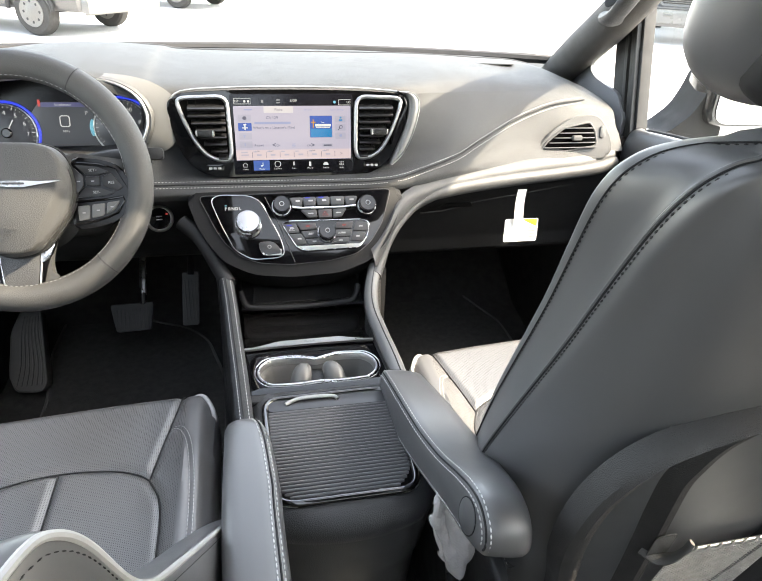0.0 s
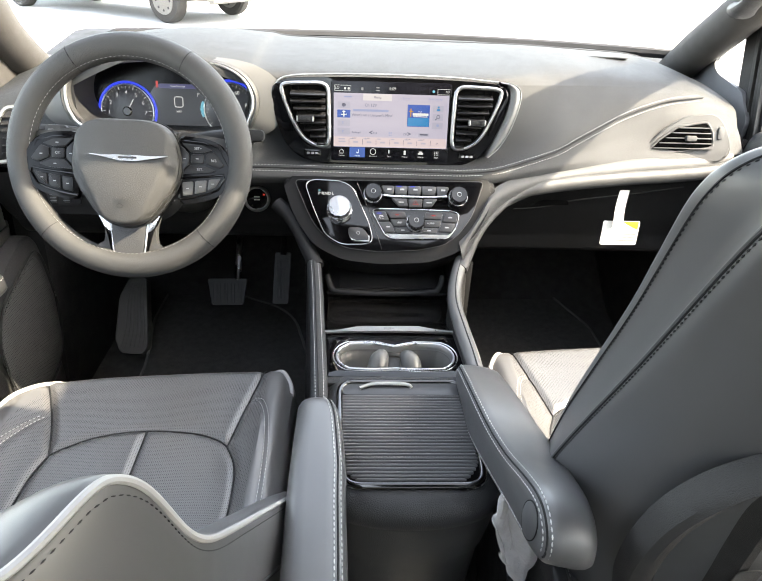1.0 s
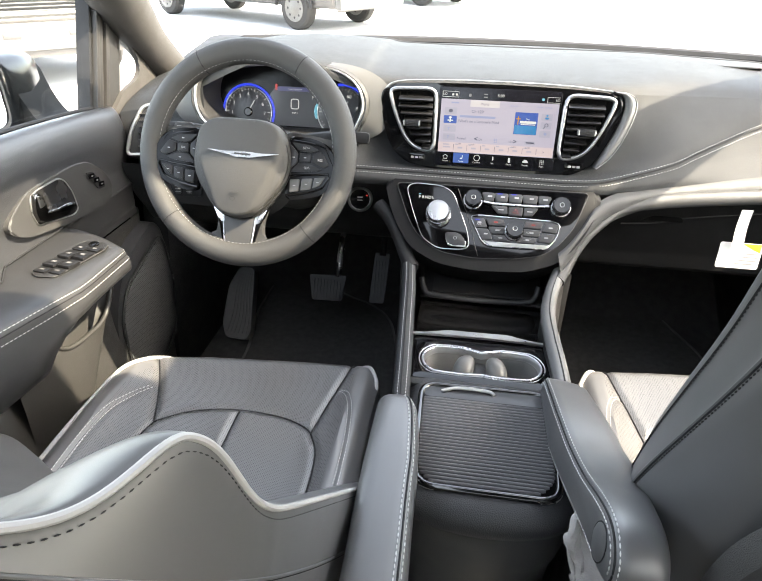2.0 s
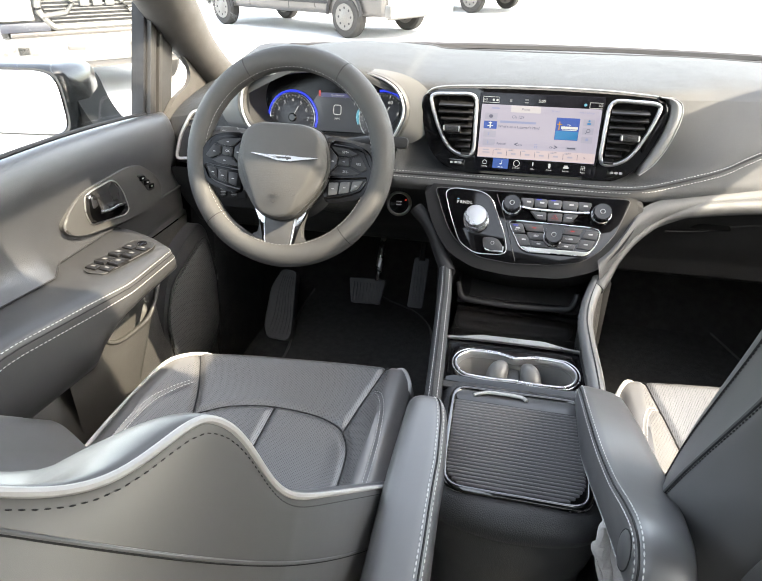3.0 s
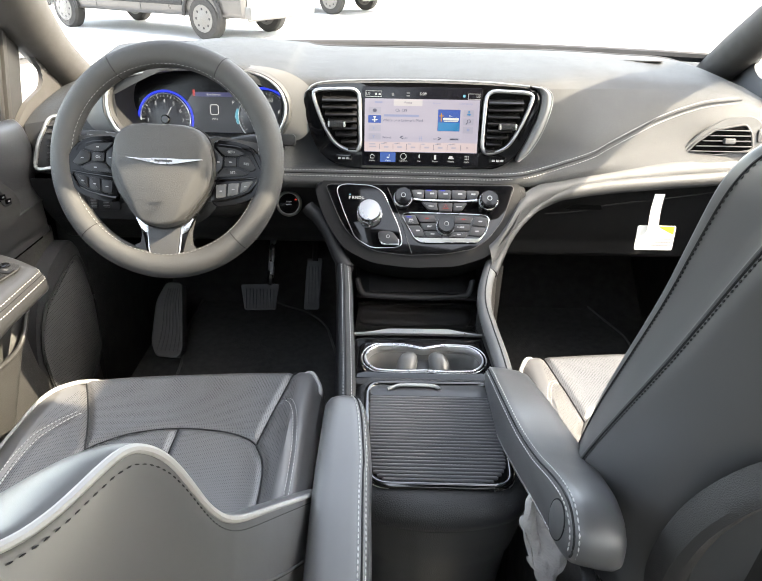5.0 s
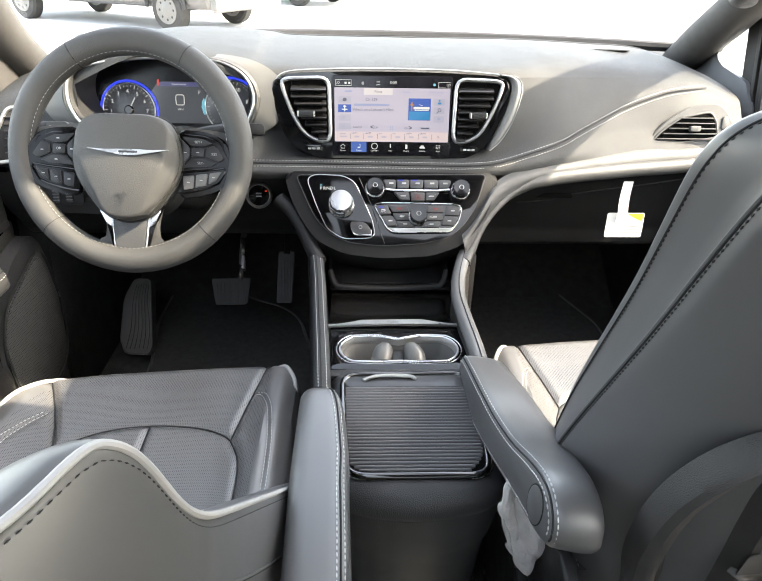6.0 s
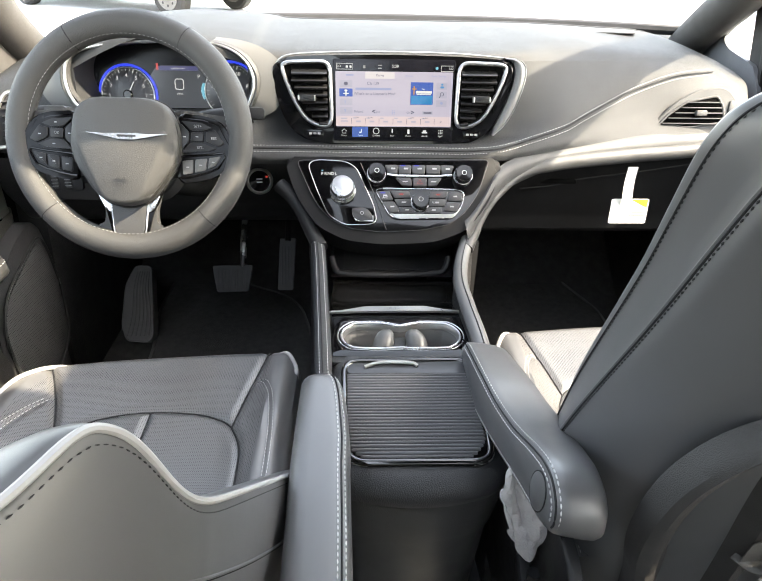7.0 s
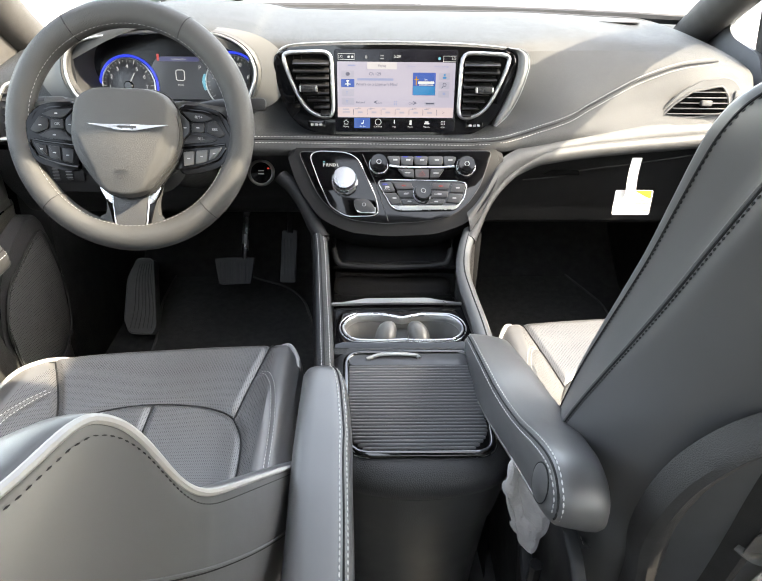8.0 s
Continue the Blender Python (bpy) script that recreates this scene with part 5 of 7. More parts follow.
# switch pods
PODB = mat("pod_black", (0.004, 0.004, 0.0045), 0.16, vary=0.05, spec=0.14)
WKEY = mat("wheel_key", (0.013, 0.013, 0.014), 0.36, vary=0.05, spec=0.25)
# lighter key copy: carries the sun on the lower right keys in its colour
KEY_LIT = mat("sunlit_key", (0.07, 0.07, 0.07), 0.45)
for s in (-1, 1):
    po = [(s * x, y) for x, y in ((0.1535, -0.012), (0.136, 0.023), (0.109, 0.031), (0.072, 0.033), (0.072, -0.067), (0.098, -0.065), (0.131, -0.055), (0.148, -0.035))]
    pod_ = part("switch_pod", slab(soft(po, 0.010, 4), 0.009, WH @ pose(0, 0, 0.003), 0.004, 3), PODB, wheel, "gloss black switch pod")
    part("pod_edge", tube([wp(s * x, y, 0.0112) for x, y in ((0.146, -0.020), (0.147, -0.012), (0.131, 0.0175), (0.108, 0.0245), (0.080, 0.0265))], 0.0010, n=6), GLOSS, pod_)
    keys_ = [[(0.124, 0.0135), (0.108, 0.0205), (0.0755, 0.0235), (0.090, 0.009), (0.110, 0.009)], [(0.141, -0.009), (0.126, 0.0125), (0.112, 0.008), (0.112, -0.006), (0.132, -0.0145)], [(0.1105, 0.0075), (0.0905, 0.0075), (0.0905, -0.007), (0.1105, -0.007)],
             [(0.089, 0.0075), (0.0755, 0.021), (0.0755, -0.0215), (0.089, -0.008)], [(0.1105, -0.0085), (0.089, -0.0085), (0.0765, -0.0235), (0.118, -0.0205), (0.130, -0.016)]]
    keys_ += [[(0.136, -0.026), (0.117, -0.029), (0.115, -0.047), (0.127, -0.041)], [(0.1155, -0.0295), (0.097, -0.0315), (0.096, -0.0525), (0.1135, -0.048)], [(0.0955, -0.032), (0.078, -0.034), (0.079, -0.056), (0.0945, -0.053)]]
    for i, kk in enumerate(keys_):
        o = [(s * x, y) for x, y in kk]
        cx_, cy_ = sum(p[0] for p in o) / len(o), sum(p[1] for p in o) / len(o)
        k = part("key", slab(soft([(cx_ + (x - cx_) * 0.92, cy_ + (y - cy_) * 0.92) for x, y in o], 0.002, 3), 0.004, WH @ pose(0, 0, 0.0105), 0.0012), KEY_LIT if s > 0 and i >= 5 else WKEY, pod_)
        word = {(1, 0): "SET+", (1, 1): "RES", (1, 4): "SET-", (-1, 2): "OK"}.get((s, i))
        if word:
            text("key_text", word, 0.0052, WH @ pose(cx_, cy_, 0.0147), PRINT, pod_)
        else:
            part("key_print", slab(rr(0.0042, 0.0014, 0.0005, cx_, cy_, 2), 0.0003, WH @ pose(0, 0, 0.0146)), PRINT, pod_, smooth=False)
    part("pod_strip", tube([wp(s * x, y, 0.0125) for x, y in ((0.0735, -0.0290), (0.118, -0.0248), (0.139, -0.0215), (0.1405, -0.027), (0.131, -0.044), (0.117, -0.0505), (0.096, -0.0565), (0.0735, -0.0600))], 0.0017, n=8), GLOSS, pod_)
# column and stalks
col = thing("steering_column", (-0.40, 0.90, 0.64), "black steering column shroud with two stalks", "steering column")
AX = plane_at((-0.40, 0.745, 0.715), (0.0, -0.9, 0.42))
part("shroud", turned([(0.05, -0.02), (0.062, -0.05), (0.068, -0.12), (0.07, -0.26), (0.07, -0.30)], AX, 32), PLASTIC, col)
part("boot", turned([(0.058, -0.012), (0.060, -0.018), (0.055, -0.026), (0.062, -0.034), (0.056, -0.042), (0.064, -0.05)], AX @ pose(0, -0.03, 0), 32), BLACK, col)
for s in (-1, 1):
    st = part("stalk", tube([AX @ Vector(p) for p in cr([(s * 0.04, 0.03, -0.05), (s * 0.10, 0.042, -0.045), (s * 0.15, 0.045, -0.04), (s * 0.172, 0.042, -0.038)], 5)], [0.009 + 0.003 * math.sin(i / 15 * 3) for i in range(16)], n=12), BLACK, col, "black column stalk")
    part("stalk_end", slab(rr(0.034, 0.018, 0.006), 0.008, AX @ pose(s * (0.13 if s < 0 else 0.172), 0.045, -0.032), 0.003), GREYPL if s < 0 else BLACK, st)
    if s < 0:
        for q in range(2):
            part("stalk_mark", slab(rr(0.009, 0.004, 0.001), 0.0006, AX @ pose(-0.137 + q * 0.015, 0.045, -0.0238)), PRINT, st)

# ---- pedals and mats ----
DP = plane_at((-0.664, 1.25, 0.10), (0, -0.77, 0.64))
dead = thing("footrest", (-0.664, 1.19, 0.0), "ribbed dark rubber footrest on the toe board", "footrest")
fo = soft([(-0.018, 0.105), (0.024, 0.105), (0.040, -0.085), (0.028, -0.104), (-0.030, -0.100), (-0.045, -0.06), (-0.042, 0.05)], 0.012, 4)
part("pad", slab(fo, 0.012, DP, 0.004, 2, sink=0.03), RUBBER, dead)
part("pad_edge", tube([DP @ Vector((*p, 0.011)) for p in fo], 0.0022, True, 6), RUBBER, dead)
for i in range(6):
    x = -0.030 + i * 0.0115
    part("rib", tube([DP @ Vector((x * (0.55 + 0.45 * (1 - t)) + 0.006 * t + 0.004 * math.sin(t * 6), -0.088 + 0.178 * t, 0.0125)) for t in [k / 10 for k in range(11)]], 0.0022, n=6), RUBBER, dead)
PEDALR = mat("pedal_rubber", (0.05, 0.05, 0.05), 0.6, vary=0.1)
bp = thing("brake_pedal", (-0.395, 1.25, 0.12), "ribbed rubber brake pedal on a steel arm", "pedal")
BP = plane_at((-0.396, 1.215, 0.205), (0, -0.85, 0.5))
part("pad", slab(soft([(-0.052, 0.032), (0.052, 0.034), (0.042, -0.036), (-0.040, -0.038)], 0.008, 3), 0.014, BP, 0.004), PEDALR, bp)
for i in range(9):
    part("rib", box((0.0035, 0.052, 0.003), BP @ pose(-0.036 + i * 0.009, -0.006, 0.0145), 0.001), PEDALR, bp)
part("arm", tube(cr([(-0.37, 1.225, 0.235), (-0.365, 1.25, 0.30), (-0.36, 1.33, 0.40), (-0.36, 1.45, 0.5)], 5), 0.009, n=8), CHROME, bp, "bare steel arm")
gp = thing("accelerator_pedal", (-0.255, 1.25, 0.1), "ribbed rubber accelerator pedal", "pedal")
GP = plane_at((-0.254, 1.22, 0.235), (0, -0.88, 0.45))
part("pad", slab(soft([(-0.017, 0.075), (0.024, 0.075), (0.016, -0.06), (-0.024, -0.06)], 0.006, 3), 0.012, GP, 0.003), PEDALR, gp)
for i in range(4):
    part("rib", box((0.003, 0.10, 0.003), GP @ pose(-0.012 + i * 0.008, 0.004, 0.0125), 0.001), PEDALR, gp)
part("arm", tube([(-0.25, 1.24, 0.30), (-0.25, 1.33, 0.40), (-0.25, 1.45, 0.46)], 0.008, n=8), BLACK, gp)
MAT = mat("mat_carpet", (0.048, 0.047, 0.045), 0.95, grain=1.0, grain_scale=420, vary=0.3, vary_scale=60)
for nm, o in (("floor_mat", [(-0.66, 1.36), (-0.645, 1.50), (-0.59, 1.525), (-0.48, 1.52), (-0.39, 1.46), (-0.30, 1.43), (-0.24, 1.37), (-0.185, 1.17), (-0.18, 0.75), (-0.62, 0.75), (-0.62, 1.15)]), ("floor_mat", [(0.23, 1.45), (0.29, 1.545), (0.45, 1.61), (0.52, 1.58), (0.66, 1.35), (0.66, 0.85), (0.20, 0.85), (0.20, 1.3)])):
    o = soft(o, 0.04, 4)
    mt = thing(nm, (o[0][0], 1.1, 0.0), "black carpet floor mat with a bound edge", "floor mat", "floor mats")

    def fz(y):
        return 0.004 if y < 1.3 else 0.004 + 0.35 * (y - 1.3) ** 1.6
    bm = bmesh.new()
    top = [bm.verts.new((x, y, fz(y) + 0.008)) for x, y in o]
    bm.faces.new(top)
    bmesh.ops.triangulate(bm, faces=bm.faces)
    part("carpet", bm, MAT, mt)
    part("binding", tube([(x, y, fz(y) + 0.007) for x, y in o], 0.0045, True, 6), RUBBER, mt, "bound edge")

# ---- front seats ----
def seam_pull(x, y, lines, width=0.006):
    """How near a place is to the seam lines, 1 on a seam and 0 away from it."""
    best = np.full(x.shape, 9.0)
    for ln in lines:
        for (ax, ay), (bx, by) in zip(ln, ln[1:]):
            dx, dy = bx - ax, by - ay
            t = np.clip(((x - ax) * dx + (y - ay) * dy) / (dx * dx + dy * dy + 1e-9), 0, 1)
            best = np.minimum(best, np.hypot(x - ax - t * dx, y - ay - t * dy))
    return np.exp(-(best / width) ** 2)


def curve2(pts, n=8):
    return [(p.x, p.y) for p in cr([(*p, 0) for p in pts], n)]


SEAMS = [curve2([(-0.178, -0.004), (-0.150, -0.06), (-0.125, -0.12), (-0.107, -0.175)]), curve2([(0.175, -0.004), (0.165, -0.06), (0.151, -0.12), (0.138, -0.180)])]
SEAMS += [curve2([(-0.107, -0.175), (-0.09, -0.165), (-0.05, -0.151), (0.018, -0.146), (0.085, -0.152), (0.122, -0.166), (0.138, -0.180)])]
SEAMS += [curve2([(-0.107, -0.175), (-0.117, -0.22), (-0.117, -0.32), (-0.105, -0.46)]), curve2([(0.138, -0.180), (0.157, -0.23), (0.160, -0.32), (0.150, -0.46)])]
SEAMS += [[(0.018, -0.146), (0.018, -0.46)]]
STITCH = [curve2([(-0.140, -0.105), (-0.158, -0.13), (-0.174, -0.18), (-0.178, -0.28), (-0.170, -0.46)]), curve2([(0.160, -0.095), (0.176, -0.11), (0.190, -0.16), (0.197, -0.26), (0.195, -0.46)])]
SKEW = 0.09   # the front edges run slightly out of square


def cushion_z(a, b, side=1):
    """Height of the cushion top; a across from its middle, b back from its front edge."""
    a, b = np.asarray(a, float) * side, np.asarray(b, float)
    z = 0.388 + 0.05 * (b + 0.1)
    z = z + 0.022 * np.clip((np.abs(a) - 0.125) / 0.06, 0, 1) ** 2 * np.clip(-b * 6, 0, 1)
    z = z + 0.008 * np.cos(np.clip(a / 0.13, -1, 1) * math.pi) * np.clip(-b * 8 - 0.4, 0, 1) * 0.5
    z = z - 0.03 * np.clip((0.035 + b) / 0.035, 0, 1) ** 2.2
    z = z - 0.018 * np.clip((np.abs(a) - 0.196) / 0.024, 0, 1) ** 2
    z = z - 0.0065 * seam_pull(a, b, SEAMS, 0.0055) - 0.003 * seam_pull(a, b, STITCH, 0.004)
    return z


def cushion_edge(b, outer=False):
    """Half width of the cushion at a distance from the front; its outer corner is rounder."""
    if outer:
        return 0.222 - 0.085 * max(0.0, (b + 0.13) / 0.13) ** 2.2
    return 0.222 - 0.045 * max(0.0, (b + 0.07) / 0.07) ** 2.4 if b > -0.07 else 0.222


def drape(cx, yf, pts, lift=0.0, side=1):
    """Places on the cushion top; side -1 mirrors the lines for the other seat."""
    return [Vector((cx + a * side, yf + b + SKEW * a * side, float(cushion_z(a * side, b, side)) + lift)) for a, b in pts]


def make_cushion(th, cx, yf, s_in):
    us = np.concatenate([np.linspace(-1, 1, 121)])
    bs = -np.concatenate([np.linspace(0, 0.06, 22), np.linspace(0.065, 0.46, 84)])
    A = np.array([[u * cushion_edge(b, u * s_in < 0) for u in us] for b in bs])
    B = np.repeat(bs[:, None], len(us), 1)
    Z = cushion_z(A, B, s_in)
    Y = yf + B + SKEW * A - 0.012 * np.abs(us)[None, :] ** 4 * np.clip(1 + B / 0.1, 0, 1)
    rows = [[(cx + A[i, j], Y[i, j], Z[i, j]) for j in range(len(us))] for i in range(len(bs))]
    lo = [j for j in range(len(us)) if abs(us[j]) <= 0.83]
    part("cushion_center", grid_bm([[r[j] for j in range(lo[0], lo[-1] + 1)] for r in rows]), PERF, th, "perforated grey leather panels")
    for s in (-1, 1):
        js = [j for j in range(len(us)) if s * us[j] >= us[lo[-1]] - 1e-6]
        if s < 0:
            js = [j for j in range(len(us)) if us[j] <= us[lo[0]] + 1e-6]
        blk = []
        for r in rows:
            row = [Vector(r[j]) for j in js]
            end = row[-1] if s > 0 else row[0]
            skirt = [end + Vector((s * 0.004, 0, -0.012)), end + Vector((s * 0.005, 0, -0.05)), end + Vector((s * 0.0, 0, -0.13))]
            blk.append(row + skirt if s > 0 else skirt[::-1] + row)
        part("cushion_bolster", grid_bm(blk), LEATHER, th, "smooth grey leather bolster")
    front = rows[0]
    part("cushion_front", grid_bm([front, [(p[0], p[1] + 0.006, p[2] - 0.02) for p in front], [(p[0], p[1] + 0.004, p[2] - 0.06) for p in front], [(p[0], p[1] - 0.03, p[2] - 0.15) for p in front]]), LEATHER, th)
    for ln in SEAMS:
        part("cushion_seam", tube(drape(cx, yf, ln, 0.0012, s_in), 0.0014, n=5), SEAM, th)
    for ln in STITCH:
        part("cushion_stitching", dashes(drape(cx, yf, ln, 0.0022, s_in), 0.0042, 0.002, 0.00055), THREAD, th)
        part("cushion_stitching", dashes(drape(cx, yf, [(a + math.copysign(0.006, a), b) for a, b in ln], 0.0016, s_in), 0.0042, 0.002, 0.00055), THREAD, th)
    for s in (-1, 1):
        edge_ = [(s * (cushion_edge(b, s != s_in) - 0.001), b) for b in [-0.002, -0.006, -0.012, -0.02, -0.03, -0.045, -0.06, -0.08, -0.12, -0.2, -0.3, -0.42]]
        if s == s_in:
            edge_ = edge_[:7]
        pp = [Vector((cx + a, yf + b - 0.012 + SKEW * a, float(cushion_z(a, b, s_in)) + 0.003)) for a, b in edge_]
        e1, e2 = cushion_edge(0, s != s_in) - 0.042, cushion_edge(0, s != s_in) - 0.017
        pp = [Vector((cx + s * e1, yf - 0.002 + SKEW * s * e1, float(cushion_z(s * e1, 0, s_in)) + 0.001)), Vector((cx + s * e2, yf - 0.006 + SKEW * s * e2, float(cushion_z(s * e2, 0, s_in)) + 0.002))] + pp
        if s == s_in:
            pp.append(pp[-1] + Vector((s * 0.003, -0.02, -0.05)))
        part("cushion_piping", tube(cr(pp, 4), 0.0034, n=8), WHITE, th, "white piping")
    part("seat_base", box((0.40, 0.36, 0.26), pose(cx, yf - 0.24, 0.115), 0.03), BLACK, th)
    part("seat_shell", slab(soft([(-0.01, 0.05), (0.40, 0.05), (0.44, 0.30), (0.05, 0.29)], 0.03), 0.024, Matrix.Translation((cx + s_in * 0.205, yf - 0.47, 0.0)) @ Matrix(((0, 0, s_in, 0), (1, 0, 0, 0), (0, 1, 0, 0), (0, 0, 0, 1))), 0.008), PLASTIC, th, "black plastic seat side shield")


def back_half(s):
    """Half width of the backrest at a height along it (0 to 0.56 m)."""
    w = 0.255 - 0.02 * min(s / 0.36, 1.0)
    if s > 0.36:
        t = (s - 0.36) / 0.205
        w = 0.235 * (1 - 0.10 * t - 0.30 * t ** 3.2)
    return w


class Back:
    def __init__(self, cx, y0, z0, recline, wing, base, thick, drop=0.05):
        r = radians(recline)
        self.o, self.wing, self.base, self.thick, self.drop = Vector((cx, y0, z0)), wing, base, thick, drop
        self.d, self.n = Vector((0, -math.sin(r), math.cos(r))), Vector((0, math.cos(r), math.sin(r)))

    def bolster(self, s):
        return self.base + self.wing * math.exp(-((s - 0.47) / (0.06 if s < 0.47 else 0.034)) ** 2)

    def at(self, s, u, off):
        """Along s, across u (share of the half width), off the base plane."""
        return self.o + self.d * s + Vector((u * back_half(s), 0, 0)) + self.n * off

    def ring(self, s):
        b, t = self.bolster(s), self.thick * (1 - 0.35 * s / 0.56)
        fr = [(-1.0, b - 0.012), (-0.985, b), (-0.95, b + 0.002), (-0.86, b - 0.004), (-0.72, b - 0.022), (-0.58, b - self.drop * 0.8), (-0.3, b - self.drop), (0, b - self.drop - 0.004)]
        fr = fr + [(-u, f) for u, f in fr[-2::-1]]
        bk = [(1.0, -0.35 * t), (0.985, -0.7 * t), (0.9, -0.93 * t), (0.6, -1.02 * t), (0, -1.06 * t), (-0.6, -1.02 * t), (-0.9, -0.93 * t), (-0.985, -0.7 * t), (-1.0, -0.35 * t)]
        return [self.at(s, u, f) for u, f in fr + bk]


def make_back(th, k, piping, s_in):
    ss = [0.56 * i / 90 for i in range(91)]
    rows = [cr(k.ring(s), 3, True) for s in ss]
    # rounded top: shrink the last rings towards the middle of the thickness
    top = rows[-1]
    c = sum(top, Vector()) / len(top)
    for q, up in ((0.93, 0.012), (0.75, 0.022), (0.4, 0.028), (0.05, 0.029)):
        rows.append([c + (p - c) * q + k.d * up for p in top])
    part("backrest", grid_bm(rows, True, True), LEATHER, th, "smooth grey leather backrest")
    # inner perforated panel, a skin just above the leather
    pan_ = [[k.at(s, u, k.bolster(s) - k.drop - 0.004 * math.cos(u * 2) + 0.004 + max(0, abs(u) - 0.45) * 0.06) for u in np.linspace(-0.55, 0.55, 12)] for s in np.linspace(0.05, 0.5, 20)]
    part("backrest_panel", grid_bm(pan_), PERF, th, "perforated backrest panel")
    for s in (-1, 1):
        line_ = [k.at(q, s * 0.992, k.bolster(q) + 0.0) for q in np.linspace(0.05, 0.56, 150)]
        part("backrest_piping" if piping else "backrest_edge", tube(line_, 0.0024 if piping else 0.0020, n=8), WHITE if piping else LEATHER, th, "white piping" if piping else "")
        st = [k.at(q, s * 1.004, k.bolster(q) - 0.0066) for q in np.linspace(0.05, 0.55, 60)]
        part("backrest_stitching", dashes(st, 0.0026, 0.0022, 0.00036), SEAM, th)


def armrest(th, path, w, h, s_in, label):
    """A padded arm along path (its top middle line), rounded at both ends."""
    pts = cr(path, 8)
    rows = []
    n = len(pts)
    for i, p in enumerate(pts):
        t = i / (n - 1)
        e = min(1.0, math.sqrt(max(0.02, 1 - max(0, (0.14 - t) / 0.14) ** 2)), math.sqrt(max(0.02, 1 - max(0, (t - 0.88) / 0.12) ** 2)))
        hh = h[0] + (h[1] - h[0]) * t
        er = float(np.interp(t, [0, 0.07, 0.14, 0.24, 0.43, 1], [0.05, 0.42, 0.62, 0.78, 1.0, 1.0])) * w / 2
        ring = soft([(-w / 2 * e, -hh * e), (er, -hh * e), (er, 0), (-w / 2 * e, 0)], 0.021 * e, 5)
        rows.append([p + Vector((a, 0, b - hh * (1 - e) * 0.5)) for a, b in ring])
    ob = part("armrest", grid_bm(rows, True, True), LEATHER, th, label)
    # twin stitching and seam on the rounded inner shoulder
    for pos, kind in ((14.6, "stitch"), (15.25, "seam"), (15.9, "stitch")):
        ln = []
        for r in rows[2:-3]:
            p = r[int(pos)].lerp(r[int(pos) + 1], pos % 1)
            ln.append(p + (p - sum(r, Vector()) / len(r)).normalized() * 0.0006)
        if kind == "stitch":
            part("armrest_stitching", dashes(ln, 0.0045, 0.0022, 0.00075), THREAD, ob)
        else:
            part("armrest_seam", tube(ln, 0.0011, n=5), SEAM, ob)
    return ob, rows


dseat = thing("driver_seat", (-0.385, 0.42, 0.0), "grey leather driver's seat with white piping, reclined", "car seat", "front seats")
make_cushion(dseat, -0.385, 0.655, 1)
kd = Back(-0.385, 0.34, 0.44, 45, 0.042, 0.006, 0.13)
make_back(dseat, kd, True, 1)
# long curved seam low on the side panel
ssl = [kd.at(q, 1.004, -0.058 + 0.092 * q - 0.012 * math.sin(q / 0.56 * math.pi)) for q in np.linspace(0.03, 0.555, 40)]
part("side_welt", tube([p + kd.n * 0.0012 for p in ssl], 0.0012, n=8), LEATHER, dseat)
part("side_seam", tube(ssl, 0.0008, n=6), SEAM, dseat)
armrest(dseat, [(-0.103, 0.430, 0.530), (-0.103, 0.38, 0.535), (-0.103, 0.28, 0.536), (-0.0995, 0.18, 0.537), (-0.097, 0.06, 0.538)], 0.062, (0.055, 0.07), 1, "padded grey leather armrest, folded down")
part("headrest", grid_bm([cr([kd.at(0.60 + 0.17 * v, u * 0.75, f) for u, f in ((-1, 0.0), (-0.9, 0.05), (0, 0.06), (0.9, 0.05), (1, 0.0), (0.9, -0.05), (0, -0.06), (-0.9, -0.05))], 3, True) for v in (0, 0.1, 0.5, 0.9, 1.0)], True, True), LEATHER, dseat)
for s in (-1, 1):
    part("headrest_post", tube([kd.at(0.5, s * 0.3, -0.02), kd.at(0.64, s * 0.3, -0.02)], 0.006, n=8), CHROME, dseat)

pseat = thing("passenger_seat", (0.39, 0.5, 0.0), "grey leather passenger seat with upright backrest and net pocket", "car seat", "front seats")
make_cushion(pseat, 0.39, 0.745, -1)
kp = Back(0.39, 0.352, 0.44, 23, 0.010, 0.022, 0.072)


def smooth_table(knots):
    """A smooth curve through (height share, x) knots, as a function."""
    q = cr([(a, b, 0) for a, b in knots], 10)
    va, xa = [p.x for p in q], [p.y for p in q]
    return lambda v: float(np.interp(v, va, xa))


# inner front edge and rear seam of the passenger backrest
pedge = smooth_table([(-0.3, 0.182), (0, 0.176), (0.28, 0.166), (0.45, 0.164), (0.65, 0.163), (0.78, 0.159), (0.88, 0.156), (0.925, 0.158), (0.955, 0.164), (0.98, 0.178), (0.993, 0.200), (1.0, 0.232)])
pseam = smooth_table([(-0.3, 0.160), (0.1, 0.153), (0.3, 0.154), (0.6, 0.166), (0.8, 0.171), (0.9, 0.1755), (0.96, 0.185), (0.99, 0.200), (1.0, 0.215)])


def pat_(v, x, off, lift=0.0):
    """A place on the passenger backrest; the top lies level."""
    t = v * (0.484 - off * 0.39) / 0.92
    return Vector((x, kp.o.y, kp.o.z)) + kp.d * t + kp.n * off + Vector((0, 0, lift))


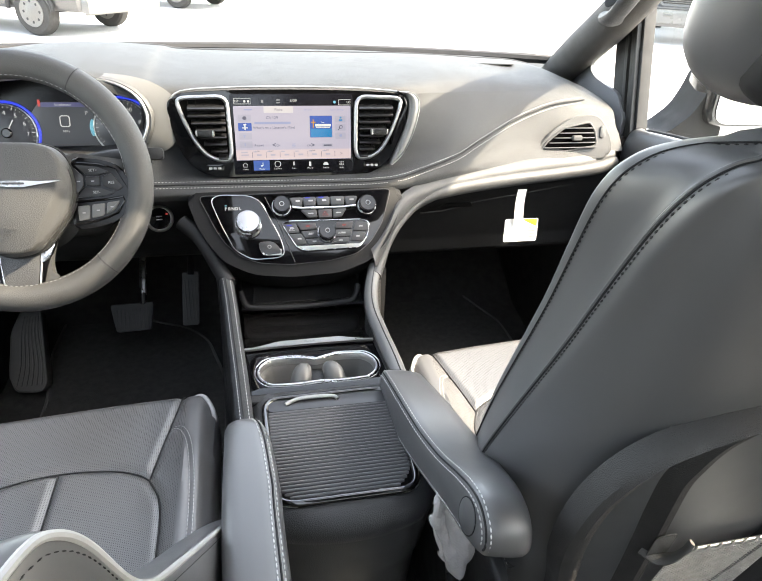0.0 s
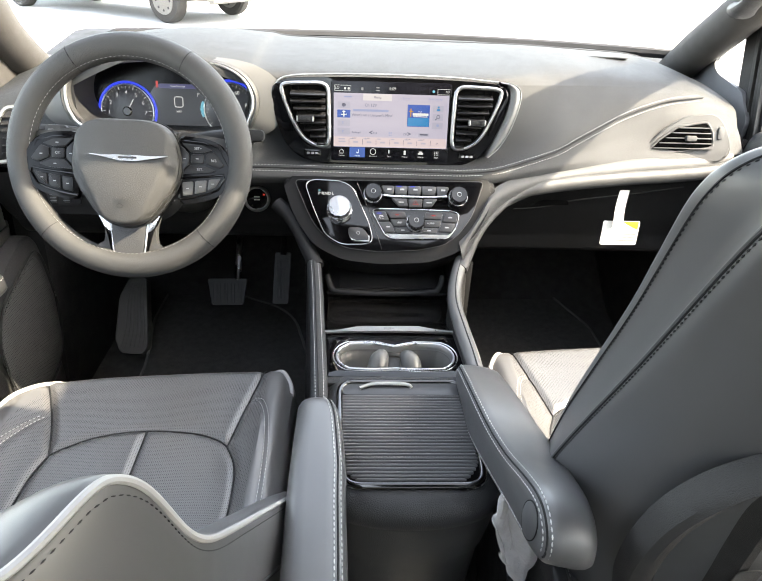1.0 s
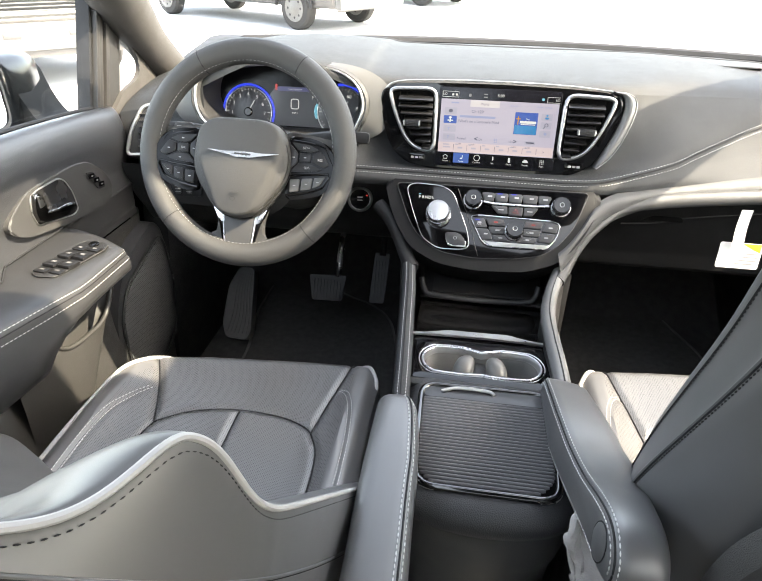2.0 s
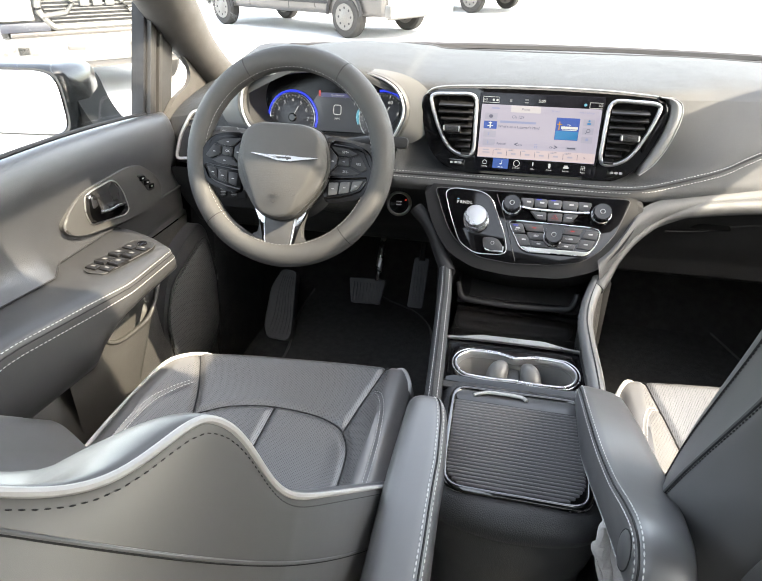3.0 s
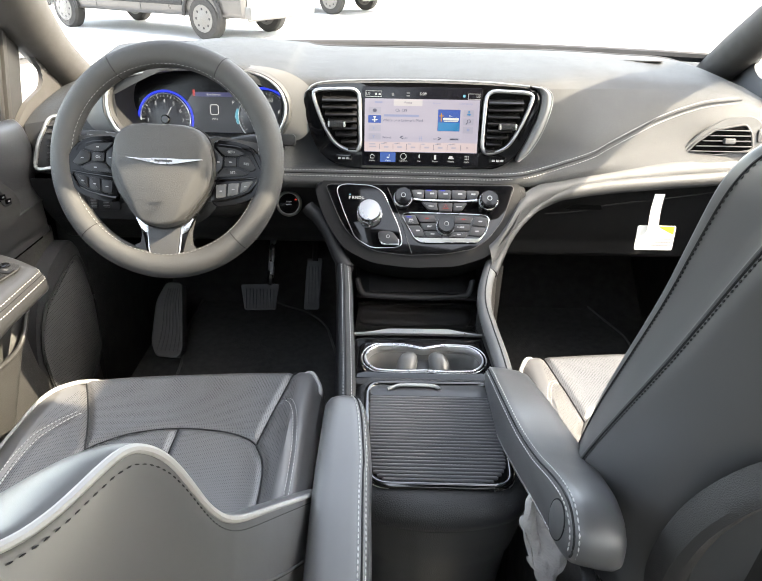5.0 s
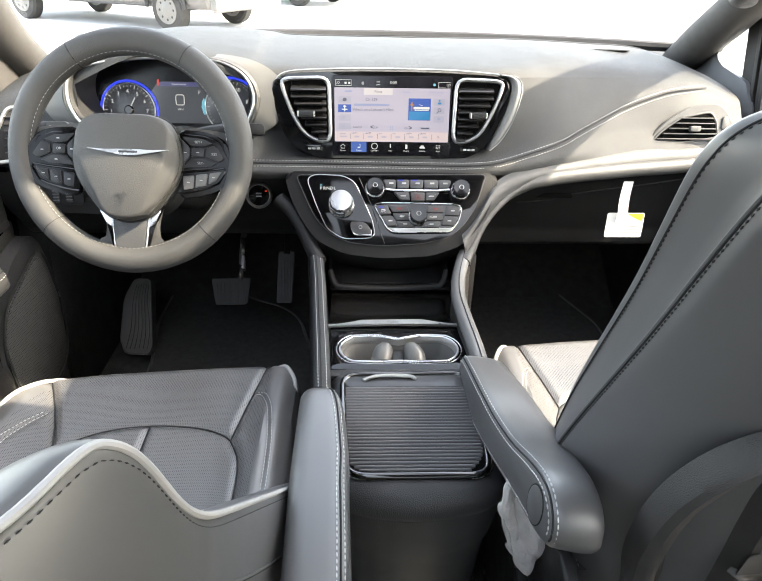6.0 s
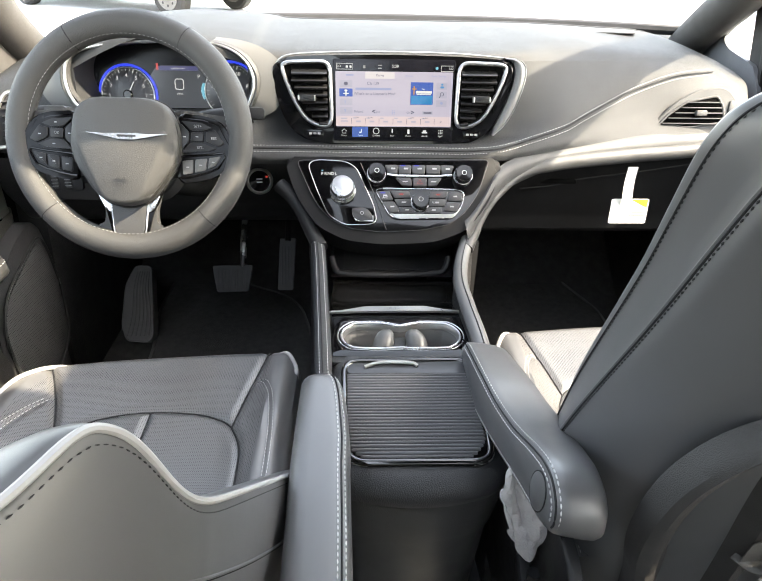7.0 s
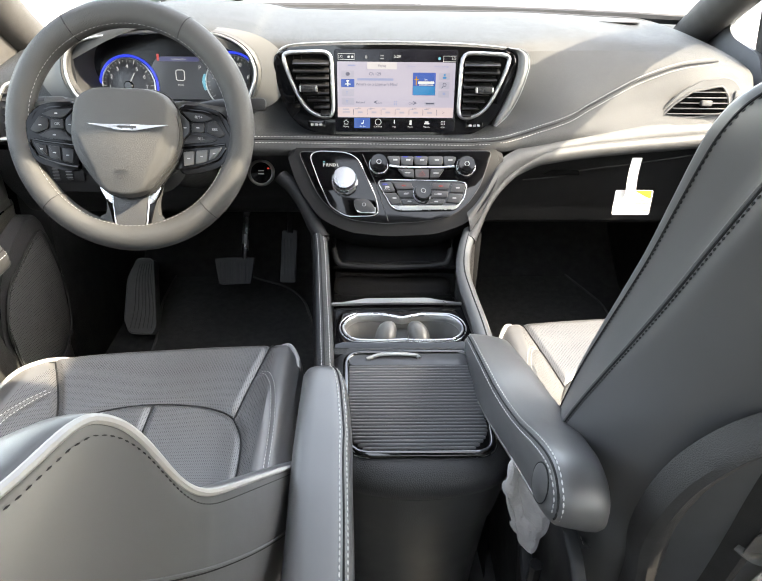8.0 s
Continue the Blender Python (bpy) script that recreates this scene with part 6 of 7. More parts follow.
def pring(v):
    xl, xs = pedge(v), pseam(v)
    ob_ = -0.130 + 0.17 * 0.53 * v
    xb = min(xl, 0.20)
    h = [(0.39, 0.012), (0.31, 0.016), (min(xl + 0.06, 0.30), 0.036), (xl + 0.022, 0.050), (xl + 0.007, 0.053), (xl, 0.047), (xl * 0.62 + xs * 0.38, 0.030), (xs + 0.001 + max(0, xl - 0.18) * 0.2, 0.010), (xs, 0.0), (xs + 0.003, -0.012), (xs + 0.018, ob_ * 0.42), (xs + 0.045, ob_ * 0.76), (xs + 0.085, ob_ * 0.94), (0.31, ob_), (0.39, ob_ * 1.01)]
    h = h + [(0.78 - x, o) for x, o in h[-2:0:-1]]
    return cr([pat_(v, x, o) for x, o in h], 3, True)


vv = [-0.25 + 1.13 * i / 54 for i in range(54)] + [1 - 0.12 * (1 - i / 26) ** 2 for i in range(27)]
last = len(vv) - 1
rows = [pring(v) for v in vv]
c = sum(rows[-1], Vector()) / len(rows[-1])
for q, up in ((0.95, 0.004), (0.8, 0.009), (0.4, 0.013), (0.04, 0.014)):
    rows.append([c + (p - c) * q + Vector((0, 0, up)) for p in rows[last]])
part("backrest", grid_bm(rows, True, True), LEATHER, pseat, "smooth grey leather backrest", angle=70)
# stitched seam between the side and the back panel
wl = [r[24].copy() for r in rows[9:last + 3]]
part("back_welt", tube([p + kp.n * 0.0022 + Vector((-0.0004, 0, 0)) for p in wl], 0.0017, n=8), LEATHER, pseat)
part("back_welt_groove", tube([p + kp.n * 0.0002 + Vector((-0.0004, 0, 0)) for p in wl], 0.0009, n=6), SEAM, pseat)
part("back_welt_stitching", dashes([p + kp.n * -0.0026 + Vector((-0.0006, 0, 0)) for p in wl], 0.0030, 0.0024, 0.0007), SEAM, pseat)
el = [r[16].lerp(r[17], 0.4) + Vector((-0.0006, 0, 0)) for r in rows[12:last - 3]] + [rows[last + 1][k] + Vector((0, 0, 0.0006)) for k in range(19, 46)]
part("back_edge_seam", tube(el, 0.0008, n=5), SEAM, pseat)
part("back_edge_stitching", dashes([p + kp.n * -0.002 for p in el], 0.0026, 0.0026, 0.0005), SEAM, pseat)
# moulded shell low on the back, with a net pocket
by_ = Vector((0, -0.2309, 0.973))
BK = Matrix.Translation((0.39, 0.2231, 0.3853)) @ Matrix((Vector((1, 0, 0)), by_, Vector((1, 0, 0)).cross(by_))).transposed().to_4x4()
SHELL = mat("shell_plastic", (0.034, 0.032, 0.031), 0.62, grain=0.6, grain_scale=900, vary=0.08)
PANELG = mat("seat_back_panel", (0.085, 0.081, 0.075), 0.6, grain=0.4, grain_scale=900, vary=0.08)


def arch(pts):
    return cr([(x, y, 0) for x, y in pts] + [(-x, y, 0) for x, y in pts[-2::-1]], 6)


outer = arch([(-0.150, -0.10), (-0.165, -0.03), (-0.180, 0.045), (-0.199, 0.115), (-0.207, 0.175), (-0.206, 0.230), (-0.196, 0.268), (-0.178, 0.297), (-0.150, 0.318), (-0.10, 0.340), (0, 0.356)])
inner_ = arch([(-0.045, -0.10), (-0.055, -0.03), (-0.068, 0.045), (-0.080, 0.115), (-0.093, 0.178), (-0.105, 0.240), (-0.104, 0.268), (-0.100, 0.291), (-0.090, 0.310), (-0.06, 0.332), (0, 0.342)])
prof = [(0.0, -0.014), (0.0, 0.002), (0.03, 0.010), (0.10, 0.014), (0.19, 0.012), (0.25, 0.0), (0.45, -0.022), (0.7, -0.020), (0.93, 0.004), (1.0, 0.004), (1.0, -0.03)]
part("back_shell", grid_bm([[BK @ (p.lerp(q, k) + Vector((0, 0, z_))) for p, q in zip(outer, inner_)] for k, z_ in prof]), SHELL, pseat, "grey moulded shell of the backrest")
part("back_panel", slab(soft([(-0.115, -0.12), (0.115, -0.12), (0.115, 0.345), (-0.115, 0.345)], 0.03), 0.006, BK @ pose(0, 0, -0.026), 0.002), PANELG, pseat, "flat grey back panel")
part("bag_hook", tube([BK @ Vector(p) for p in cr([(-0.088, 0.098, -0.004), (-0.078, 0.099, 0.010), (-0.069, 0.110, 0.016), (-0.063, 0.128, 0.017), (-0.060, 0.140, 0.015)], 6)], [0.011 - 0.007 * i / 24 for i in range(25)], n=10, flat=0.5), PANELG, pseat, "grey plastic bag hook")
part("hook_recess", slab(rr(0.024, 0.050, 0.008), 0.001, BK @ pose(-0.082, 0.122, 0.0062, 0, 0, 8), 0.0), PANELG, pseat)
net = thing("net_pocket", tuple(BK @ Vector((0.0, 0.0, 0.0))), "woven elastic net pocket on the seat back", "net pocket")
NETM = mat("net_cord", (0.36, 0.34, 0.31), 0.8, vary=0.2, vary_scale=80)


def nety(x):
    return 0.090 + 0.4 * (x ** 2)


rim = [BK @ Vector((x, nety(x), 0.004)) for x in np.linspace(-0.04, 0.10, 30)]
part("rim_cord", tube(rim, 0.0024, n=8), SATIN, net, "pale rim cord")
bm = bmesh.new()


def add_to(bm, q):
    tmp_me = bpy.data.meshes.new("tmp")
    q.to_mesh(tmp_me)
    q.free()
    bm.from_mesh(tmp_me)
    bpy.data.meshes.remove(tmp_me)


for i in range(9):
    x0 = -0.036 + i * 0.0155
    add_to(bm, tube([BK @ Vector((x0 + 0.013 * k / 8, nety(x0 + 0.013 * k / 8) - 0.0042 * math.cos(k / 8 * math.pi), 0.004 + 0.0036 * math.sin(k / 8 * math.pi))) for k in range(9)], 0.0011, n=5))
part("rim_wrap", bm, NETM, net)
bm = bmesh.new()
for i in range(38):
    row = [BK @ Vector((x, nety(x) - 0.006 - i * 0.0046 + 0.0004 * (-1) ** k, 0.003 + 0.0007 * (-1) ** k)) for k, x in enumerate(np.linspace(-0.045 + 0.0003 * i, 0.10, 60))]
    add_to(bm, tube(row, 0.0013, n=4))
tagged(part("net", bm, NETM, net, "woven cord mesh"), kind="stuff")
# armrest, rising towards the backrest
side = cr([(-0.009, 0.5638, 0.4547), (-0.009, 0.5581, 0.4758), (-0.009, 0.5336, 0.4881), (-0.0071, 0.4439, 0.5118), (-0.0028, 0.381, 0.5235), (-0.0001, 0.3147, 0.5473), (0.0, 0.252, 0.582), (0.0, 0.215, 0.599), (0.0, 0.19, 0.601), (0.0, 0.171, 0.588), (0.0, 0.167, 0.566), (0.0, 0.18, 0.546), (0.0, 0.21, 0.528), (0.0, 0.26, 0.506), (-0.0007, 0.3382, 0.4704), (-0.0051, 0.4128, 0.4449), (-0.0089, 0.4895, 0.4278), (-0.009, 0.5487, 0.43)], 5, True)


def inset(k):
    out = []
    for i, p in enumerate(side):
        t = (side[(i + 1) % len(side)] - side[i - 1]).normalized()
        out.append(p + Vector((0, t.z, -t.y)) * k)
    return out


if (inset(0.01)[25] - Vector((0, 0.3, 0.5))).length > (side[25] - Vector((0, 0.3, 0.5))).length:
    sgn = -1
else:
    sgn = 1
part("recliner_cover", slab(soft([(0.15, 0.16), (0.33, 0.16), (0.385, 0.30), (0.335, 0.405), (0.285, 0.435), (0.225, 0.432), (0.165, 0.36)], 0.03), 0.014, Matrix.Translation((0.168, 0, 0)) @ Matrix(((0, 0, -1, 0), (1, 0, 0, 0), (0, 1, 0, 0), (0, 0, 0, 1))), 0.006, 3), PLASTIC, pseat, "black plastic recliner cover")
AX0, AW = 0.1280, 0.031
rows = []
for x_, k in ((-1.0, 0.014), (-0.97, 0.009), (-0.90, 0.0045), (-0.78, 0.0012), (-0.5, 0.0), (0, -0.001), (0.5, 0.0), (0.78, 0.003), (0.92, 0.009), (1.0, 0.02)):
    rows.append([p + Vector((AX0 + x_ * AW * (float(np.interp(p.y, [0.16, 0.20, 0.25, 0.30, 0.36, 0.45, 0.56], [0.62, 0.74, 1.02, 1.36, 1.60, 1.48, 1.2])) if x_ > 0 else 1), 0, -0.006 * (x_ + 1))) for p in inset(sgn * k)])
ar = part("armrest", grid_bm(rows, True, True), LEATHER, pseat, "padded grey leather armrest, folded down")
top_ = range(2, 53)
l1 = [inset(sgn * 0.0088)[i] + Vector((AX0 - 0.972 * AW - 0.0006, 0, 0)) for i in top_]
l2 = [inset(sgn * 0.0022)[i] + Vector((AX0 - 0.80 * AW, 0, 0)) + Vector((0, 0, 0.0004)) for i in top_]
lm = [inset(sgn * 0.0052)[i] + Vector((AX0 - 0.905 * AW, 0, 0)) for i in top_]
part("armrest_seam", tube(lm, 0.0011, n=5), SEAM, ar)
for ln in (l1, l2):
    part("armrest_stitching", dashes(ln, 0.0042, 0.002, 0.00075), THREAD, ar)
lb = [inset(sgn * 0.012)[i] + Vector((AX0 - 0.99 * AW - 0.0004, 0, 0)) for i in range(60, 85)]
part("armrest_stitching", dashes(lb, 0.0042, 0.002, 0.0006), THREAD, ar)
PB = plane_at((AX0 - AW - 0.0002, 0.210, 0.564), (-1, 0, 0))
part("pivot_cap", turned([(0.026, 0), (0.026, 0.0006), (0.0245, 0.0012), (0.0005, 0.0016)], PB @ pose(0, 0, 0, 0, 0, -25) @ Matrix.Diagonal((0.62, 1.0, 1, 1)), 36), LEATHER, ar, "oval pivot cover")
part("pivot_gap", tube([PB @ pose(0, 0, 0, 0, 0, -25) @ Vector((0.0166 * math.cos(a), 0.0268 * math.sin(a), 0.0)) for a in np.linspace(0, 6.2832, 40)[:-1]], 0.0008, True, 5), SEAM, ar)


def pillow(c, half, e1=0.55, e2=0.75, n=40, m=24):
    """A soft block: half sizes across, up and through, about c."""
    rows = []
    for j in range(m + 1):
        t = math.pi * (j / m - 0.5) * 0.998
        row = []
        for i in range(n):
            a = 2 * math.pi * i / n
            sp = lambda v, e: math.copysign(abs(v) ** e, v)
            row.append(c + Vector((half[0] * sp(math.cos(a), e1) * sp(math.cos(t), e2), 0, 0)) + kp.d * half[1] * sp(math.sin(a), e1) * sp(math.cos(t), e2) + kp.n * half[2] * sp(math.sin(t), 0.9))
        rows.append(row)
    return rows


hc_ = kp.o + kp.d * 0.604 + kp.n * 0.135 + Vector((0.003, 0, 0))
hr = part("headrest", grid_bm(pillow(hc_, (0.152, 0.124, 0.064), 0.42, 0.55), True, True), LEATHER, pseat, "grey leather headrest", angle=60)
hs_ = [p + kp.n * -0.0005 for p in pillow(hc_, (0.1525, 0.1245, 0.0642), 0.42, 0.55)[6]]
part("headrest_seam", tube(hs_, 0.0012, True, 5), SEAM, hr)
part("headrest_insert", grid_bm(pillow(kp.o + kp.d * 0.530 + kp.n * 0.092 + Vector((0.002, 0, 0)), (0.128, 0.034, 0.036), 0.6, 0.7), True, True), BLACK, hr, "black plastic headrest insert", angle=60)
for s in (-1, 1):
    part("headrest_post", tube([kp.at(0.46, s * 0.3, 0.0), kp.at(0.56, s * 0.3, 0.13)], 0.006, n=8), CHROME, pseat)
part("recline_lever", tube(cr([(0.150, 0.33, 0.30), (0.147, 0.27, 0.27), (0.146, 0.22, 0.24)], 5), 0.010, n=8, flat=0.6), BLACK, pseat, "black seat lever")
part("belt_buckle_stalk", tube(cr([(0.152, 0.30, 0.16), (0.150, 0.29, 0.26), (0.148, 0.285, 0.33)], 5), 0.008, n=8), BLACK, pseat)
# cloth wedged beside the seat
rr_ = random.Random(4)
crow = []
for i in range(18):
    v = i / 17
    w = 0.006 + 0.018 * math.sin(min(v * 1.25, 1) * math.pi * 0.62) - 0.003 * max(0, v - 0.75) * 4
    row = []
    for j in range(13):
        u = -1 + 2 * j / 12
        x = 0.103 + 0.033 * v + u * w
        y = 0.30 + 0.008 * math.sin(u * 3 + v * 4) + 0.005 * math.sin(u * 7 - v * 9) + 0.003 * math.sin(u * 13 + v * 21) + rr_.uniform(-0.0015, 0.0015)
        z = 0.515 - 0.165 * v + 0.030 * u * u * v
        row.append((x, y, z))
    crow.append(row)
cl = part("cleaning_cloth", grid_bm(crow), CLOTH)
sol = cl.modifiers.new("thickness", "SOLIDIFY")
sol.thickness = 0.006
sub = cl.modifiers.new("smooth", "SUBSURF")
sub.levels = sub.render_levels = 1
tagged(cl, "crumpled grey microfibre cloth tucked beside the seat", "cloth")

# ---- doors ----
def door_frame(s, x):
    """Local axes of a door: u along the car, v up, w into the cabin."""
    if s < 0:
        return Matrix.Translation((x, 0, 0)) @ Matrix(((0, 0, 1, 0), (1, 0, 0, 0), (0, 1, 0, 0), (0, 0, 0, 1)))
    return Matrix.Translation((x, 0, 0)) @ Matrix(((0, 0, -1, 0), (-1, 0, 0, 0), (0, 1, 0, 0), (0, 0, 0, 1)))


DOORARM = mat("door_arm_leather", (0.027, 0.0273, 0.0285), 0.45, coat=0.25, coat_rough=0.36, grain=0.06, grain_scale=1800, leather=True, vary=0.08)
DOORV = mat("door_vinyl", (0.033, 0.034, 0.0368), 0.40, coat=0.7, coat_rough=0.42, grain=0.45, grain_scale=450, leather=True, vary=0.06)


def make_door(name, s, x, y_end, label):
    """s: -1 on the driver's side. x: the inner face; y_end: its front end."""
    th = thing(name, (x, 0.4, -0.05), label, "car door", "front doors")

    def at(y, z, w):
        return Vector((x - s * w, y, z))
    ys = np.concatenate([np.linspace(-0.08, 0.66, 30), np.linspace(0.668, 0.76, 18), np.linspace(0.78, y_end, 12)])
    wide = 1.42 if s < 0 else 1.0

    def arm(y):
        return max(0.0, min(1.0, (0.742 - y) / 0.05)) ** 0.5 if s < 0 else max(0.0, min(1.0, (0.83 - y) / 0.14)) ** 0.6

    def sill(y):
        return (0.742 if s < 0 else 0.728) - 0.028 * max(0, (y - 0.55) / 0.45) ** 2

    def flare(y):
        return max(0.0, min(1.0, (0.572 - y) / 0.03)) if s < 0 else 0.0

    def lift(y):
        return 0.020 * max(0.0, min(1.0, (0.565 - y) / 0.225)) if s < 0 else 0.0

    rows_up, rows_arm, rows_low = [], [], []
    for y in ys:
        e = max(0.0, (y - (y_end - 0.05)) / 0.05) ** 2 * 0.05
        a = arm(y)
        t = sill(y)
        # behind the switches the panel swells out and the armrest climbs and deepens
        g, up = flare(y), lift(y)
        rows_up.append(cr([at(y, t, -0.012 - e), at(y, t + 0.004, 0.006 - e), at(y, t - 0.012, 0.022 - e), at(y, t - 0.05, 0.030 - e), at(y, t - 0.10, 0.022 - e), at(y, 0.592, 0.016 + 0.012 * g - e), at(y, 0.552 + 0.0085 * g + up, 0.02 + 0.036 * g - e)], 4))
        q = a * wide * (1 - 9 * up)
        h = max(0.0, min(1.0, (0.575 - y) / 0.09)) if s < 0 else 0.0
        rows_arm.append(cr([at(y, 0.556 + up, 0.015 - e), at(y, 0.557 + up, 0.024 + 0.012 * q - e), at(y, 0.559 + up, 0.06 * q + 0.02 - e), at(y, 0.557 + up, 0.092 * q + 0.02 - e), at(y, 0.545 + up, 0.105 * q + 0.02 - e), at(y, 0.512 + up - 0.02 * h, 0.106 * q + 0.02 - e), at(y, 0.500 - 0.065 * h, (0.062 + 0.024 * h) * q + 0.018 - e), at(y, 0.49 - 0.08 * h, 0.02 + 0.05 * h - e)], 4))
        p = max(0.0, 1 - ((y - 0.45) / 0.36) ** 4)
        rows_low.append(cr([at(y, 0.49, 0.025 - e), at(y, 0.42, 0.02 + 0.01 * p - e), at(y, 0.34, 0.03 + 0.035 * p - e), at(y, 0.25, 0.045 + 0.035 * p - e), at(y, 0.12, 0.05 + 0.02 * p - e), at(y, 0.0, 0.04 - e), at(y, -0.04, 0.0)], 4))
    part("upper_panel", grid_bm(rows_up), DOORV, th, "grained charcoal upper door trim")
    part("arm_rest", grid_bm(rows_arm), DOORARM, th, "padded leather door armrest")
    part("lower_panel", grid_bm(rows_low), PLASTIC if s > 0 else mat("door_lower", (0.032, 0.031, 0.029), 0.5, grain=0.3, grain_scale=1000), th, "grey plastic lower door trim")
    part("outer_skin", slab([(-0.08, -0.1), (y_end + 0.2, -0.1), (y_end + 0.2, 0.70 if s < 0 else 0.655), (-0.08, 0.73 if s < 0 else 0.70)], 0.03, Matrix.Translation((x + s * 0.03, 0, 0)) @ Matrix(((0, 0, s, 0), (1, 0, 0, 0), (0, 1, 0, 0), (0, 0, 0, 1))), 0.004), mat("body_paint", (0.01, 0.012, 0.016), 0.15, coat=1.0, vary=0.02), th)
    lnp = [r_[16] + Vector((-s * 0.001, 0, 0.0)) for r_ in rows_arm if r_[16].y < (0.735 if s < 0 else 0.80)]
    part("arm_gap", tube([at(y, 0.5605 + lift(y), 0.0235 + 0.034 * flare(y)) for y in ys if y < 0.74], 0.0014, n=5), SEAM, th)
    for k in (15.2, 17.2):
        line = [r_[int(k)].lerp(r_[int(k) + 1], k % 1) for r_ in rows_arm if r_[16].y < (0.735 if s < 0 else 0.80)]
        part("arm_stitching", dashes([p + Vector((-s * 0.0008, 0, 0.0004)) for p in line], 0.005, 0.0024, 0.00065), THREAD, th)
    part("arm_seam", tube([p + Vector((0, 0, -0.0015)) for p in lnp], 0.0012, n=5), SEAM, th)
    part("window_seal", tube([at(y, sill(y) + 0.004, -0.012) for y in ys if y < y_end - 0.06], 0.0042, n=8), BLACK, th, "black glass seal")
    return th, at


DX = -0.792
ddoor, dat = make_door("driver_door", -1, DX, 1.03, "charcoal driver's door trim with switches and armrest")
DF = door_frame(-1, DX)


def dslab(o, depth, w0, bevel=0.002, sink=0.0, r=0.012):
    return slab(soft(o, r, 4), depth, DF @ pose(0, 0, w0), bevel, 3, sink)


cup_o = [(0.607, 0.619), (0.612, 0.601), (0.645, 0.583), (0.753, 0.565), (0.867, 0.553), (0.907, 0.570), (0.889, 0.614), (0.841, 0.652), (0.795, 0.659), (0.728, 0.657), (0.671, 0.655), (0.636, 0.638)]
cup = part("handle_bezel", dslab(cup_o, 0.030, 0.0, 0.004, 0.0, 0.02), mat("bezel_grey", (0.046, 0.0455, 0.0445), 0.42, grain=0.15, grain_scale=1100, vary=0.05), ddoor, "satin grey handle bezel")
part("bezel_edge", tube([DF @ Vector((*p, 0.0275)) for p in soft(cup_o, 0.02, 4)], 0.0012, True, 6), GREYPL, cup)
well_o = [(0.670, 0.647), (0.689, 0.651), (0.748, 0.652), (0.762, 0.643), (0.775, 0.618), (0.781, 0.581), (0.764, 0.576), (0.670, 0.595), (0.664, 0.623)]
part("handle_well", dslab(well_o, 0.0012, 0.0302, 0.0, 0, 0.008), mat("handle_well", (0.05, 0.05, 0.052), 0.25, 0.6, vary=0.05), cup)
part("handle_edge", tube([DF @ Vector((*p, 0.0312)) for p in soft(well_o, 0.008)], 0.0014, True, 8), SATIN, cup)
lev_o = [(0.672, 0.650), (0.688, 0.647), (0.692, 0.625), (0.694, 0.610), (0.719, 0.604), (0.758, 0.603), (0.766, 0.597), (0.751, 0.588), (0.669, 0.600), (0.664, 0.620)]
lever = part("door_handle", dslab(lev_o, 0.008, 0.0318, 0.003, 0, 0.006), mat("dark_chrome", (0.16, 0.16, 0.165), 0.22, 1.0, vary=0.03), cup, "chrome pull lever")
part("lever_bar", tube([DF @ Vector(p) for p in cr([(0.692, 0.611, 0.0395), (0.716, 0.607, 0.041), (0.745, 0.605, 0.041), (0.762, 0.600, 0.040)], 5)], 0.0024, n=8), CHROME, lever)
part("lever_tip", dslab([(0.675, 0.646), (0.686, 0.644), (0.689, 0.626), (0.675, 0.624)], 0.0014, 0.0397, 0.0006, 0, 0.003), CHROME, lever, "bright lever tip")
lockp = part("lock_switch", dslab([(0.825, 0.635), (0.844, 0.632), (0.874, 0.592), (0.853, 0.593)], 0.003, 0.0300, 0.001, 0, 0.004), BLACK, ddoor, "black lock switch")
for i in range(3):
    part("lock_key", box((0.016, 0.009, 0.003), DF @ pose(0.8365 + i * 0.0125, 0.6255 - i * 0.012, 0.0338, 0, 0, -8), 0.0012), GLOSS, lockp)
    part("lock_mark", box((0.005, 0.0024, 0.0006), DF @ pose(0.8365 + i * 0.0125, 0.6255 - i * 0.012, 0.0355, 0, 0, -8)), PRINT, lockp)
# window switches on the armrest top
SWMARK = mat("switch_print", (0.12, 0.12, 0.12), 0.6, vary=0.05)
SWKEY = mat("switch_black", (0.010, 0.010, 0.011), 0.45, vary=0.05, spec=0.3)
SWP = Matrix.Translation((DX, 0, 0.5590))
sw_o = [(0.079, 0.571), (0.093, 0.561), (0.124, 0.564), (0.147, 0.668), (0.142, 0.686), (0.108, 0.695), (0.093, 0.688), (0.079, 0.592)]
sw = part("switch_panel", slab(soft(sw_o, 0.008), 0.0035, SWP, 0.0015), PLASTIC, ddoor, "dark window switch panel")
part("panel_rim", tube([SWP @ Vector((*p, 0.0030)) for p in soft(sw_o, 0.008)], 0.0008, True, 6), GREYPL, sw)
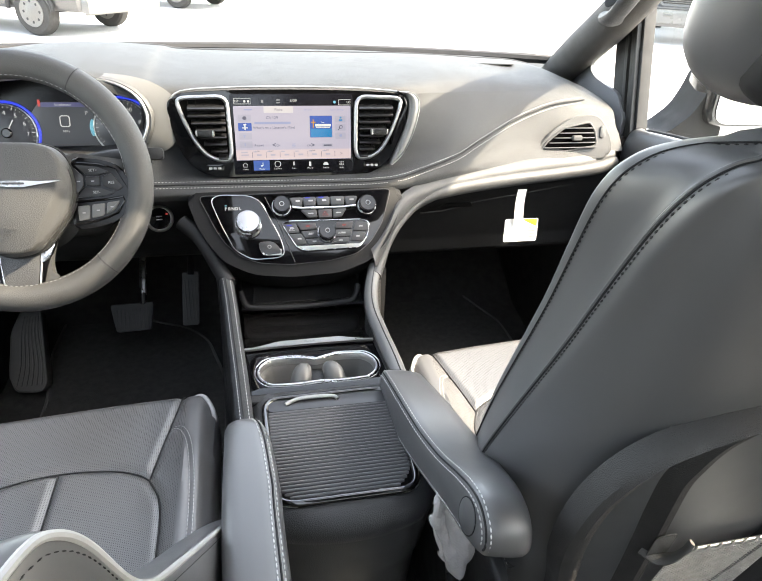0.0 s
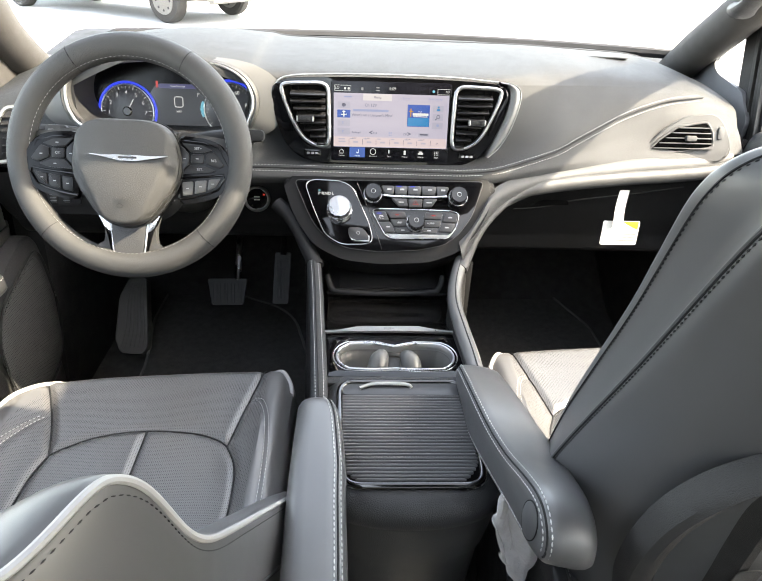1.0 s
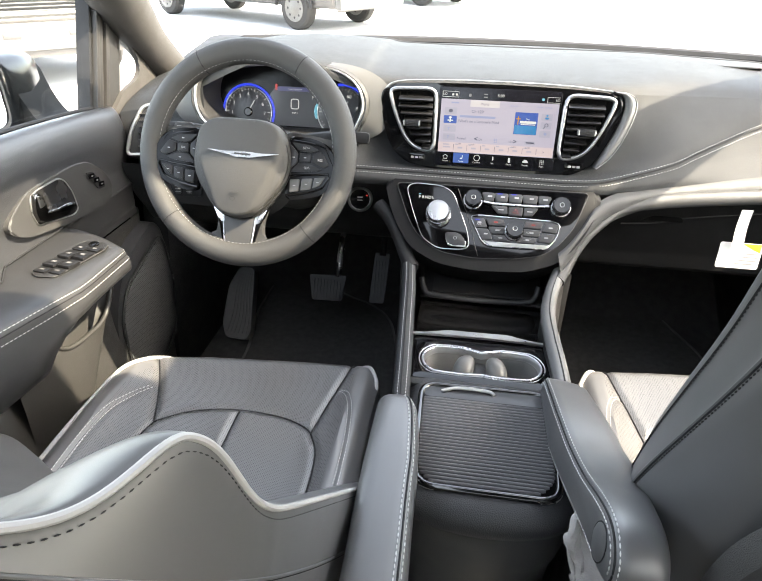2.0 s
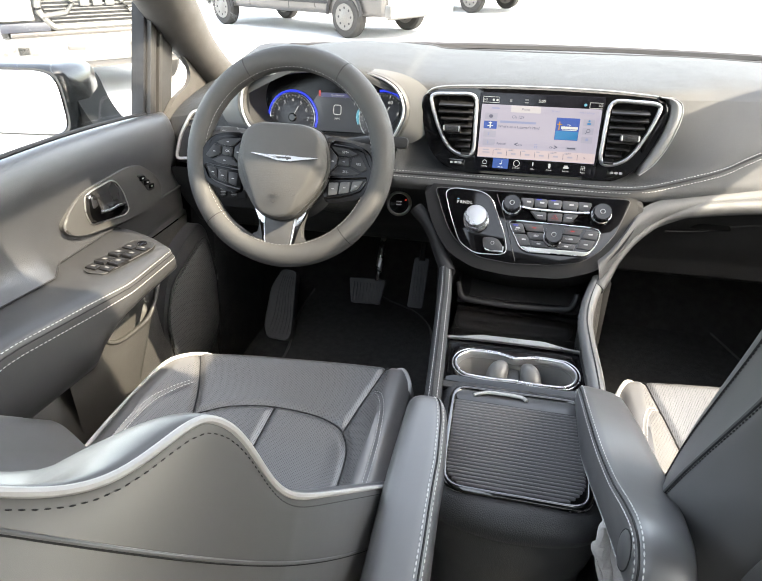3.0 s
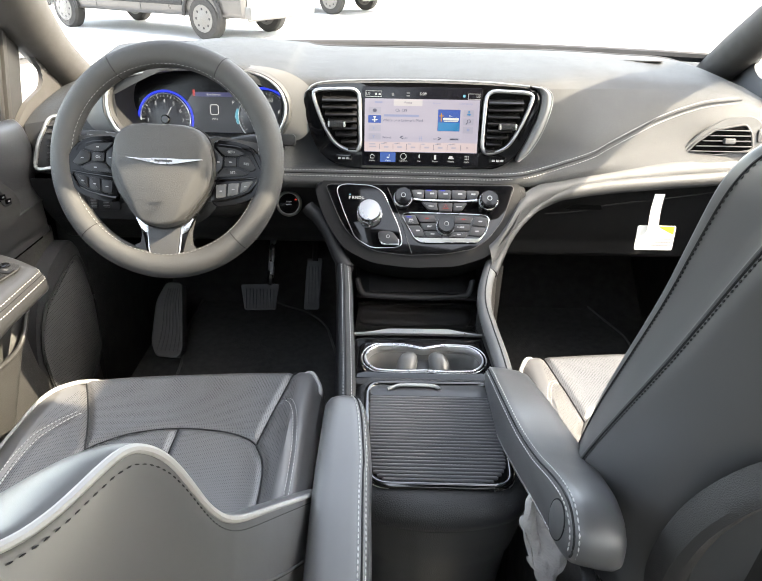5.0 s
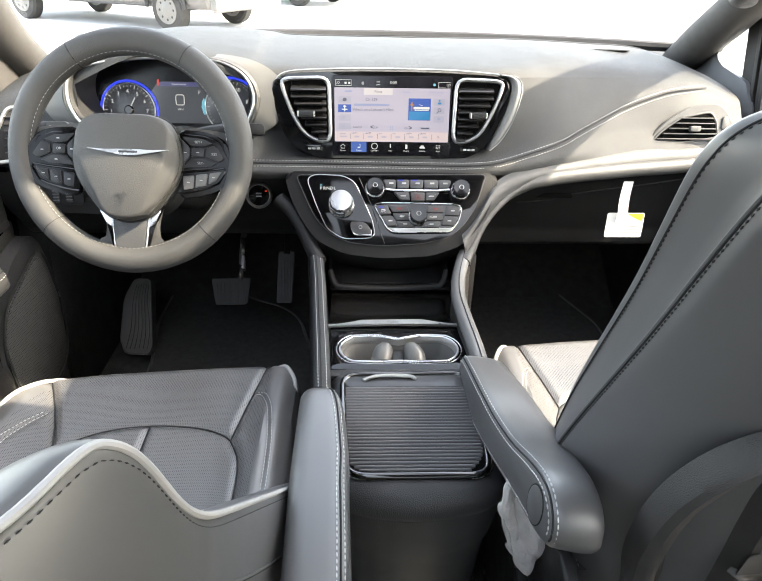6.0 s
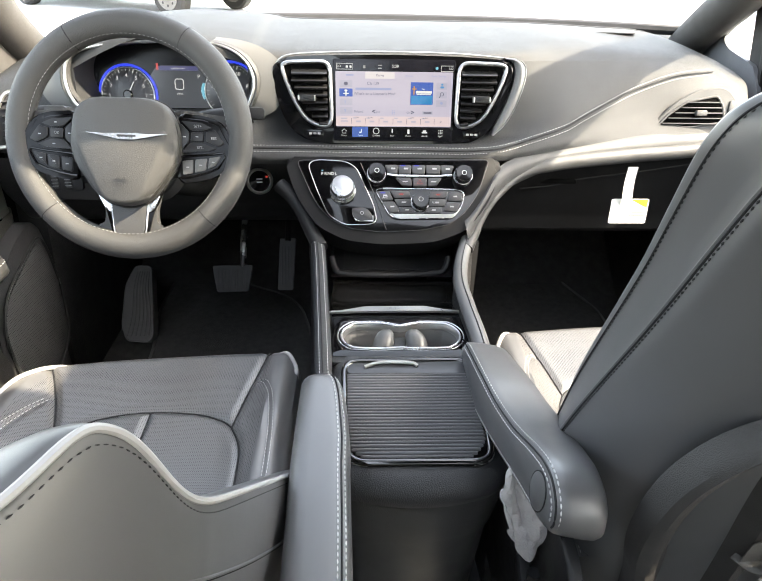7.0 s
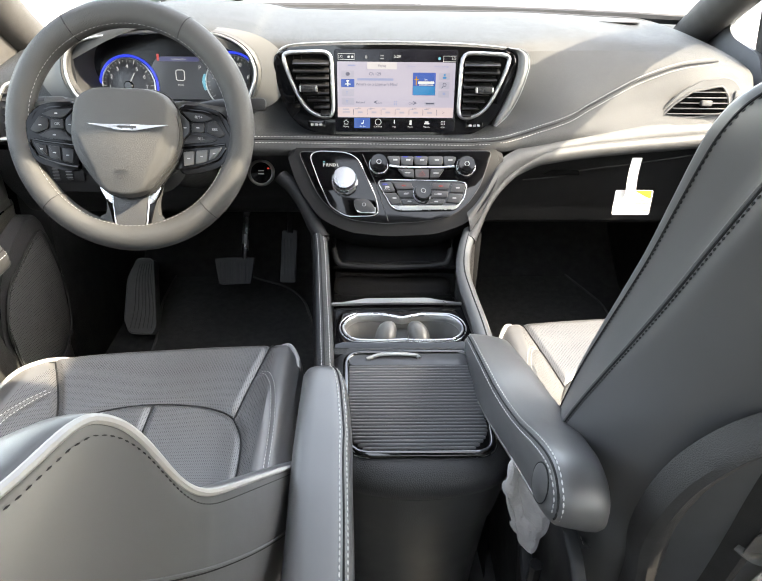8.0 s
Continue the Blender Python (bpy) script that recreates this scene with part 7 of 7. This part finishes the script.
# rows of rocker keys, the two middle rows longer
for i, (y, dy) in enumerate(((0.578, 0.014), (0.603, 0.026), (0.634, 0.026), (0.660, 0.014))):
    for j in range(2):
        xx = 0.0925 + j * 0.026 + (y - 0.578) * 0.17
        part("window_switch", box((0.023, dy, 0.006 if dy > 0.02 else 0.003), SWP @ pose(xx, y, 0.0050, -7 if dy > 0.02 else 0, 0, -9), 0.002), SWKEY, sw)
        part("switch_mark", box((0.008, 0.006 if dy > 0.02 else 0.0035, 0.0004), SWP @ pose(xx, y + 0.001, 0.0083 if dy > 0.02 else 0.0068, -7 if dy > 0.02 else 0, 0, -9)), SWMARK, sw)
part("mirror_dial", turned([(0.0085, 0), (0.0085, 0.003), (0.007, 0.004), (0.0005, 0.004)], SWP @ pose(0.120, 0.679, 0.003), 28), GLOSS, sw)
# speaker grille and pocket
spk = [(0.80, 0.32), (0.835, 0.372), (0.90, 0.395), (0.985, 0.425), (1.0, 0.40), (1.012, 0.30), (0.995, 0.19), (0.93, 0.150), (0.84, 0.165), (0.80, 0.21)]
GRILLE = mat("speaker_mesh", (0.075, 0.075, 0.077), 0.5, dots=0.0042, vary=0.05)
part("speaker_panel", dslab([(0.775, 0.31), (0.82, 0.40), (0.90, 0.45), (1.0, 0.475), (1.022, 0.40), (1.03, 0.29), (1.01, 0.16), (0.93, 0.12), (0.82, 0.13), (0.775, 0.20)], 0.052, 0.0, 0.006, 0, 0.04), mat("speaker_trim", (0.030, 0.030, 0.032), 0.42, grain=0.2, grain_scale=1000), ddoor)
# mesh dots run in the door's plane
spo = part("speaker_grille", slab(soft(spk, 0.03, 4), 0.003, Matrix(), 0.001), GRILLE, ddoor, "dark perforated speaker grille")
spo.matrix_basis = DF @ pose(0, 0, 0.0525)
part("grille_edge", tube([DF @ Vector((*p, 0.056)) for p in soft([(0.79, 0.315), (0.83, 0.382), (0.90, 0.407), (0.992, 0.437), (1.012, 0.40), (1.024, 0.30), (1.006, 0.18), (0.935, 0.138), (0.83, 0.152), (0.79, 0.20)], 0.03)], 0.0028, True, 6), PLASTIC, ddoor)
POCKET = mat("pocket_plastic", (0.034, 0.033, 0.031), 0.45, grain=0.25, grain_scale=1000)
pk = cr([(0.47, 0.460, 0.080), (0.535, 0.448, 0.088), (0.580, 0.410, 0.092), (0.628, 0.400, 0.094), (0.692, 0.400, 0.092), (0.739, 0.433, 0.086), (0.768, 0.462, 0.078), (0.780, 0.490, 0.066)], 6)
part("pocket", grid_bm([[DF @ Vector((0.53 + (p.x - 0.53) * (1 - q) ** 1.5 if p.x > 0.53 else p.x, p.y - q * (p.y - 0.06), p.z - 0.035 * q + 0.012 * math.sin(q * math.pi))) for p in pk] for q in np.linspace(0, 1, 10)]), POCKET, ddoor, "grey plastic door pocket")
part("pocket_lip", tube([DF @ p for p in pk], 0.0045, n=10), POCKET, ddoor)

PX = 0.80
pdoor, pat = make_door("passenger_door", 1, PX, 1.13, "charcoal passenger door trim below the window")

# ---- window frames, seals, quarter windows, mirrors ----
FRAME = mat("frame_vinyl", (0.024, 0.0225, 0.021), 0.55, grain=0.2, grain_scale=900, vary=0.08)
FRAMED = mat("frame_vinyl_dark", (0.022, 0.0215, 0.021), 0.6, grain=0.25, grain_scale=900, vary=0.08)
# right corner trim, made paler in colour for the light on that side
SAIL_LIT = mat("corner_trim_lit", (0.15, 0.15, 0.155), 0.5, grain=0.25, grain_scale=900, vary=0.06)
for s, x, y0, y1 in ((-1, -0.80, 0.952, 1.045), (1, 0.81, 1.061, 1.197)):
    n_ = "left" if s < 0 else "right"
    fr = thing("window_frame", (x, y0, 0.70), "grey and black door window frame", "window frame", "window frames", "structure")
    lean = 0.36 if s < 0 else 0.29
    ya, yb = (0.922, 1.028) if s < 0 else (1.106, 1.212)
    k_ = (yb - ya) / 0.123

    def bar(a, b, z0, z1):
        return [(ya + a * k_, z0), (ya + b * k_, z0), (ya + b * k_ + lean * (z1 - z0), z1), (ya + a * k_ + lean * (z1 - z0), z1)]
    XM = Matrix(((0, 0, -s, 0), (1, 0, 0, 0), (0, 1, 0, 0), (0, 0, 0, 1)))
    for a, b, m_, dep in ((0.0, 0.012, BLACK, 0.016), (0.012, 0.026, FRAME, 0.026), (0.026, 0.032, BLACK, 0.016), (0.032, 0.046, FRAME, 0.022), (0.046, 0.051, BLACK, 0.014), (0.051, 0.066, FRAME, 0.026), (0.066, 0.070, BLACK, 0.012), (0.070, 0.123, FRAMED, 0.020)):
        part("frame_strip", slab(bar(a, b, 0.66, 1.02), dep, Matrix.Translation((x + 0.018 * s, 0, 0)) @ XM, 0.003, 2, 0.012), m_, fr)
    # upper run of the frame behind the pillar
    if s < 0:
        up_ = [(x - s * 0.02, ya + lean * 0.24, 0.93), (x - s * 0.05, ya - 0.06, 1.05), (x - s * 0.10, ya - 0.28, 1.17)]
        part("frame_top", tube(cr(up_, 6), 0.014, n=8), BLACK, fr)
    else:
        up_ = [(0.79, ya + lean * 0.24, 0.93), (0.765, 1.06, 1.025), (0.745, 0.86, 1.095), (0.735, 0.60, 1.125), (0.73, 0.20, 1.13)]
        part("frame_top", tube(cr(up_, 6), [0.014 + 0.020 * min(1, i / 8) for i in range(25)], n=8), BLACK, fr)
    # sail panel under the quarter glass
    if s < 0:
        sail = [(yb - 0.06, 0.60), (1.40, 0.60), (1.40, 0.70), (1.22, 0.80), (1.10, 0.90), (1.092, 0.850), (1.131, 0.785), (1.128, 0.768), (1.112, 0.753), (1.05, 0.738), (yb - 0.06, 0.69)]
    else:
        sail = [(yb - 0.06, 0.60), (1.47, 0.60), (1.47, 0.78), (1.36, 0.86), (1.275, 0.905), (1.262, 0.862), (1.345, 0.797), (1.335, 0.780), (1.31, 0.769), (1.20, 0.752), (yb - 0.06, 0.70)]
    # left keeps the pillar colour; the right takes the lit, paler copy
    part("sail_panel", slab(soft(sail, 0.010), 0.010, Matrix.Translation((x - 0.004 * s, 0, 0)) @ XM, 0.003), PILLAR if s < 0 else SAIL_LIT, fr, "smooth grey corner trim round the quarter glass")
    gq = part("window", grid_bm([[(x + s * 0.02, y, z), (x + s * 0.02 - s * 0.0, y, z + 0.3)] for y, z in ((y1, 0.70), (1.2, 0.72), (1.36, 0.74))]), GLASS)
    gq.visible_shadow = False
    tagged(gq, "fixed quarter window glass", "window", kind="structure")
    gw = part("window", grid_bm([[(x + s * 0.012, y, 0.70), (x + s * 0.0, y, 0.95), (x - s * 0.09, y, 1.28)] for y in (-0.08, 0.3, 0.6, y0 + 0.01)]), GLASS)
    gw.visible_shadow = False
    tagged(gw, "clear front door window glass", "window", kind="structure")
PAINT = mat("black_paint", (0.010, 0.012, 0.013), 0.22, coat=0.2, vary=0.1)
MBASE = mat("mirror_base", (0.008, 0.0085, 0.009), 0.6, vary=0.1, spec=0.15)
MIRROR = mat("mirror_silver", (0.85, 0.86, 0.86), 0.02, 1.0, vary=0.01)
for s, c, yaw in ((-1, (-1.108, 0.965, 0.732), 6), (1, (1.145, 1.15, 0.755), -6)):
    mr = thing("side_mirror", (c[0] - s * 0.12, c[1], c[2] - 0.08), "gloss black door mirror with silver glass", "side mirror", "side mirrors")
    M = Matrix.Translation(c) @ pose(0, 0, 0, 0, 0, yaw)
    o = soft([(-0.115, -0.075), (0.115, -0.075), (0.115, 0.055), (0.085, 0.078), (-0.09, 0.078), (-0.115, 0.05)], 0.045, 6)
    rows = []
    for k, d_ in ((0.94, -0.012), (1.0, -0.006), (1.03, 0.01), (1.04, 0.06), (1.0, 0.11), (0.85, 0.145), (0.5, 0.165), (0.1, 0.17)):
        rows.append([M @ Vector((p[0] * k, d_, p[1] * k)) for p in o])
    part("housing", grid_bm(rows, True, True), PAINT, mr, "gloss black mirror housing")
    part("mirror_glass", slab([(-p[0] * 0.88, p[1] * 0.88) for p in o], 0.003, M @ Matrix(((-1, 0, 0, 0), (0, 0, -1, -0.0125), (0, 1, 0, 0), (0, 0, 0, 1))), 0.001), MIRROR, mr, "silver mirror glass")
    FT = M @ pose(0, 0.13, 0) @ Matrix(((1, 0, 0, 0), (0, 0, -1, 0), (0, 1, 0, 0), (0, 0, 0, 1)))
    fo_ = [(-s * 0.06, 0.060), (-s * 0.108, 0.045), (-s * 0.118, 0.0), (-s * 0.140, -0.050), (-s * 0.190, -0.095), (-s * 0.262, -0.115), (-s * 0.262, -0.15), (-s * 0.05, -0.15)]
    part("foot", slab(soft(fo_ if s < 0 else fo_[::-1], 0.02), 0.115, FT, 0.02, 4), MBASE, mr, "matt black mirror foot")
# grab handle on the right pillar
gh = thing("grab_handle", (0.70, 1.02, 0.95), "grey plastic grab handle on the windscreen pillar", "grab handle")
part("grip", tube(cr([(0.730, 1.185, 0.918), (0.705, 1.140, 0.922), (0.685, 1.08, 0.945), (0.662, 0.99, 1.00), (0.645, 0.90, 1.07), (0.63, 0.80, 1.14), (0.645, 0.74, 1.17)], 6), [0.030 - 0.010 * min(1, i / 10) for i in range(37)], n=14, flat=0.6), GREYPL, gh)
part("grip_recess", slab(rr(0.05, 0.016, 0.007), 0.002, plane_at((0.672, 1.085, 0.963), (-0.6, -0.6, 0.2)) @ pose(0, 0, 0, 0, 0, 35), 0.001), BLACK, gh)

# kick panels and firewall that close the footwells
for s, x in ((-1, -0.755), (1, 0.745)):
    tagged(part("wall_kick_" + ("left" if s < 0 else "right"), slab([(1.0 if s < 0 else 1.12, -0.05), (1.8, -0.05), (1.8, 0.72), (1.35, 0.70), (1.10 if s < 0 else 1.16, 0.60)], 0.06, Matrix.Translation((x, 0, 0)) @ Matrix(((0, 0, s, 0), (1, 0, 0, 0), (0, 1, 0, 0), (0, 0, 0, 1))), 0.004), PLASTIC), "black footwell side panel", "wall", kind="structure")
tagged(part("wall_front", box((1.7, 0.03, 0.95), pose(-0.02, 1.78, 0.28)), BLACK), "black bulkhead behind the dashboard", "wall", kind="structure")
tagged(part("scuttle", grid_bm([[(x, y, z) for x in np.linspace(-0.86, 0.84, 11)] for y, z in ((1.48, 0.735), (1.70, 0.765), (1.80, 0.76))]), BLACK), "black scuttle under the windscreen", "trim", kind="structure")

# ---- paper tag hanging from the glovebox ----
tag = thing("paper_tag", (0.475, 0.972, 0.592), "white card tag with yellow corner hanging on a strip", "paper tag")
part("strip", grid_bm([[(0.464 + dx, 0.965 + 0.006 * math.sin(v * 3), 0.602 - 0.078 * v) for dx in (0 + 0.004 * v, 0.020 + 0.005 * v)] for v in np.linspace(0, 1, 8)]), PAPER, tag)
TG = plane_at((0.489, 0.972, 0.505), (0.0, -1, 0.12))
card = part("card", slab(rr(0.078, 0.052, 0.004), 0.0008, TG, 0), PAPER, tag)
part("card_corner", slab([(0.0, 0.025), (0.036, 0.025), (0.036, 0.008), (0.026, 0.012)], 0.0003, TG @ pose(0, 0, 0.0009)), YELLOW, card, smooth=False)
for i in range(4):
    part("printed_line", slab([(0.012 - i * 0.006, 0.006 - i * 0.007), (0.034, 0.006 - i * 0.007), (0.034, 0.0035 - i * 0.007), (0.010 - i * 0.006, 0.0035 - i * 0.007)], 0.0003, TG @ pose(0, 0, 0.0009)), INK, card, smooth=False)
# bagged papers on the floor behind the console
for i, (x, y, rz, w) in enumerate(((-0.02, 0.29, 8, 0.07), (0.06, 0.285, -14, 0.05))):
    pp = thing("paper_slip", (x, y, -0.015), "white printed slip in clear film on the floor", "paper slip", "paper slips")
    part("slip", slab(rr(w, 0.05, 0.002), 0.0006, pose(x, y, 0.012 + 0.006 * i, 12, 0, rz)), PAPER, pp)
    for j in range(2):
        part("printed_bar", slab(rr(w * 0.4, 0.006, 0.001), 0.0003, pose(x, y, 0.0130 + 0.006 * i, 12, 0, rz) @ pose(-w * 0.2, 0.012 - 0.012 * j, 0)), INK, pp)
    part("film", box((w * 1.3, 0.06, 0.018), pose(x, y + 0.005, 0.0, 6, 0, rz), 0.006), mat("clear_film", (0.05, 0.05, 0.05), 0.08, coat=1.0), pp)

# ---- parked vehicles on the lot ----
TYRE = mat("tyre_rubber", (0.022, 0.021, 0.020), 0.85, grain=0.4, grain_scale=120, vary=0.2)
RIM = mat("wheel_silver", (0.11, 0.105, 0.10), 0.5, 0.2, vary=0.06)
VANPAINT = mat("van_paint", (0.050, 0.047, 0.045), 0.35, coat=0.4, vary=0.05, vary_scale=1.5)
SILVERPAINT = mat("silver_paint", (0.085, 0.083, 0.08), 0.35, coat=0.5, vary=0.05, vary_scale=1.5)
WHITEPAINT = mat("silver_white_paint", (0.070, 0.070, 0.068), 0.3, coat=0.5, vary=0.04, vary_scale=1.5)
TCHROME = mat("dull_chrome", (0.08, 0.08, 0.078), 0.45, 0.3, vary=0.1)
DARKGL = mat("dark_glass", (0.01, 0.012, 0.014), 0.05, coat=1.0)
LAMP = mat("lamp_glass", (0.11, 0.11, 0.105), 0.15, coat=1.0, vary=0.1, vary_scale=30)


def road_wheel(parent, M, r=0.37, w=0.24):
    """A wheel standing with its axle along the x of M."""
    A = M @ Matrix(((0, 0, 1, 0), (0, 1, 0, 0), (-1, 0, 0, 0), (0, 0, 0, 1)))
    ty = part("wheel", turned([(r * 0.62, -w / 2), (r * 0.9, -w / 2), (r, -w / 2 + 0.04), (r, w / 2 - 0.04), (r * 0.9, w / 2), (r * 0.62, w / 2)], A, 32), TYRE, parent, "black tyre on a silver rim")
    for sd in (-1, 1):
        part("rim", turned([(r * 0.63, sd * (w / 2 - 0.01)), (r * 0.62, sd * (w / 2 + 0.012)), (r * 0.56, sd * (w / 2 + 0.006)), (r * 0.3, sd * (w / 2 + 0.003)), (r * 0.22, sd * (w / 2 + 0.02)), (0.001, sd * (w / 2 + 0.022))], A, 28), RIM, ty, "silver steel rim")
        for i in range(8):
            a = i / 8 * 2 * math.pi
            part("rim_hole", turned([(0.026, sd * (w / 2 + 0.004)), (0.001, sd * (w / 2 + 0.008))], A @ pose(r * 0.44 * math.cos(a), r * 0.44 * math.sin(a), 0), 10), BLACK, ty)
    return ty


def hull(sections, parent, name, material, label=""):
    """Skin over cross-sections given as (y, [(x, z), ...])."""
    return part(name, grid_bm([[Vector((x, y, z)) for x, z in sec] for y, sec in sections], True, True), material, parent, label)


def van(name, place, heading, paint, label, length=5.6, base=3.85):
    """Cargo van built at the origin with its nose along +y, then set down."""
    th = thing(name, (0, 0, 0), label, "van", "parked vans")

    def sec(w, z0, z1, r=0.12):
        o = soft([(-w, z0), (w, z0), (w * 1.0, z0 + 0.6), (w * 0.93, z1), (-w * 0.93, z1), (-w, z0 + 0.6)], r, 3)
        return o
    yb = -base / 2 - 0.95
    hull([(yb, sec(0.94, 0.42, 2.2)), (yb + 0.05, sec(0.99, 0.40, 2.28)), (0, sec(1.0, 0.38, 2.3)), (base / 2 - 0.2, sec(1.0, 0.38, 2.28)), (base / 2 + 0.45, sec(0.99, 0.38, 1.5)), (base / 2 + 0.95, sec(0.90, 0.42, 1.05))], th, "body", paint)
    part("rear_panel", box((1.8, 0.03, 1.25), pose(0, yb - 0.01, 0.98), 0.02), SILVERPAINT, th, "pale rear doors")
    part("rear_bumper", box((1.9, 0.16, 0.22), pose(0, yb - 0.06, 0.50), 0.04), SILVERPAINT, th, "pale rear bumper")
    part("rear_axle", tube([(-0.8, -base / 2, 0.37), (0.8, -base / 2, 0.37)], 0.05, n=8), BLACK, th)
    part("exhaust", tube([(0.3, -base / 2 - 0.7, 0.35), (0.3, -0.5, 0.33)], 0.04, n=8), RIM, th)
    for x in (-0.89, 0.89):
        for y in (-base / 2, base / 2):
            road_wheel(th, pose(x, y, 0.37))
            part("wheel_arch", tube([(x * 1.155, y + 0.44 * math.cos(a / 14 * math.pi), 0.40 + 0.44 * math.sin(a / 14 * math.pi)) for a in range(15)], 0.035, n=8), BLACK, th)
    for x in (-0.85, 0.85):
        part("rear_lamp", box((0.12, 0.03, 0.5), pose(x, yb - 0.02, 1.1), 0.02), mat("red_lamp", (0.35, 0.02, 0.02), 0.2, coat=1.0), th, "red tail lamp")
    for x in (-1.0, 1.0):
        part("door_line", box((0.006, 0.012, 1.1), pose(x, 0.9, 1.0)), BLACK, th)
        part("door_line", box((0.006, 0.012, 1.1), pose(x, -0.35, 1.0)), BLACK, th)
        part("side_strip", box((0.02, base * 0.75, 0.10), pose(x, 0, 0.62), 0.01), BLACK, th)
    th.matrix_basis = Matrix.Translation(place) @ pose(0, 0, 0, 0, 0, heading)
    return th


# heading: nose up and to the left of the view
HEAD_ = math.degrees(math.atan2(0.881, 0.473))
vdir = Vector((-0.881, 0.473, 0))
vperp = Vector((0.473, 0.881, 0))
v1 = Vector((-5.1, 12.6, GROUND)) + vperp * 0.86
van("cargo_van", v1, HEAD_, VANPAINT, "dark grey cargo van parked on the lot")
v2 = Vector((-1.65, 17.5, GROUND)) + vdir * 1.925 + vperp * 0.86
van("cargo_van", v2, HEAD_, SILVERPAINT, "silver cargo van parked farther off")


def pickup(name, place, heading, label):
    """Pickup truck with its nose along +y, built at the origin."""
    th = thing(name, (0, 0, 0), label, "pickup truck", "parked trucks")

    def sec(w, z0, z1, r=0.12):
        return soft([(-w, z0), (w, z0), (w, z0 + 0.5), (w * 0.92, z1), (-w * 0.92, z1), (-w, z0 + 0.5)], r, 3)
    hull([(-5.2, sec(0.98, 0.55, 1.35)), (-3.0, sec(1.0, 0.5, 1.38)), (-1.2, sec(1.0, 0.5, 1.36)), (-0.25, sec(1.0, 0.55, 1.28)), (-0.02, sec(0.94, 0.60, 1.18))], th, "body", WHITEPAINT, "silver body")
    hull([(-3.3, soft([(-0.9, 1.3), (0.9, 1.3), (0.72, 1.95), (-0.72, 1.95)], 0.1)), (-1.7, soft([(-0.9, 1.3), (0.9, 1.3), (0.74, 1.95), (-0.74, 1.95)], 0.1)), (-1.2, soft([(-0.88, 1.3), (0.88, 1.3), (0.8, 1.4), (-0.8, 1.4)], 0.04))], th, "cab", DARKGL, "dark glazed cab")
    FP = pose(0, 0.0, 0, 90) @ Matrix.Rotation(math.pi, 4, "Y")
    part("bumper", slab(soft([(-1.0, 0.43), (1.0, 0.43), (1.02, 0.58), (0.94, 0.69), (-0.94, 0.69), (-1.02, 0.58)], 0.05), 0.17, FP, 0.03, 3), WHITEPAINT, th, "silver front bumper")
    part("bumper_lip", slab(soft([(-0.92, 0.36), (0.92, 0.36), (0.96, 0.43), (-0.96, 0.43)], 0.02), 0.13, FP, 0.02, 2), VANPAINT, th, "dull lower bumper lip")
    for x in (-0.31, 0.31):
        part("bumper_slot", box((0.17, 0.02, 0.05), pose(x, 0.168, 0.575), 0.012), VANPAINT, th)
    part("lower_band", box((1.75, 0.10, 0.045), pose(0, 0.06, 0.71), 0.015), VANPAINT, th, "grey band over the bumper")
    for x in (-0.72, 0.72):
        part("lamp_panel", box((0.46, 0.10, 0.09), pose(x, 0.03, 0.775), 0.02), mat("blue_black_plastic", (0.016, 0.019, 0.028), 0.4), th, "blue-black panel under the headlamp")
    gr = part("grille", slab(soft([(-0.44, 0.74), (0.44, 0.74), (0.56, 0.92), (0.50, 1.16), (-0.50, 1.16), (-0.56, 0.92)], 0.05), 0.05, FP, 0.01), PLASTIC, th, "barred grille in a bright frame")
    for i in range(10):
        z = 0.79 + i * 0.036
        part("grille_bar", box((0.90 + 0.16 * min(1, i / 5), 0.02, 0.014), pose(0, 0.06, z), 0.005), TCHROME, gr)
    part("grille_frame", tube([(p[0], 0.055, p[1]) for p in soft([(-0.46, 0.755), (0.46, 0.755), (0.58, 0.93), (0.52, 1.17), (-0.52, 1.17), (-0.58, 0.93)], 0.05)], 0.036, True, 8), TCHROME, gr)
    for x in (-1, 1):
        part("grille_brace", tube([(x * 0.56, 0.075, 0.87), (x * 0.32, 0.085, 0.90), (x * 0.24, 0.09, 0.98), (x * 0.32, 0.085, 1.06), (x * 0.54, 0.075, 1.08)], 0.024, n=8), TCHROME, gr)
    for i in range(3):
        part("grille_badge", box((0.095, 0.03, 0.07), pose(-0.125 + 0.125 * i, 0.085, 0.985), 0.012), TCHROME, gr)
    for x in (-1, 1):
        part("headlamp", box((0.34, 0.10, 0.22), pose(x * 0.78, 0.0, 0.94), 0.03), LAMP, th, "clear headlamp")
        part("fog_lamp", box((0.14, 0.04, 0.11), pose(x * 0.80, 0.15, 0.57), 0.02), DARKGL, th)
        for y in (-0.95, -4.4):
            road_wheel(th, pose(x * 0.86, y, 0.41), 0.41, 0.27)
    th.matrix_basis = Matrix.Translation(place) @ pose(0, 0, 0, 0, 0, heading)
    return th


pickup("pickup_truck", (-4.55, 5.92, GROUND), -131, "silver pickup truck with a barred chrome grille")
pickup("pickup_truck", (8.9, 11.9, GROUND), 140, "silver pickup truck parked across the lot")
